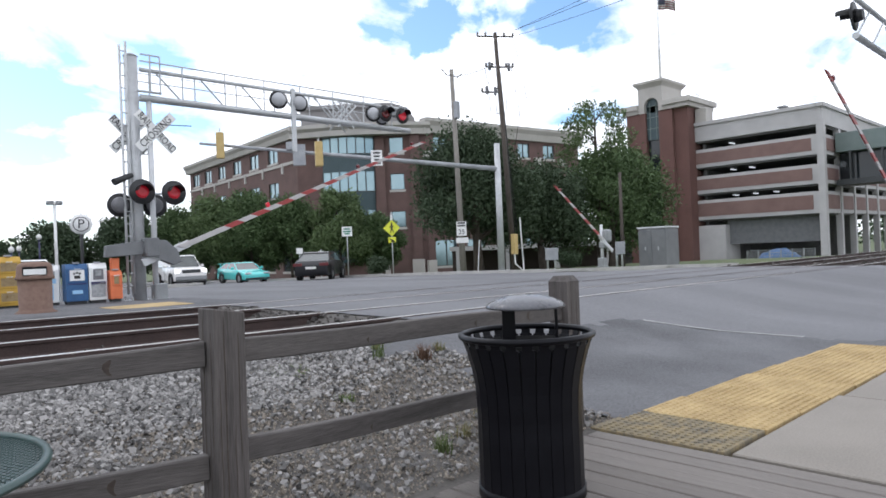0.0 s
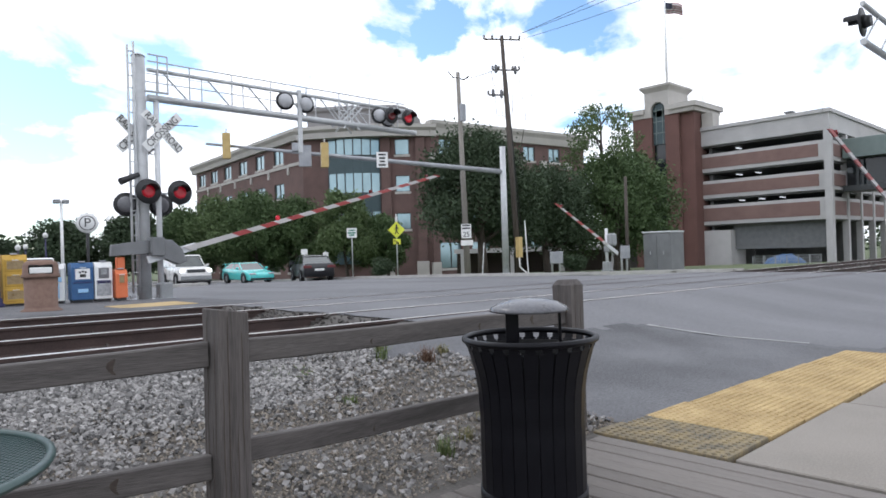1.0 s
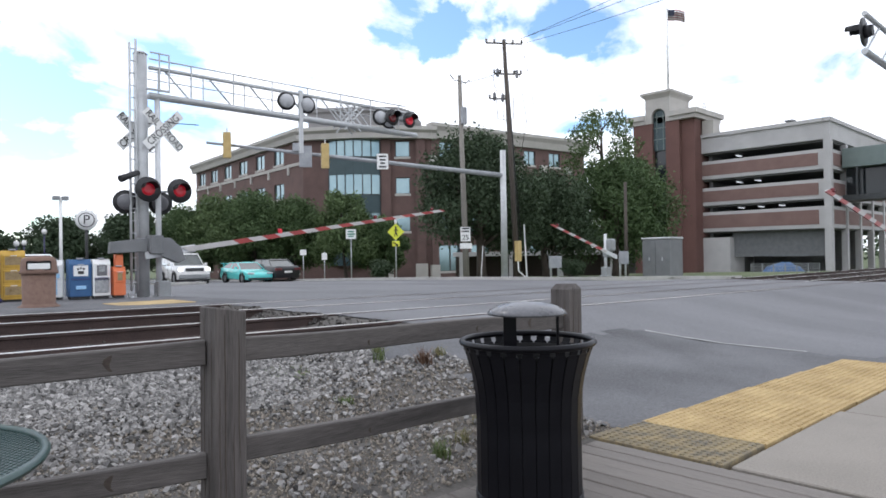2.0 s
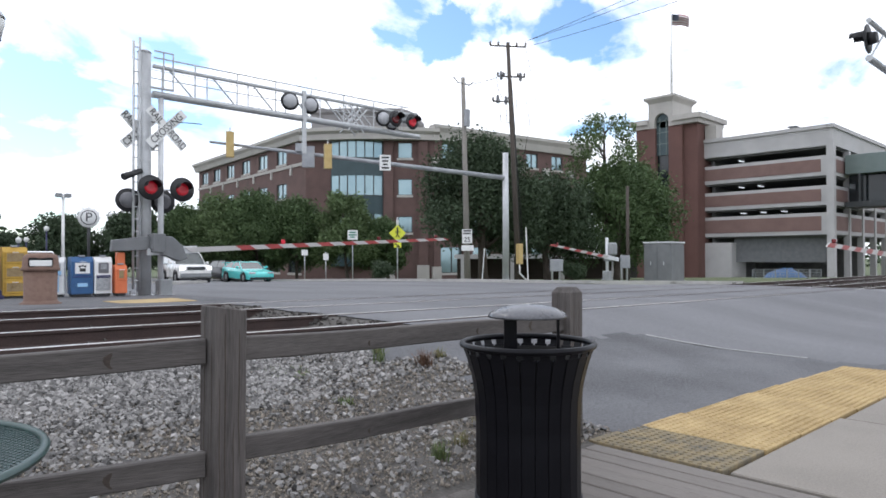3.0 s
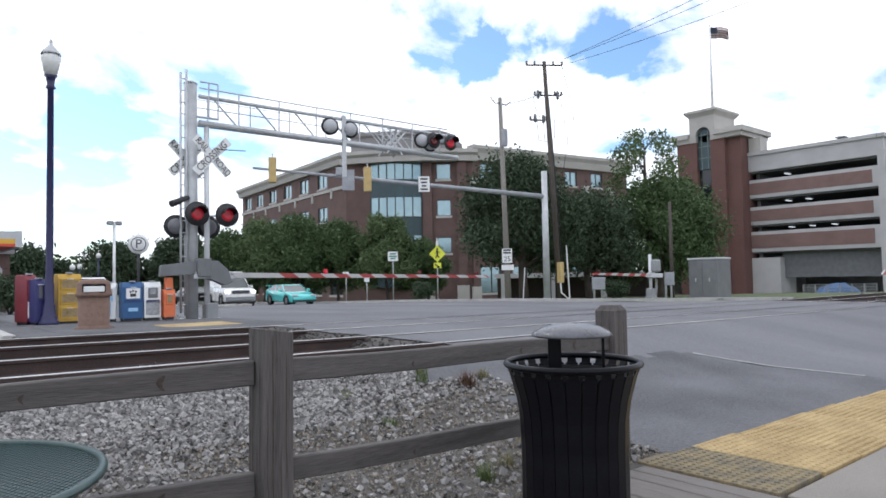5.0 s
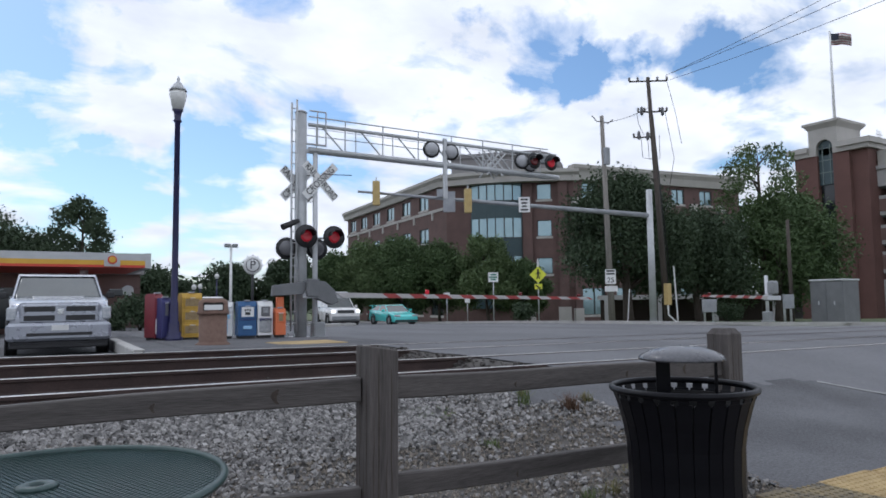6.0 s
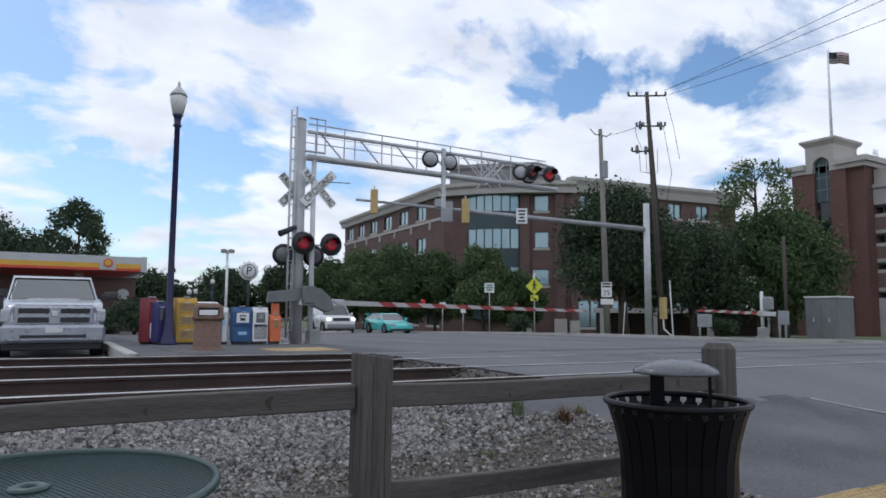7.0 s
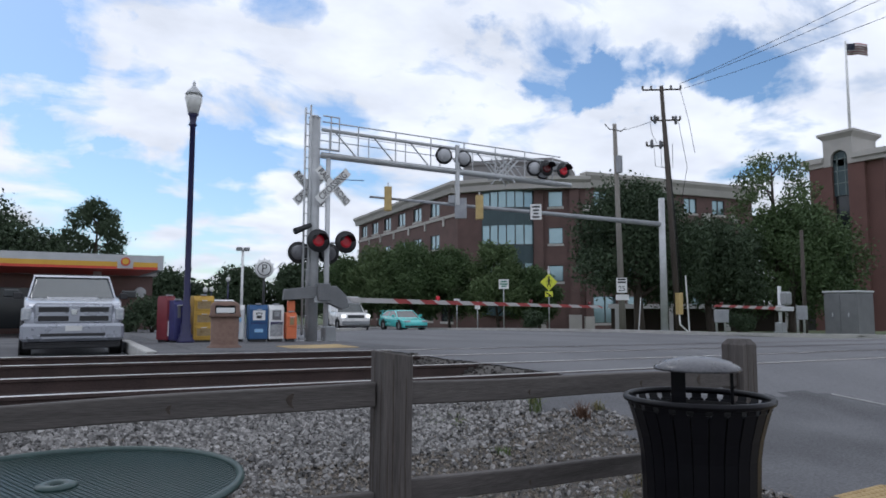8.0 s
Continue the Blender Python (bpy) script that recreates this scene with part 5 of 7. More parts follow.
# kerbs
for name, pts in (("kerb", [(9.9, 26.5), (11.2, 28.6), (13.6, 31.8), (15.2, 34.2), (14.0, 40), (13.0, 60)]), ("kerb", [(30.0, 12.35), (25.0, 12.45), (23.6, 13.3), (22.8, 14.8), (22.5, 18), (22.3, 30), (22.2, 44), (22.0, 80)]), ("kerb", [(1.74, 19.0), (1.60, 14.5), (1.55, 12.6)])):
    bm = BM()
    dense = []
    for (xa, ya), (xb, yb) in zip(pts, pts[1:]):
        n = max(1, int(math.hypot(xb - xa, yb - ya) / 0.8))
        dense += [(xa + (xb - xa) * i / n, ya + (yb - ya) * i / n) for i in range(n)]
    dense.append(pts[-1])
    rings = []
    for i, (x, y) in enumerate(dense):
        a, b = dense[max(0, i - 1)], dense[min(len(dense) - 1, i + 1)]
        d = Vector((b[0] - a[0], b[1] - a[1])).normalized()
        nx, ny = -d.y, d.x
        z = road_z(x, y) if x > 3 else rail_z(x) - 0.16 - 0.012 * (y - 11.2)
        rings.append([(x + nx * u, y + ny * u, z + w) for u, w in ((-0.09, -0.1), (-0.09, 0.11), (-0.07, 0.13), (0.09, 0.13), (0.09, -0.1))])
    loft(bm, rings, smooth=False)
    tagged(part(name, bm, KERB), "pale concrete kerb", "kerb", kind="structure")
# planted islands and verge
tagged(sheet("verge", steps((22.55, 75, 60)), steps((12.6, 44, 40)), lambda x, y: min(road_z(x, y), land(x, y)) + 0.09 + 0.03 * noise.noise((x, y, 0)), GRASS, lambda x, y: y > 13.4 or x > 24), "patchy mown grass verge", "grass", kind="structure")


# ---- poles, signals, cables ----
sp = thing("traffic_signal_pole", "galvanised mast-arm traffic signal pole at the kerb", "traffic signal", pose(25.0, 21.8, 0.1))
bm = BM()
cyl(bm, (0, 0, 0), (0.0, 0, 6.35), 0.17, 0.14, 20)
box(bm, -0.25, 0.25, -0.25, 0.25, 0, 0.08)
part("pole", bm, GALV, sp)
tip = Vector((12.55 - 25.0, 27.9 - 21.8, 6.22))
root = Vector((0, 0, 5.1))
bm = BM()
cyl(bm, root, tip, 0.125, 0.055, 14)
part("mast_arm", bm, ZINC, sp, "long tapering mast arm")
for f, kind in ((0.945, "head"), (0.64, "head"), (0.44, "sign"), (0.695, "box"), (0.725, "box2")):
    p = root.lerp(tip, f)
    yaw = -35
    if kind == "head":
        bm = BM()
        box(bm, -0.17, 0.17, -0.13, 0.13, -0.56, 0.56, bev=0.02)
        h = part("signal_head", bm, SIGNALYEL, sp, "yellow three-lamp signal head", pose(p.x, p.y - 0.2, p.z - 0.05, 0, 0, yaw + 8))
        for k in (-0.36, 0, 0.36):
            bm = BM()
            cyl(bm, (0, 0.13, k), (0, 0.32, k), 0.15, seg=14)
            part("visor", bm, SIGNALYEL, h)
        bm = BM()
        cyl(bm, (0, 0.0, 0.56), (0, 0.0, 0.75), 0.03, seg=6)
        part("bracket", bm, ALU, h)
    else:
        w, hh, dz = {"sign": (0.52, 0.72, 0.0), "box": (0.55, 0.95, -0.15), "box2": (0.30, 0.36, 0.22)}[kind]
        bm = BM()
        box(bm, -w / 2, w / 2, -0.19, -0.15 if kind == "sign" else -0.02, -hh / 2, hh / 2, bev=0.006)
        b = part("plate" if kind == "sign" else "control_box", bm, SIGNWHITE if kind == "sign" else ZINC, sp, "", pose(p.x, p.y, p.z + dz, 0, 0, yaw))
        if kind == "sign":
            bm = BM()
            for z, wd in ((0.24, 0.34), (0.08, 0.28), (-0.08, 0.22), (-0.24, 0.34)):
                box(bm, -wd / 2, wd / 2, -0.198, -0.192, z - 0.04, z + 0.04)
            part("print_bar", bm, SIGNBLACK, b, "dark bars of print")

up_ = thing("utility_pole", "dark leaning wooden utility pole with cables and insulators", "utility pole", pose(27.9, 23.4, -0.1))
lean = Vector((-0.55, 0.25, 13.0))
bm = BM()
cyl(bm, (0, 0, 0), lean, 0.165, 0.10, 14)
part("pole", bm, POLEWOOD, up_)
side = Vector((0.82, -0.57, 0))
for z, w, off in ((12.8, 0.98, 0.0), (11.15, 0.74, 0.1), (9.8, 0.52, -0.45)):
    c = lean * (z / 13.0) + side * off
    bm = BM()
    cyl(bm, c - side * w, c + side * w, 0.045, seg=6)
    part("cross_arm", bm, POLEWOOD, up_)
    for k in (-1, -0.55, 0.5, 1):
        bm = BM()
        p = c + side * w * k
        lathe(bm, [(0.03, 0.0), (0.07, 0.06), (0.045, 0.12), (0.075, 0.17), (0.02, 0.24)], 8)
        bmesh.ops.translate(bm, vec=p, verts=bm.verts)
        part("insulator", bm, PORCELAIN, up_)
bm = BM()
for dx, z0, z1 in ((0.22, 0.3, 9.0), (0.30, 2.0, 11.0)):
    tube(bm, [Vector((dx, -0.05, z0)), lean * (z0 + z1) / 26 + Vector((dx * 0.8, -0.05, 0)), lean * (z1 / 13) + Vector((0.15, 0, 0))], 0.028, 6)
part("riser_cable", bm, CABLE, up_, "black riser cables")
bm = BM()
for k in (-0.6, -0.25, 0.35):
    a, b = lean * (9.9 / 13) + side * k, lean * (8.6 / 13)
    tube(bm, [a, a.lerp(b, 0.4) + Vector((k * 0.5, 0, -0.7)), b], 0.015, 5)
for x, z0, z1 in ((0.75, 11.1, 6.2), (0.98, 12.75, 9.4), (-0.72, 11.1, 9.9)):
    a, b = lean * (z0 / 13) + side * x, lean * (z1 / 13) + side * (x * 1.3 + 0.2)
    tube(bm, [a, a.lerp(b, 0.5) + side * 0.06, b if x > 0.8 else lean * (z1 / 13) + side * x * 0.6], 0.014, 5)
part("jumper_cable", bm, CABLE, up_, "drooping jumper wires")
for z, off in ((11.25, -0.45), (11.2, 0.62), (9.95, -0.7), (9.9, -0.25)):
    bm = BM()
    p = lean * (z / 13) + side * off
    lathe(bm, [(0.03, -0.28), (0.085, -0.22), (0.085, 0.12), (0.03, 0.2)], 10)
    bmesh.ops.translate(bm, vec=p, verts=bm.verts)
    part("fuse_cutout", bm, CASEDARK, up_, "dark fuse cutout")
bm = BM()
box(bm, -0.42, -0.1, -0.40, -0.15, 1.0, 2.1, bev=0.02)
part("meter_cabinet", bm, SIGNALYEL, up_, "tan metal meter cabinet")
bm = BM()
tube(bm, [(-0.3, -0.3, 1.0), (-0.28, -0.3, 0.5), (0.1, -0.45, 0.15), (0.3, -0.5, 0.1)], 0.04, 6)
cyl(bm, (0.42, -0.3, 0.1), (0.36, -0.2, 3.0), 0.04, seg=6)
part("conduit", bm, SIGNWHITE, up_, "pale plastic conduit")

p2 = thing("wooden_pole", "grey wooden pole with a speed limit sign", "utility pole", pose(25.05, 24.5, 0.0))
bm = BM()
cyl(bm, (0, 0, 0), (-0.25, 0.05, 10.7), 0.17, 0.10, 12)
part("pole", bm, POLEGREY, p2)
bm = BM()
box(bm, -0.36, -0.06, -0.30, -0.08, 8.1, 9.0, bev=0.03)
part("transformer_box", bm, ZINC, p2)
for s in (-1, 1):
    bm = BM()
    tube(bm, [(-0.25, 0, 10.4), (-0.25 + s * 0.4, 0, 10.35), (-0.25 + s * 0.75, 0, 10.6)], 0.025, 6)
    part("bracket", bm, CABLE, p2)
bm = BM()
box(bm, -0.26, 0.26, -0.20, -0.185, 2.0, 2.74)
spl = part("speed_sign", bm, SIGNWHITE, p2, "white speed limit sign", pose(-0.05, 0, 0, 0, 0, -40))
text("lettering", "25", 0.36, SIGNBLACK, spl, pose(0, -0.205, 2.19, 90, 0, 0))
bm = BM()
for z in (2.66, 2.52):
    box(bm, -0.2, 0.2, -0.206, -0.20, z - 0.04, z + 0.04)
part("print_bar", bm, SIGNBLACK, spl, "bars of small print")
bm = BM()
box(bm, -0.30, 0.34, -0.20, -0.185, 1.62, 1.90)
part("lower_plate", bm, SIGNWHITE, p2, "", pose(-0.05, 0, 0, 0, 0, -40))
bm = BM()
cyl(bm, (0.9, -0.2, 0.05), (1.1, -0.2, 1.75), 0.025, seg=6)
part("guy_guard", bm, SIGNWHITE, p2, "pale guy wire guard")

for i, (a, b, sag) in enumerate((((28.15, 23.15, 13.0), (25.1, 12.2, 12.85), 0.25), ((28.0, 22.9, 12.95), (25.3, 12.0, 12.6), 0.28), ((28.3, 23.0, 12.75), (25.6, 12.0, 12.05), 0.3))):
    bm = BM()
    a, b = Vector(a), Vector(b)
    b2 = a + (b - a) * 1.9
    pts = [a.lerp(b2, k / 14) - Vector((0, 0, sag * 4 * (k / 14) * (1 - k / 14))) for k in range(15)]
    tube(bm, pts, 0.012, 5)
    tagged(part("overhead_cable", bm, CABLE), "black overhead cable from the utility pole", "cable", "overhead cables")
bm = BM()
tube(bm, [Vector((24.8, 24.5, 10.3)).lerp(Vector((27.4, 23.6, 11.3)), k / 8) - Vector((0, 0, 0.5 * k / 8 * (1 - k / 8))) for k in range(9)], 0.012, 5)
tagged(part("overhead_cable", bm, CABLE), "thin cable between the two wooden poles", "cable", "overhead cables")

cabt = thing("signal_cabinet", "grey metal railway signal cabinet on grass", "cabinet", pose(29.36, 15.7, -0.06, 0, 0, 0))
bm = BM()
box(bm, -0.62, 0.62, -0.70, 0.70, 0.0, 1.98, bev=0.02)
part("case", bm, CABGREY, cabt)
bm = BM()
box(bm, -0.66, 0.66, -0.74, 0.74, 1.96, 2.04, bev=0.02)
part("roof", bm, GALV, cabt)
for y0, y1 in ((-0.64, -0.02), (0.02, 0.64)):
    bm = BM()
    box(bm, -0.64, -0.61, y0, y1, 0.12, 1.88, bev=0.008)
    d = part("door", bm, CABGREY, cabt)
    bm = BM()
    box(bm, -0.66, -0.635, (y0 + y1) / 2 - 0.02, (y0 + y1) / 2 + 0.02, 0.95, 1.12)
    part("handle", bm, GALV, d)
for nm, lb, p, w, z0, z1 in (("meter_box", "grey meter box on two posts in the grass", (26.8, 20.1, 0.02), 0.62, 0.55, 1.15), ("junction_box", "grey box on a wooden post by the gate", (27.5, 16.7, 0.0), 0.42, 0.75, 1.35)):
    t = thing(nm, lb, "utility box", pose(*p, 0, 0, -40))
    for s in (-1, 1):
        bm = BM()
        cyl(bm, (s * w * 0.3, 0, 0), (s * w * 0.3, 0, z1), 0.05, seg=8)
        part("post", bm, GALV, t)
    bm = BM()
    box(bm, -w / 2, w / 2, -0.22, -0.05, z0, z1, bev=0.02)
    part("case", bm, ZINC, t)
tp = thing("thin_pole", "thin brown wooden pole beside the cabinet", "pole", pose(27.9, 16.75, 0.0))
bm = BM()
cyl(bm, (0, 0, 0), (0, 0, 4.6), 0.09, 0.07, 10)
part("pole", bm, POLEWOOD, tp)


# ---- near-side cantilever, seen from behind ----
nc = thing("cantilever_signal", "end of a near-side signal walkway with dark flashers", "railroad signal", pose(24.2, 3.1, 0.3))
bm = BM()
cyl(bm, (0, 0, 0), (0, 0, 6.0), 0.16, seg=20)
part("mast", bm, GALV, nc)
for y in (-0.25, 0.25):
    for z, r in ((4.52, 0.06), (5.2, 0.045)):
        bm = BM()
        cyl(bm, (0, y, z), (-10.55, y, z), r, seg=10)
        part("chord", bm, GALV, nc)
    for i in range(10):
        bm = BM()
        cyl(bm, (-0.5 - i * 1.0, y, 5.2), (-1.5 - i * 1.0 if i < 9 else -10.5, y, 4.52), 0.02, seg=6)
        part("diagonal", bm, GALV, nc)
for x, f in ((-10.5, 0), (-9.9, 180), (-9.3, 0)):
    flasher(nc, x, -0.4 if f == 0 else 0.4, 5.05, f, False, True, 0.27)


# ---- buildings ----
def wall_with_openings(name, parent, p0, p1, z0, z1, openings, material, thick=0.35, label=""):
    """A wall from p0 to p1 in plan with rectangular openings (u0, u1, v0, v1), as one mesh with depth."""
    p0, p1 = Vector((*p0, 0)), Vector((*p1, 0))
    ln = (p1 - p0).length
    ang = math.degrees(math.atan2(p1.y - p0.y, p1.x - p0.x))
    us = sorted({0.0, ln} | {round(v, 3) for o in openings for v in o[:2]})
    vs = sorted({z0, z1} | {round(v, 3) for o in openings for v in o[2:]})
    bm = BM()
    for a, b in zip(vs, vs[1:]):
        run = None
        for c, d in list(zip(us, us[1:])) + [(None, None)]:
            hole = c is None or any(o[0] - 1e-3 <= c and d <= o[1] + 1e-3 and o[2] - 1e-3 <= a and b <= o[3] + 1e-3 for o in openings)
            if not hole:
                run = [c, d] if run is None else [run[0], d]
            elif run is not None:
                box(bm, run[0], run[1], 0, thick, a, b)
                run = None
    m = Matrix.Translation(p0) @ pose(0, 0, 0, 0, 0, ang)
    return part(name, bm, material, parent, label, m), m


def window(parent, m, u0, u1, v0, v1, lights=2, glass=GLASS, inset=0.15, trim=True):
    bm = BM()
    fr = 0.06
    for a, b, c, d in ((u0, u1, v0, v0 + fr), (u0, u1, v1 - fr, v1), (u0, u0 + fr, v0 + fr, v1 - fr), (u1 - fr, u1, v0 + fr, v1 - fr)):
        box(bm, a, b, inset - 0.05, inset + 0.05, c, d)
    for i in range(1, lights):
        u = u0 + (u1 - u0) * i / lights
        box(bm, u - 0.05, u + 0.05, inset - 0.05, inset + 0.05, v0 + fr, v1 - fr)
    w = part("window", bm, DARKFRAME, parent, "", m)
    for i in range(lights):
        a, b = u0 + (u1 - u0) * i / lights, u0 + (u1 - u0) * (i + 1) / lights
        bm = BM()
        box(bm, a + 0.04, b - 0.04, inset + 0.01, inset + 0.03, v0 + 0.04, v1 - 0.04)
        part("pane", bm, glass, w)
    if trim:
        bm = BM()
        box(bm, u0 - 0.1, u1 + 0.1, -0.06, 0.1, v0 - 0.22, v0)
        part("sill", bm, CREAM, w)


def office():
    t = thing("office_building", "four-storey red brick office building with a cream cornice", "building")
    A, AL, B, BR = (35.5, 57.0), (38.56, 89.0), (44.6, 48.2), (66.0, 45.0)
    zb, zt = -1.3, 13.0
    rows = ((11.05, 12.6), (7.4, 9.0), (3.7, 5.3))
    la = math.hypot(AL[0] - A[0], AL[1] - A[1])
    left = [(la - s * 34.15 - 1.2, la - s * 34.15 + 1.2, v0, v1) for s in (0.165, 0.308, 0.4525, 0.596, 0.736, 0.869) for v0, v1 in rows] + [(la - 4 - i * 5, la - 1 - i * 5, -0.3, 2.3) for i in range(6)]
    _, m = wall_with_openings("wall", t, AL, A, zb, zt, left, BRICK)
    for u0, u1, v0, v1 in left:
        window(t, m, u0, u1, v0, v1, 2, GLASS if v0 > 1 else DARKGLASS)
    bm = BM()
    box(bm, -0.2, la + 0.1, -0.10, 0.0, 10.45, 10.75)
    part("string_course", bm, CREAM, t, "cream string course", m)
    for s in (0.095, 0.237, 0.38, 0.524, 0.666, 0.80):
        u = la - s * 34.15
        bm = BM()
        box(bm, u - 0.18, u + 0.18, -0.14, 0.0, 9.7, 10.75)
        part("bracket", bm, CREAM, t, "", m)
    bm = BM()
    loft(bm, [[(u, y, z) for y, z in ((-0.35, 12.9), (0.4, 12.9), (0.4, 13.98), (-0.75, 13.98), (-0.75, 13.7), (-0.5, 13.4))] for u in (-0.5, la + 0.3)], smooth=False)
    part("cornice", bm, CREAM, t, "", m)
    lb = math.hypot(BR[0] - B[0], BR[1] - B[1])
    right = [(u, u + 1.7, v0, v1) for u in (1.0, 4.6, 8.4, 12.2, 16.0) for v0, v1 in rows] + [(0.8 + i * 4, 3.6 + i * 4, -0.3, 2.3) for i in range(5)]
    _, m = wall_with_openings("wall", t, B, BR, zb, zt, right, BRICK)
    for u0, u1, v0, v1 in right:
        window(t, m, u0, u1, v0, v1, 2, GLASS)
    for u in (0.2, 3.7, 7.4, 11.2, 15.0, 18.8):
        bm = BM()
        box(bm, u - 0.35, u + 0.35, -0.2, 0.0, 0.0, 11.0)
        part("pilaster", bm, BRICK, t, "", m)
        bm = BM()
        box(bm, u - 0.5, u + 0.5, -0.28, 0.0, 10.3, 11.1)
        part("capital", bm, CREAM, t, "", m)
        bm = BM()
        box(bm, u - 0.5, u + 0.5, -0.28, 0.0, -1.0, 0.35)
        part("plinth", bm, CREAM, t, "", m)
    bm = BM()
    loft(bm, [[(u, y, z) for y, z in ((-0.3, 12.9), (0.4, 12.9), (0.4, 14.3), (-0.7, 14.3), (-0.7, 14.0), (-0.45, 13.6))] for u in (-0.3, lb + 0.5)], smooth=False)
    part("cornice", bm, CREAM, t, "", m)
    # chamfered corner: brick piers, bowed glass bay, single windows
    ch = Vector((B[0] - A[0], B[1] - A[1]))
    lc = ch.length
    b0, b1 = 2.5, 7.6
    ops = [(b0, b1, 0.4, 12.75)] + [(9.1, 10.5, v0, v1) for v0, v1 in rows]
    _, m = wall_with_openings("wall", t, A, B, zb, zt, ops, BRICK)
    for v0, v1 in rows:
        window(t, m, 9.1, 10.5, v0, v1, 1, GLASS)
    for u in (8.2, 11.6):
        bm = BM()
        box(bm, u - 0.45, u + 0.45, -0.35, 0.0, -1.0, 12.9)
        part("pilaster", bm, BRICK, t, "", m)
        bm = BM()
        box(bm, u - 0.6, u + 0.6, -0.45, 0.0, -1.0, 0.5)
        part("plinth", bm, CREAM, t, "", m)
    n = 6
    bow = [(b0 + (b1 - b0) * i / n, -1.0 * math.sin(math.pi * (0.12 + 0.76 * i / n)) + 0.35) for i in range(n + 1)]
    for z0, z1, mt, nm in ((0.4, 3.5, TEALPANEL, "spandrel"), (3.5, 5.5, GLASS, "bay_glazing"), (5.5, 7.3, TEALPANEL, "spandrel"), (7.3, 9.3, GLASS, "bay_glazing"), (9.3, 11.0, TEALPANEL, "spandrel"), (11.0, 12.75, GLASS, "bay_glazing")):
        if mt is TEALPANEL:
            bm = BM()
            loft(bm, [[(u, y, z0), (u, y, z1), (u, y + 0.2, z1), (u, y + 0.2, z0)] for u, y in bow], smooth=False)
            part(nm, bm, mt, t, "dark teal metal spandrel", m)
        else:
            bm = BM()
            loft(bm, [[(u, y - 0.05, z0), (u, y - 0.05, z0 + 0.09), (u, y + 0.1, z0 + 0.09), (u, y + 0.1, z0)] for u, y in bow], smooth=False)
            bay = part("bay_window", bm, DARKFRAME, t, "bowed bay window", m)
            for u, y in bow:
                bm = BM()
                box(bm, u - 0.05, u + 0.05, y - 0.04, y + 0.12, z0 + 0.09, z1)
                part("mullion", bm, DARKFRAME, bay)
            for (ua, ya), (ub, yb) in zip(bow, bow[1:]):
                bm = BM()
                loft(bm, [[(ua, ya + 0.03, z0), (ua, ya + 0.03, z1), (ua, ya + 0.06, z1), (ua, ya + 0.06, z0)], [(ub, yb + 0.03, z0), (ub, yb + 0.03, z1), (ub, yb + 0.06, z1), (ub, yb + 0.06, z0)]], smooth=False)
                part("pane", bm, GLASS, bay)
    bm = BM()
    arc = [(-0.6 + (lc + 1.2) * i / 10, -1.1 * math.sin(math.pi * i / 10) - 0.25) for i in range(11)]
    loft(bm, [[(u, y, 12.75), (u, y, 13.3), (u, y - 0.3, 13.55), (u, y - 0.3, 13.9), (u, 1.2, 13.9), (u, 1.2, 12.75)] for u, y in arc], smooth=False)
    part("bowed_cornice", bm, CREAM, t, "bowed cream cornice", m)
    bm = BM()
    arc2 = [(0.3 + (lc - 1.3) * i / 10, -0.4 * math.sin(math.pi * i / 10) + 1.2) for i in range(11)]
    loft(bm, [[(u, y, 13.8), (u, y, 15.6 - d), (u + 0.05 * (5 - k), y - 0.25, 15.8 - d), (u, y - 0.25, 16.15 - d), (u, 7, 16.15 - d), (u, 7, 13.8)] for k, (u, y) in enumerate(arc2) for d in [(1.5 if k == 10 else 0.35 if k == 9 else 0.0)]], smooth=False)
    part("penthouse", bm, PENT, t, "grey set-back rooftop storey", m)
    # roof and back
    bm = BM()
    pts = [A, B, BR, (BR[0] + 3, BR[1] + 25), (70, 90), AL]
    rings = [[(x, y, z) for x, y in pts] for z in (12.9, 13.1)]
    loft(bm, rings, smooth=False)
    part("roof", bm, PENT, t)
    for pa, pb in (((BR[0], BR[1]), (BR[0] + 3, BR[1] + 25)), ((BR[0] + 3, BR[1] + 25), (70, 90)), ((70, 90), AL)):
        wall_with_openings("wall", t, pa, pb, zb, zt, [], BRICK)
    # added block behind the windows, its dark colour stands for unlit rooms
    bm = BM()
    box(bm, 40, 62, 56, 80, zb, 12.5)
    part("core", bm, INTERIORSHADE, t, "added block coloured dark for unlit rooms")
    return t


office()

LEVELS = [(-0.2, 2.9), (5.9, 6.85), (8.8, 9.98), (12.0, 13.05)]


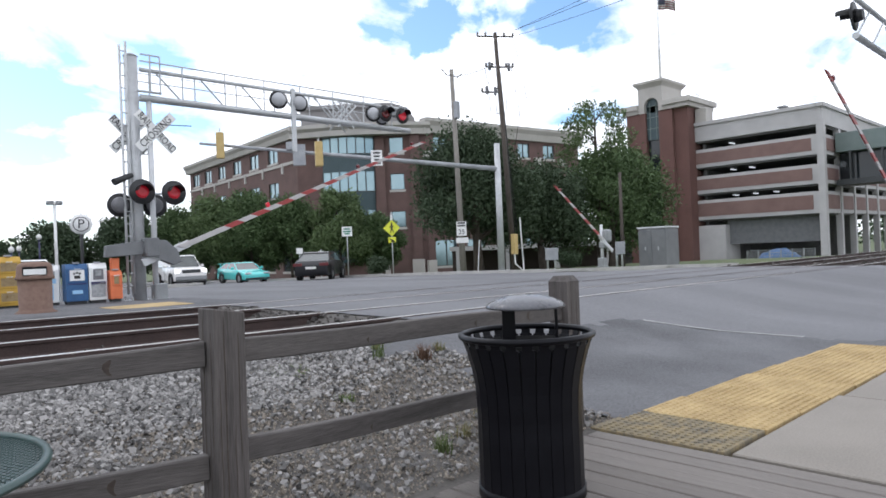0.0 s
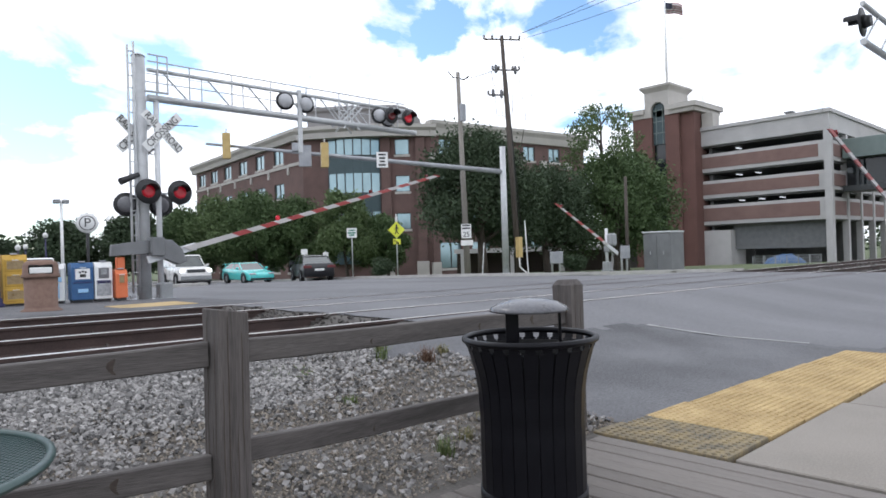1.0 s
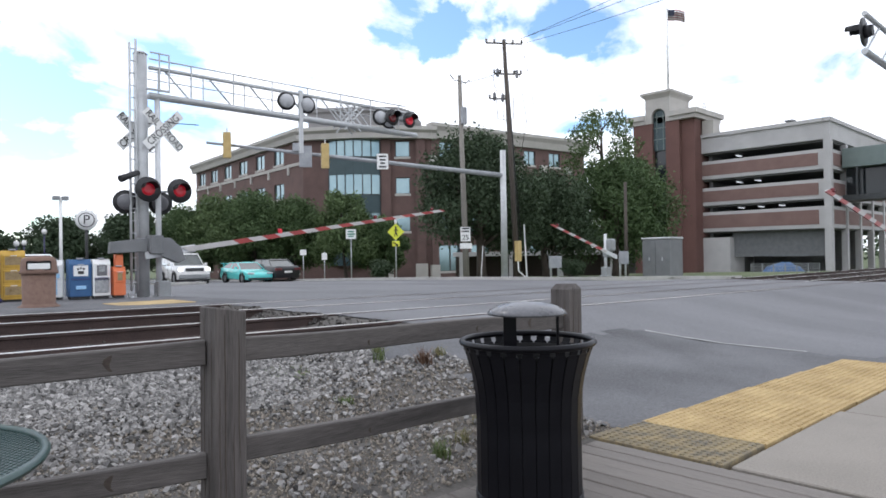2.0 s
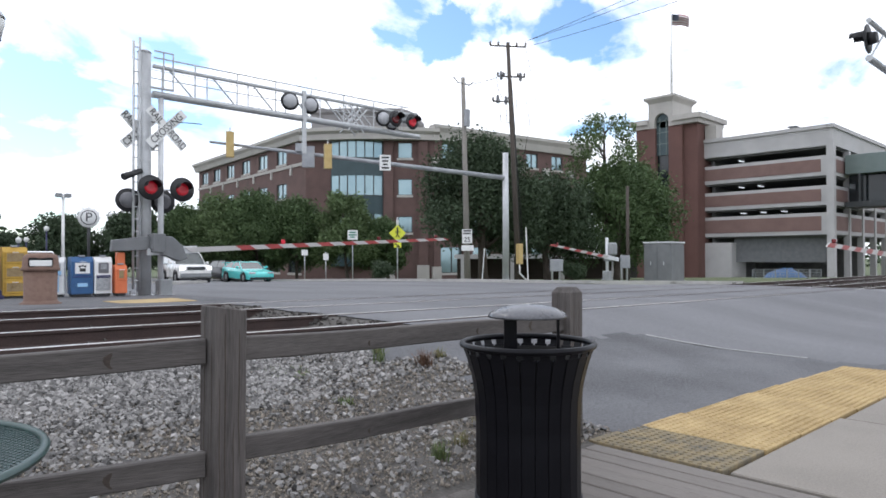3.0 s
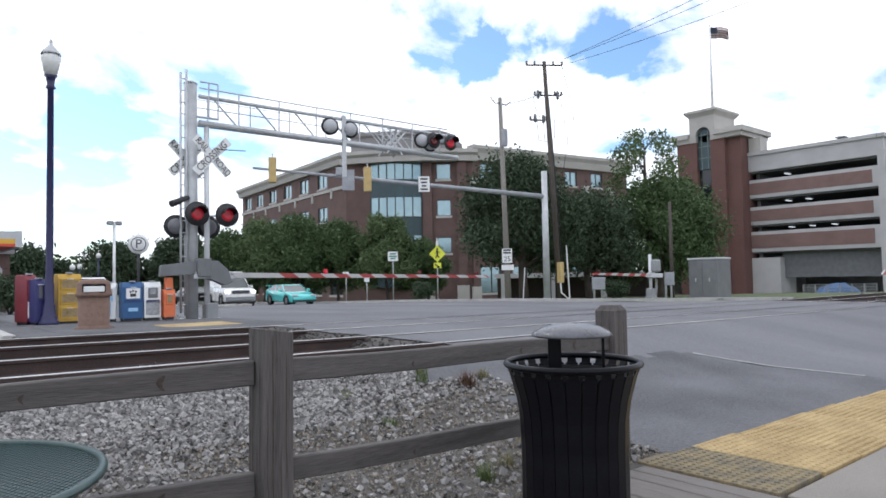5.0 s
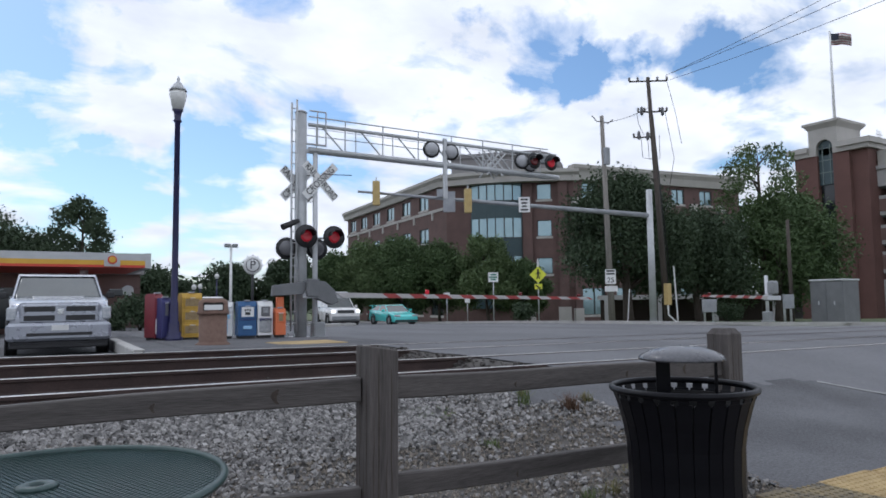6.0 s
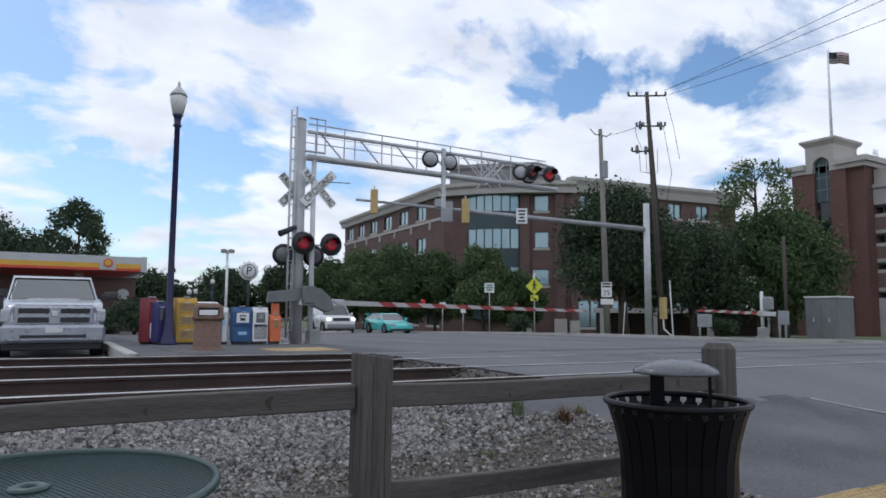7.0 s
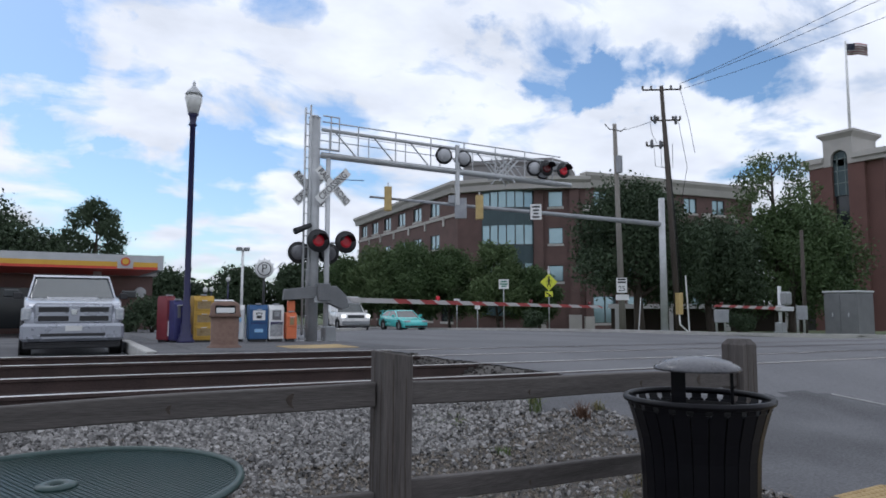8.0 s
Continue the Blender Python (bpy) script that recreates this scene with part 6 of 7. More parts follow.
def garage():
    t = thing("parking_garage", "multi-storey precast and brick parking garage", "building")
    X, Y0, Y1, XE = 78.3, 22.7, 37.5, 125.0
    bands = [(3.6, 5.95), (6.75, 8.85), (9.9, 12.05)]
    for z0, z1 in bands:
        for nm, a, b, c, d in (("spandrel", X, X + 0.3, Y0 + 0.45, Y1), ("spandrel", X + 0.5, XE, Y0, Y0 + 0.3)):
            bm = BM()
            box(bm, a, b, c, d, z0, z1)
            sp_ = part(nm, bm, GARAGECON, t, "precast concrete spandrel")
            bm = BM()
            if c != Y0:
                box(bm, a - 0.06, a, c + 0.6, d - 0.5, z0 + 0.42, z1 - 0.38)
                part("brick_panel", bm, GARAGEBRICK, sp_, "brown brick panel")
            else:
                n = 9
                for i in range(n):
                    bm2 = BM()
                    u = a + 0.4 + i * (b - a) / n
                    box(bm2, u, u + (b - a) / n - 0.8, c - 0.06, c, z0 + 0.42, z1 - 0.38)
                    part("brick_panel", bm2, GARAGEBRICK, sp_, "brown brick panel")
                bm.free()
    for a, b, c, d in ((X, X + 0.35, Y0 + 0.36, Y1), (X, XE, Y0, Y0 + 0.35)):
        bm = BM()
        box(bm, a - 0.1, b + 0.05, c - (0.1 if c == Y0 else 0), d + 0.05, 13.05, 14.9)
        box(bm, a - 0.3, b + 0.1, c - (0.3 if c == Y0 else -0.01), d + 0.1, 14.9, 15.3)
        part("parapet", bm, GARAGECON, t, "pale precast parapet")
    # slabs use the darkened concrete that stands for shade indoors
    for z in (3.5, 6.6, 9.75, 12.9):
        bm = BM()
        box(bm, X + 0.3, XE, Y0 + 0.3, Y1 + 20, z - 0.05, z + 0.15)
        part("floor_slab", bm, INTERIORSHADE, t, "concrete floor slab coloured dark for interior shade")
    for y in (Y0,):
        bm = BM()
        box(bm, X - 0.25, X + 0.5, y - 0.25, y + 0.45, -2.0, 13.6)
        part("corner_column", bm, GARAGECON, t)
    for i in range(1, 9):
        bm = BM()
        x = X + 0.8 + i * 5.1
        box(bm, x - 0.3, x + 0.3, Y0 - 0.12, Y0 + 0.5, -2.0, 13.0)
        part("column", bm, GARAGECON, t)
    # inner walls are coloured dark for the shade behind the openings
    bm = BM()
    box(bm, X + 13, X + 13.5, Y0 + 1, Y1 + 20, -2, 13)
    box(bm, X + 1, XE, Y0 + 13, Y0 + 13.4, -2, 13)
    part("inner_wall", bm, INTERIORSHADE, t, "inner wall coloured dark for interior shade")
    bm = BM()
    box(bm, X - 0.05, X + 4, Y1 - 4.2, Y1 + 0.2, -2.0, 2.9)
    part("stair_block", bm, GARAGECON, t, "pale rendered ground floor block")
    bm = BM()
    box(bm, X + 1.2, X + 1.4, Y0 + 0.9, Y1 - 4, 0.6, 3.5)
    part("upstand_wall", bm, CABGREY, t)
    for z, ys in ((12.75, (33.2,)), (9.6, (33.2, 31.0)), (6.5, (33, 30.7, 28.4)), (3.4, (30.7, 27))):
        for y in ys:
            bm = BM()
            box(bm, X + 2.0, X + 3.3, y - 0.12, y + 0.12, z - 0.12, z - 0.04)
            part("tube_light", bm, TUBE, t, "lit fluorescent tube")
    # rooftop lamp
    bm = BM()
    cyl(bm, (X + 6, 28.5, 15), (X + 6, 28.5, 16.6), 0.06, seg=6)
    box(bm, X + 5.5, X + 6.5, 28.0, 29.0, 16.5, 16.65)
    part("roof_lamp", bm, GREYBOX, t)
    return t


garage()


def stair_tower():
    t = thing("stair_tower", "red brick stair tower with an arched window and cream turret", "building")
    X, Y0, Y1 = 76.0, 36.5, 44.3
    for a, b, dx in ((Y0, 38.2, 0.5), (38.2, 39.95, 0.0), (41.7, Y1, 0.0)):
        bm = BM()
        box(bm, X + dx, X + 6.4, a, b, -2.2, 17.2)
        part("brick_pier", bm, TOWERBRICK, t)
    bm = BM()
    box(bm, X + 0.6, X + 6, 39.95, 41.7, -2.2, 13.8)
    part("glazed_slot", bm, DARKGLASS, t, "tall dark glazed slot")
    bm = BM()
    box(bm, X + 0.35, X + 6, 39.95, 41.7, 13.8, 18.0)
    cyl(bm, (X + 0.35, 40.825, 18.0), (X + 1.2, 40.825, 18.0), 0.875, seg=24)
    g = part("arched_window", bm, TEALPANEL, t, "arched dark green window")
    bm = BM()
    for y in (40.4, 41.25):
        box(bm, X + 0.3, X + 0.36, y - 0.05, y + 0.05, 13.8, 18.4)
    for z in (15.2, 16.6, 18.0):
        box(bm, X + 0.3, X + 0.36, 39.95, 41.7, z - 0.05, z + 0.05)
    part("mullion", bm, GREENSTEEL, g)
    for a, b in ((Y0 - 0.4, 39.35), (42.55, Y1 + 0.4)):
        bm = BM()
        box(bm, X - 0.2, X + 6.8, a, b, 17.2, 17.7)
        box(bm, X - 0.5, X + 7.1, a - 0.3 if a < 40 else a, b if a < 40 else b + 0.3, 17.7, 18.3)
        part("cornice", bm, CREAM, t)
    # turret with an arched opening
    bm = BM()
    for a, b in ((39.35, 39.9), (41.75, 42.55)):
        box(bm, X - 0.1, X + 5, a, b, 17.2, 20.2)
    n = 10
    outl = [(39.9, 20.2), (39.9, 18.0)] + [(40.825 - 0.925 * math.cos(math.pi * i / n), 18.0 + 0.925 * math.sin(math.pi * i / n)) for i in range(1, n)] + [(41.75, 18.0), (41.75, 20.2)]
    prism(bm, outl, -0.0, -1.0, pose(X - 0.1, 0, 0) @ QUARTER)
    part("turret", bm, CREAM, t, "cream precast turret")
    bm = BM()
    rings = []
    for d, z in ((0.0, 20.2), (0.1, 20.35), (0.45, 20.75), (0.45, 21.0)):
        rings.append([(X - 0.1 - d, 39.35 - d, z), (X + 5 + d, 39.35 - d, z), (X + 5 + d, 42.55 + d, z), (X - 0.1 - d, 42.55 + d, z)])
    loft(bm, rings, smooth=False)
    part("turret_cornice", bm, CREAM, t)
    bm = BM()
    box(bm, X + 2.2, X + 4.0, Y0 - 1.5, Y0 - 0.1, 14.8, 17.0, bev=0.03)
    part("roof_hut", bm, CREAM, t)
    bm = BM()
    for k in range(4):
        cyl(bm, (X + 4 + 0.3 * k, Y0 + 0.6, 18.3), (X + 4 + 0.3 * k, Y0 + 0.6, 19.7), 0.03, seg=5)
    cyl(bm, (X + 3.8, Y0 + 0.6, 19.2), (X + 5.2, Y0 + 0.6, 19.2), 0.03, seg=5)
    part("aerial", bm, GALV, t)
    return t


stair_tower()

fp = thing("flagpole", "white flagpole with a flag on the tower roof", "flagpole", pose(78.5, 40.8, 20.9))
bm = BM()
cyl(bm, (0, 0, 0), (0, 0, 11.2), 0.17, 0.11, 10)
part("pole", bm, SIGNWHITE, fp)
u = Vector((0.62, -0.78, 0))
for k in range(9):
    bm = BM()
    loft(bm, [[u * (s * 2.1) + Vector((0.25 * math.sin(s * 7), 0, 10.9 - k * 0.155 - 0.35 * s * s)) + Vector((0, 0, dz)) for dz in (0, -0.155)] for s in np.linspace(0.02, 1, 9)], closed=False, smooth=True)
    bmesh.ops.solidify(bm, geom=bm.faces[:], thickness=0.01)
    part("flag_stripe", bm, FLAGREDLIT if k % 2 == 0 else SIGNWHITE, fp, "red stripe" if k % 2 == 0 else "white stripe")
bm = BM()
loft(bm, [[u * (s * 2.1) + Vector((0.25 * math.sin(s * 7) - 0.02, -0.02, 10.905 - 0.35 * s * s)) + Vector((0, 0, dz)) for dz in (0, -0.78)] for s in np.linspace(0.02, 0.42, 5)], closed=False)
bmesh.ops.solidify(bm, geom=bm.faces[:], thickness=0.03)
part("flag_canton", bm, FLAGBLUELIT, fp, "blue flag canton paled for backlight")

br = thing("pedestrian_bridge", "green-grey covered footbridge joined to the garage", "footbridge")
bm = BM()
box(bm, 82.0, 86.0, -25, 22.5, 10.2, 12.3, bev=0.05)
part("roof_fascia", bm, GREENSTEEL, br)
bm = BM()
box(bm, 82.0, 86.0, -25, 22.5, 6.6, 7.2)
part("deck_beam", bm, DARKFRAME, br)
for y in range(-24, 23, 3):
    bm = BM()
    box(bm, 82.0, 82.2, y, y + 0.2, 7.2, 10.2)
    part("mullion", bm, DARKFRAME, br)
bm = BM()
box(bm, 83.5, 83.55, -25, 22.5, 7.2, 10.2)
part("glazing", bm, DARKGLASS, br)

# ---- filling station ----
st = thing("filling_station_canopy", "filling station canopy with white, yellow and red fascia", "canopy")
for z0, z1, mt in ((3.43, 3.78, CANOPYWHITE), (3.20, 3.43, STRIPEYEL), (3.08, 3.20, STRIPERED)):
    bm = BM()
    box(bm, -14, 4.68, 36.0, 44.0, z0, z1)
    part("fascia_band", bm, mt, st)
bm = BM()
box(bm, 4.68, 4.95, 35.98, 44.02, 3.06, 3.80)
part("end_panel", bm, CANOPYWHITE, st)
bm = BM()
box(bm, 2.85, 3.55, 35.95, 36.0, 3.12, 3.74)
lg = part("logo_panel", bm, CANOPYWHITE, st)
bm = BM()
cyl(bm, (3.2, 35.90, 3.44), (3.2, 35.95, 3.44), 0.21, seg=16)
part("logo_disc", bm, STRIPERED, lg, "plain red disc")
bm = BM()
cyl(bm, (3.2, 35.88, 3.45), (3.2, 35.905, 3.45), 0.15, seg=16)
part("logo_disc", bm, STRIPEYEL, lg, "plain yellow disc")
for x in (-9, -3, 2.2):
    bm = BM()
    cyl(bm, (x, 39.5, -0.3), (x, 39.5, 3.1), 0.2, seg=12)
    part("column", bm, SIGNWHITE, st)
sb = thing("station_shop", "low brown brick station shop", "building", pose(0, 0, -0.3))
bm = BM()
box(bm, -16, 5.6, 45, 54, 0, 3.4)
part("wall", bm, BRICK, sb)
bm = BM()
box(bm, -16.2, 5.8, 44.8, 54.2, 3.4, 3.7)
part("roof", bm, PENT, sb)
for x in (-12, -8, -4, 0):
    bm = BM()
    box(bm, x, x + 3.2, 44.93, 45.05, 0.3, 2.6)
    w = part("window", bm, DARKGLASS, sb)
bm = BM()
cyl(bm, (4.9, 44.8, 2.4), (4.9, 44.95, 2.4), 0.33, seg=16)
part("disc_sign", bm, CANOPYWHITE, sb)


# ---- trees ----
def leaves_mesh(name, centres, radii, n, size, seed, material):
    rng = np.random.default_rng(seed)
    centres, radii = np.array(centres), np.array(radii)
    w = radii ** 2
    idx = rng.choice(len(centres), n, p=w / w.sum())
    d = rng.normal(size=(n, 3))
    d /= np.linalg.norm(d, axis=1)[:, None]
    r = radii[idx] * rng.uniform(0.35, 1.08, n) ** 0.6
    p = centres[idx] + d * r[:, None] * np.array([1, 1, 0.8]) + rng.normal(0, 0.2, (n, 3)) * radii[idx][:, None]
    a = rng.normal(size=(n, 3))
    a /= np.linalg.norm(a, axis=1)[:, None]
    b = np.cross(a, rng.normal(size=(n, 3)))
    b /= np.linalg.norm(b, axis=1)[:, None]
    s = size * rng.uniform(0.6, 1.25, n)[:, None]
    v = np.stack([p - a * s, p + b * s * 0.5, p + a * s, p - b * s * 0.5], 1).reshape(-1, 3)
    me = bpy.data.meshes.new(name)
    me.from_pydata(v.tolist(), [], np.arange(4 * n).reshape(-1, 4).tolist())
    me.materials.append(material)
    return me


def tree(label, x, y, z, h, r, base, n, leaf, seed, material, trunk=0.16, sparse=0.0, squash=1.0):
    rng = np.random.default_rng(seed)
    t = thing("tree", label, "tree", pose(x, y, z), group="trees")
    bm = BM()
    lean = Vector((rng.uniform(-0.3, 0.3), rng.uniform(-0.3, 0.3), 0))
    tube(bm, [(0, 0, -0.2), lean * 0.3 + Vector((0, 0, base * 0.6)), lean + Vector((0, 0, base + (h - base) * 0.4)), lean * 1.2 + Vector((0, 0, h * 0.9))], [trunk * 1.25, trunk, trunk * 0.6, trunk * 0.15], 9)
    part("trunk", bm, BARK, t)
    centres, radii = [], []
    k = max(9, int(r * 6))
    for i in range(k):
        ang = 2.4 * i + rng.uniform(-0.3, 0.3)
        f = (i + 0.5) / k
        zz = base + 0.25 * r + (h - base - 0.45 * r) * f
        env = math.sqrt(max(0.05, 1 - (2 * (0.12 + 0.86 * f) - 1) ** 2)) * (0.75 + 0.35 * (1 - f))
        rr = r * env * rng.uniform(0.45, 0.80) * squash
        c = Vector((rr * math.cos(ang), rr * math.sin(ang), zz)) + lean * f
        centres.append(c[:])
        radii.append(r * rng.uniform(0.26, 0.42) * (1 - sparse * 0.45))
        if i % 2 == 0:
            bm = BM()
            s = lean * f * 0.8 + Vector((0, 0, max(base * 0.7, zz - 0.35 * rr - 0.5)))
            tube(bm, [s, s.lerp(c, 0.5) + Vector((0, 0, 0.15)), c], [trunk * 0.4, trunk * 0.25, trunk * 0.08], 6)
            part("limb", bm, BARK, t)
    cr = new("crown", leaves_mesh("crown", centres, radii, n, leaf, seed + 1, material))
    cr.parent = t
    return t


tree("dense dark green roadside tree", 29.6, 27.6, -0.1, 8.7, 4.1, 1.6, 34000, 0.115, 11, LEAFDARK, 0.28)
tree("dense dark green tree behind the poles", 34.5, 26.5, -0.2, 6.6, 3.8, 1.0, 30000, 0.115, 12, LEAFDARK, 0.22)
tree("tall tree with a thin airy top", 39.8, 25.6, -0.3, 12.0, 3.4, 5.4, 5000, 0.115, 13, LEAFLIGHT, 0.20, sparse=0.9)
tree("broad green tree by the garage", 39.5, 24.6, -0.3, 8.2, 4.1, 0.9, 30000, 0.115, 14, LEAF, 0.22)
tree("green tree in front of the tower", 42.6, 25.7, -0.4, 8.4, 2.2, 2.0, 7500, 0.115, 15, LEAFLIGHT, 0.16, sparse=0.4)
for i, (x, y, h, r) in enumerate(((21.6, 52.5, 5.6, 2.7), (23.4, 50.0, 6.6, 3.0), (25.6, 48.0, 6.9, 3.0), (28.2, 46.6, 6.5, 2.8), (30.6, 43.0, 6.9, 2.6), (27.4, 51.0, 6.4, 3.0), (33.0, 41.0, 4.6, 2.0))):
    tree("rounded green street tree before the offices", x, y, -0.4, h, r, 0.75, 20000, 0.115, 30 + i, (LEAF, LEAFLIGHT, LEAF)[i % 3], 0.12)
tree("dense dark tree behind the filling station", -4.2, 57.0, -0.4, 9.0, 4.6, 1.5, 14000, 0.15, 52, LEAFDARK, 0.2)
tree("dense dark tree behind the filling station", 0.2, 58.5, -0.4, 7.2, 3.4, 1.5, 10000, 0.15, 53, LEAFDARK, 0.2)
tree("small leafy tree behind the filling station", 2.6, 52.0, -0.4, 9.2, 2.7, 3.0, 11000, 0.115, 50, LEAFDARK, 0.16, sparse=0.55)
for i, (x, y, h, r) in enumerate(((-9.5, 100, 15, 7), (-4, 108, 14, 6.5), (1.5, 104, 9, 4.5), (8, 100, 8.3, 4.4), (14, 102, 7.8, 4.2), (18.8, 104, 6.2, 3.4), (22.5, 94, 8.0, 4), (26, 100, 7.8, 4), (30, 92, 8.8, 4), (34.5, 98, 9.2, 4.5), (11, 110, 7.6, 4.6), (4.0, 112, 7.5, 4))):
    tree("distant dark green tree", x, y, -1.4, h, r, 1.2, 9000, 0.24, 60 + i, LEAFDARK, 0.25)
for i, (x, y, h, r) in enumerate(((3.6, 28.8, 1.75, 1.15), (4.8, 29.6, 1.5, 1.0), (2.4, 30.5, 1.3, 0.9), (26.5, 33.5, 1.5, 1.0), (33.5, 24.0, 1.3, 1.0))):
    t = thing("bush", "rounded dark green bush", "bush", pose(x, y, land(x, y)), group="bushes")
    bm = BM()
    for a in range(5):
        tube(bm, [(0, 0, -0.05), (0.25 * r * math.cos(a * 1.3), 0.25 * r * math.sin(a * 1.3), h * 0.4), (0.5 * r * math.cos(a * 1.3), 0.5 * r * math.sin(a * 1.3), h * 0.8)], [0.03, 0.02, 0.006], 5)
    part("stem", bm, BARK, t)
    rng = np.random.default_rng(80 + i)
    cs = [(rng.uniform(-0.6, 0.6) * r, rng.uniform(-0.6, 0.6) * r, h * rng.uniform(0.3, 0.72)) for _ in range(9)]
    cr = new("foliage", leaves_mesh("foliage", cs, [0.42 * r] * 9, 3500, 0.07, 81 + i, LEAFDARK))
    cr.parent = t
# far woodland closing the horizon
rng = np.random.default_rng(9)
cs, rs = [], []
for i in range(150):
    a = radians(-75 + 175 * i / 150 - 10)
    d = 210 + 40 * math.sin(i * 1.7)
    if 0.2 < a < 3:
        d *= 1.2
    cs.append((d * math.sin(a), d * math.cos(a), rng.uniform(0.5, 3.5)))
    rs.append(rng.uniform(4, 7.5))
tagged(new("far_woods", leaves_mesh("far_woods", cs, rs, 22000, 0.9, 99, LEAFDARK)), "distant line of dark woodland", "woods", kind="stuff")


# ---- weeds along the fence ----
def tuft(label, x, y, h, n, seed, material):
    rng = np.random.default_rng(seed)
    V, F = [], []
    for i in range(n):
        a, l = rng.uniform(0, 2 * math.pi), h * rng.uniform(0.4, 1.0)
        sp_ = rng.uniform(0.1, 0.75)
        bx, by = rng.normal(0, 0.03, 2)
        dx, dy = math.cos(a), math.sin(a)
        w = 0.004
        b0 = len(V)
        for s, ww in ((0, w), (0.55, w * 0.8), (1.0, 0.0006)):
            px, py, pz = bx + dx * sp_ * l * s * s, by + dy * sp_ * l * s * s, l * s * (1 - 0.25 * s * sp_)
            V += [(px - dy * ww, py + dx * ww, pz), (px + dy * ww, py - dx * ww, pz)]
        F += [(b0, b0 + 1, b0 + 3, b0 + 2), (b0 + 2, b0 + 3, b0 + 5, b0 + 4)]
    me = bpy.data.meshes.new("grass_tuft")
    me.from_pydata(V, [], F)
    me.materials.append(material)
    o = tagged(new("grass_tuft", me), label, "weeds", "weeds in the ballast")
    o.matrix_basis = pose(x, y, land(x, y))


for i, (x, y, h, n) in enumerate(((4.25, 4.75, 0.20, 130), (4.6, 4.9, 0.14, 80), (3.9, 5.0, 0.30, 40), (4.05, 5.2, 0.18, 50), (4.9, 4.6, 0.10, 60), (3.1, 4.4, 0.08, 60), (2.6, 3.9, 0.09, 50), (3.4, 3.9, 0.07, 50), (0.35, 3.4, 0.14, 60), (0.6, 3.25, 0.10, 50), (3.2, 3.2, 0.12, 50), (2.9, 3.1, 0.16, 60), (3.6, 3.4, 0.08, 50))):
    tuft("dry straw-coloured grass tuft in ballast" if i % 3 != 2 else "green weed tuft in ballast", x, y, h, n, 200 + i, SEEDHEAD if i in (0, 6, 9) else (BLADE if i % 3 != 2 else WEED))


# ---- clutter before the garage ----
sf = thing("site_fence", "grey mesh site fence with a blue tarpaulin pile", "fence", pose(64.6, 22.6, -1.05, 0, 0, -50))
for i in range(6):
    bm = BM()
    x = -2.9 + i * 1.0
    box(bm, x, x + 0.05, -0.02, 0.02, 0, 1.15)
    box(bm, x + 0.95, x + 1.0, -0.02, 0.02, 0, 1.15)
    for k in range(5):
        box(bm, x, x + 1.0, -0.015, 0.015, 0.1 + 0.25 * k, 0.13 + 0.25 * k)
    for k in range(9):
        box(bm, x + 0.1 * k + 0.05, x + 0.1 * k + 0.065, -0.01, 0.01, 0.1, 1.12)
    part("fence_panel", bm, GREYBOX, sf)
tarp = thing("tarpaulin_pile", "heap under a blue tarpaulin before the garage", "tarpaulin", pose(66.2, 23.2, -1.05, 0, 0, -50))
bm = BM()
lathe(bm, [(0.05, 1.2), (0.6, 1.1), (1.1, 0.75), (1.5, 0.3), (1.7, 0.0)], 14)
for v in bm.verts:
    v.co.x *= 1.3
    v.co.z *= 1 + 0.25 * noise.noise(v.co * 1.7)
part("cover", bm, BLUEBOX, tarp)

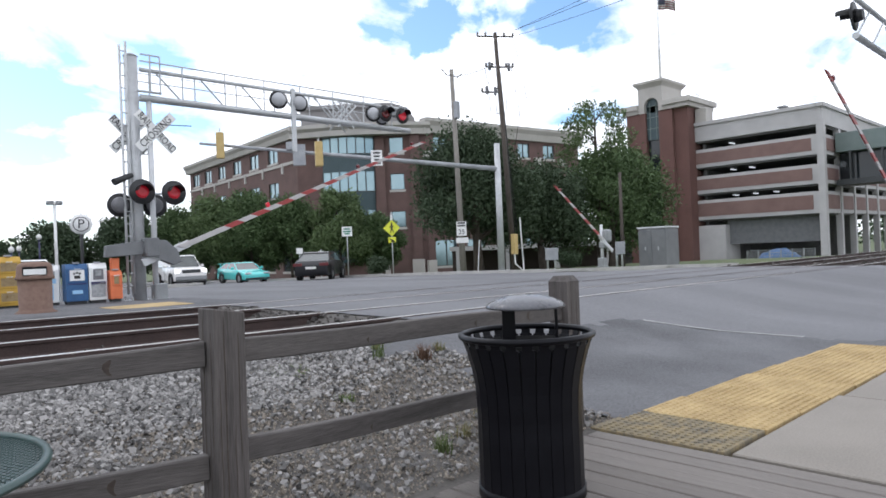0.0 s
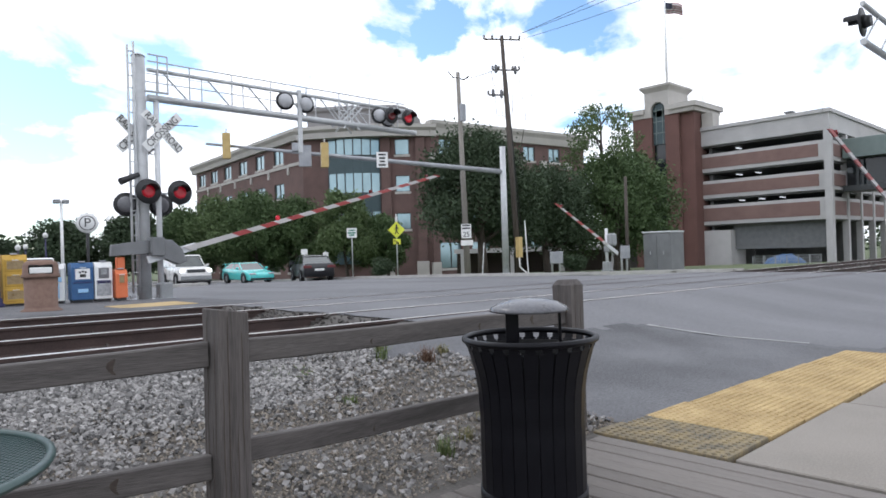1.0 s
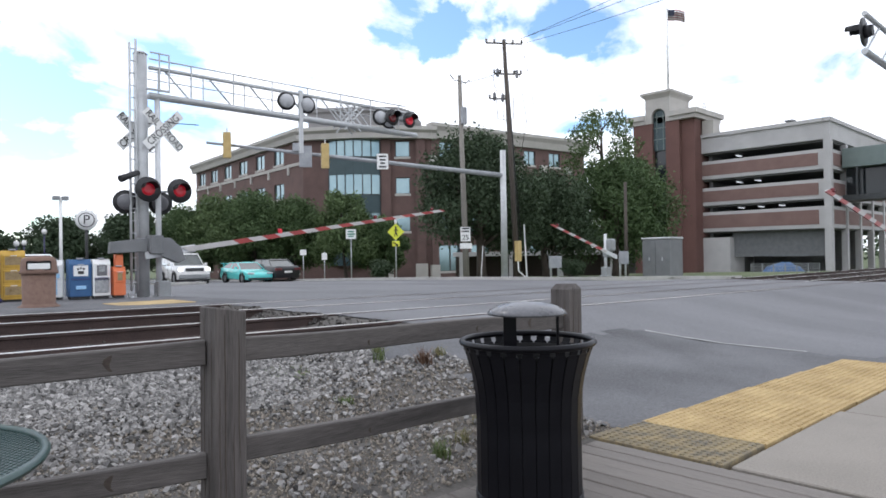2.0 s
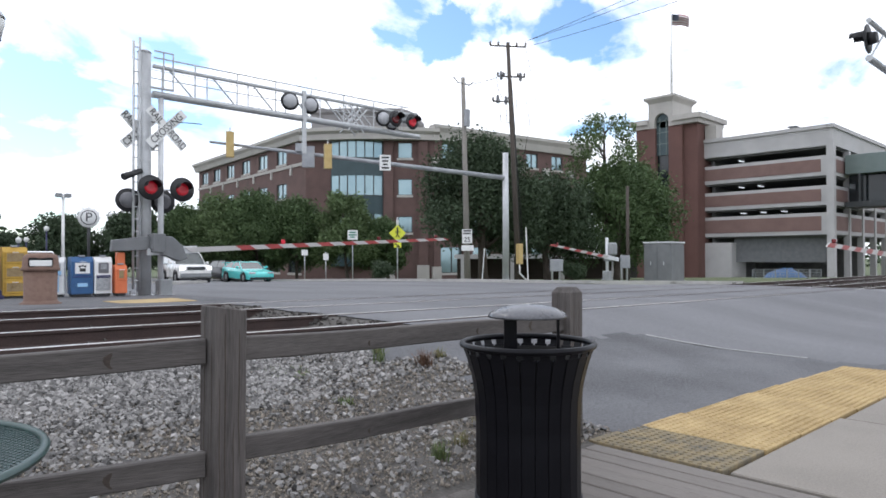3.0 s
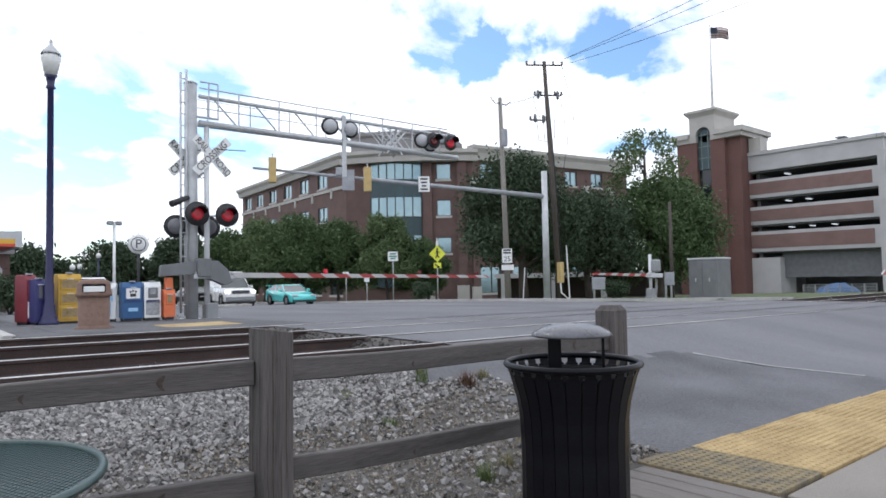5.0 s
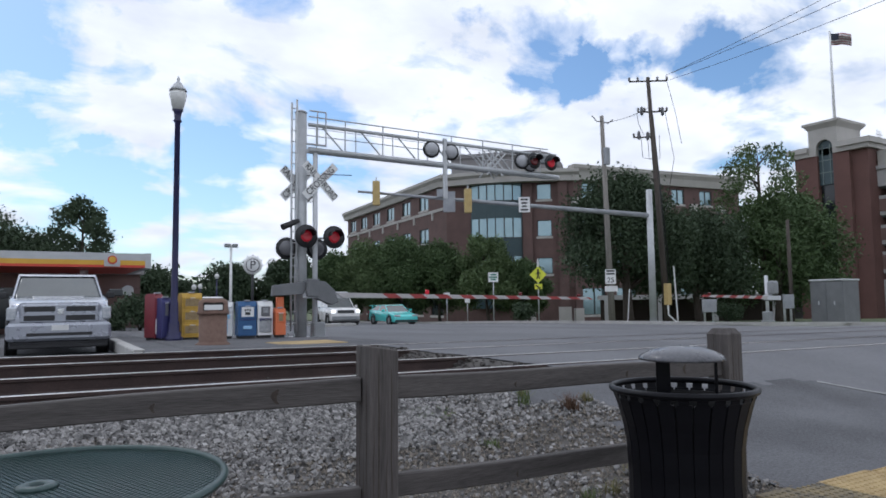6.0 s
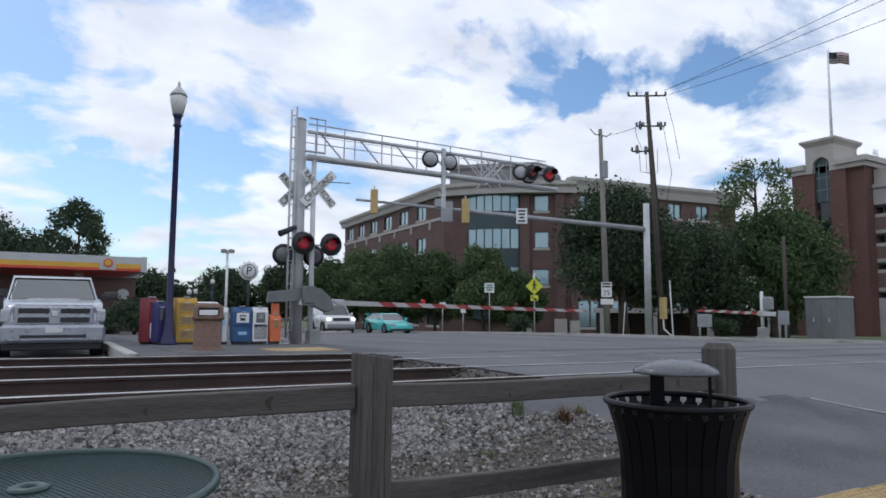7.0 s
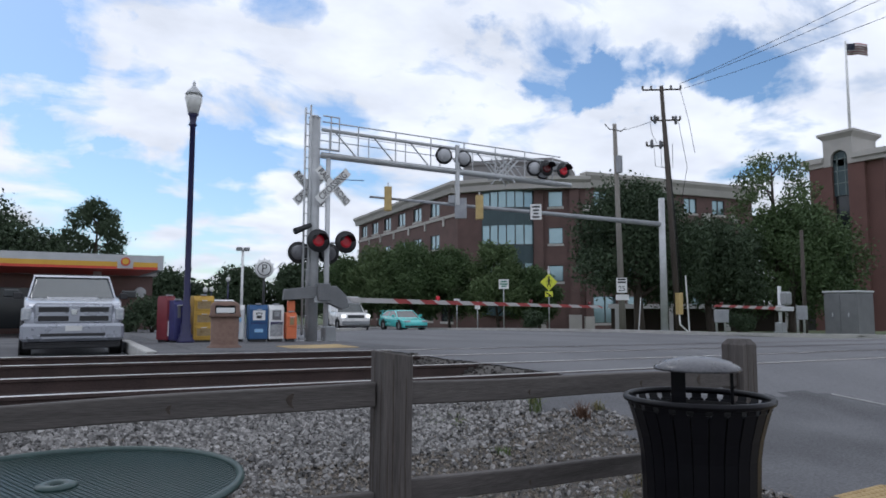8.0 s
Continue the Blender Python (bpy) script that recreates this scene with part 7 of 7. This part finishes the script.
# low parking deck behind the trees
lo_deck = thing("low_parking_deck", "low concrete parking deck with a dark open storey", "building", pose(0, 0, 0))
a0, a1 = Vector((40.5, 35.5)), Vector((46.5, 28.5))
ang = math.degrees(math.atan2(a1.y - a0.y, a1.x - a0.x))
bm = BM()
box(bm, -4, 10.0, 0, 0.3, 1.15, 1.5)
part("edge_beam", bm, GARAGECON, lo_deck, "", pose(a0.x, a0.y, 0, 0, 0, ang))
# near-black back wall stands for the shade inside the open storey
bm = BM()
box(bm, -4, 10.0, 2.5, 2.8, -1.0, 1.3)
part("back_wall", bm, KNOTSHADE, lo_deck, "back wall coloured dark for shade", pose(a0.x, a0.y, 0, 0, 0, ang))
bm = BM()
box(bm, -4, 10.0, 0.1, 2.8, 1.25, 1.4)
part("deck_slab", bm, INTERIORSHADE, lo_deck, "", pose(a0.x, a0.y, 0, 0, 0, ang))
for k in range(4):
    bm = BM()
    box(bm, -3.5 + k * 4, -3.2 + k * 4, 0.02, 0.28, -1.0, 1.2)
    part("column", bm, GARAGECON, lo_deck, "", pose(a0.x, a0.y, 0, 0, 0, ang))


# ---- what moves ----
def motions():
    rows_a = [(0.0, 21.6), (0.5, 18.4), (1.0, 15.0), (1.5, 11.7), (2.1, 7.6), (2.8, 3.6), (3.0, 2.7), (3.5, 0.5), (4.2, -0.6), (5.3, -1.0), (8.0, -1.1)]
    walk(arm_a, [(t, pose(0, -0.30, arm_a_z, 0, -a, 0)) for t, a in rows_a])
    rows_b = [(0.0, 33.5), (0.5, 29.0), (1.0, 25.0), (1.5, 20.5), (2.1, 15.0), (2.8, 8.5), (3.0, 7.0), (3.5, 3.2), (4.2, 1.5), (8.0, 1.5)]
    walk(arm_b, [(t, pose(0, -0.30, arm_b_z, 0, a, 0)) for t, a in rows_b])
    rows_c = [(0.0, 24.7), (0.5, 20.5), (1.0, 16.5), (1.5, 12.7), (2.1, 8.2), (2.8, 3.6), (3.0, 2.4), (3.5, 0.5), (8.0, 0.5)]
    walk(arm_c, [(t, pose(0, -0.30, arm_c_z, 0, a, 0)) for t, a in rows_c])

    rows_d = [(0.0, 19.9, 30.0, -46), (0.5, 20.6, 31.3, -33), (1.0, 21.1, 33.3, -22), (1.5, 21.6, 36.2, -8), (2.1, 21.6, 39.5, 0), (2.8, 21.5, 44.0, 2), (3.5, 21.3, 47.5, 2), (4.2, 21.0, 52.0, 3), (5.3, 20.4, 61.0, 4), (8.0, 18.4, 84.0, 5)]
    walk(sedan, [(t, pose(x, y, road_z(x, y) - 0.01, 0, 0, a)) for t, x, y, a in rows_d])


motions()
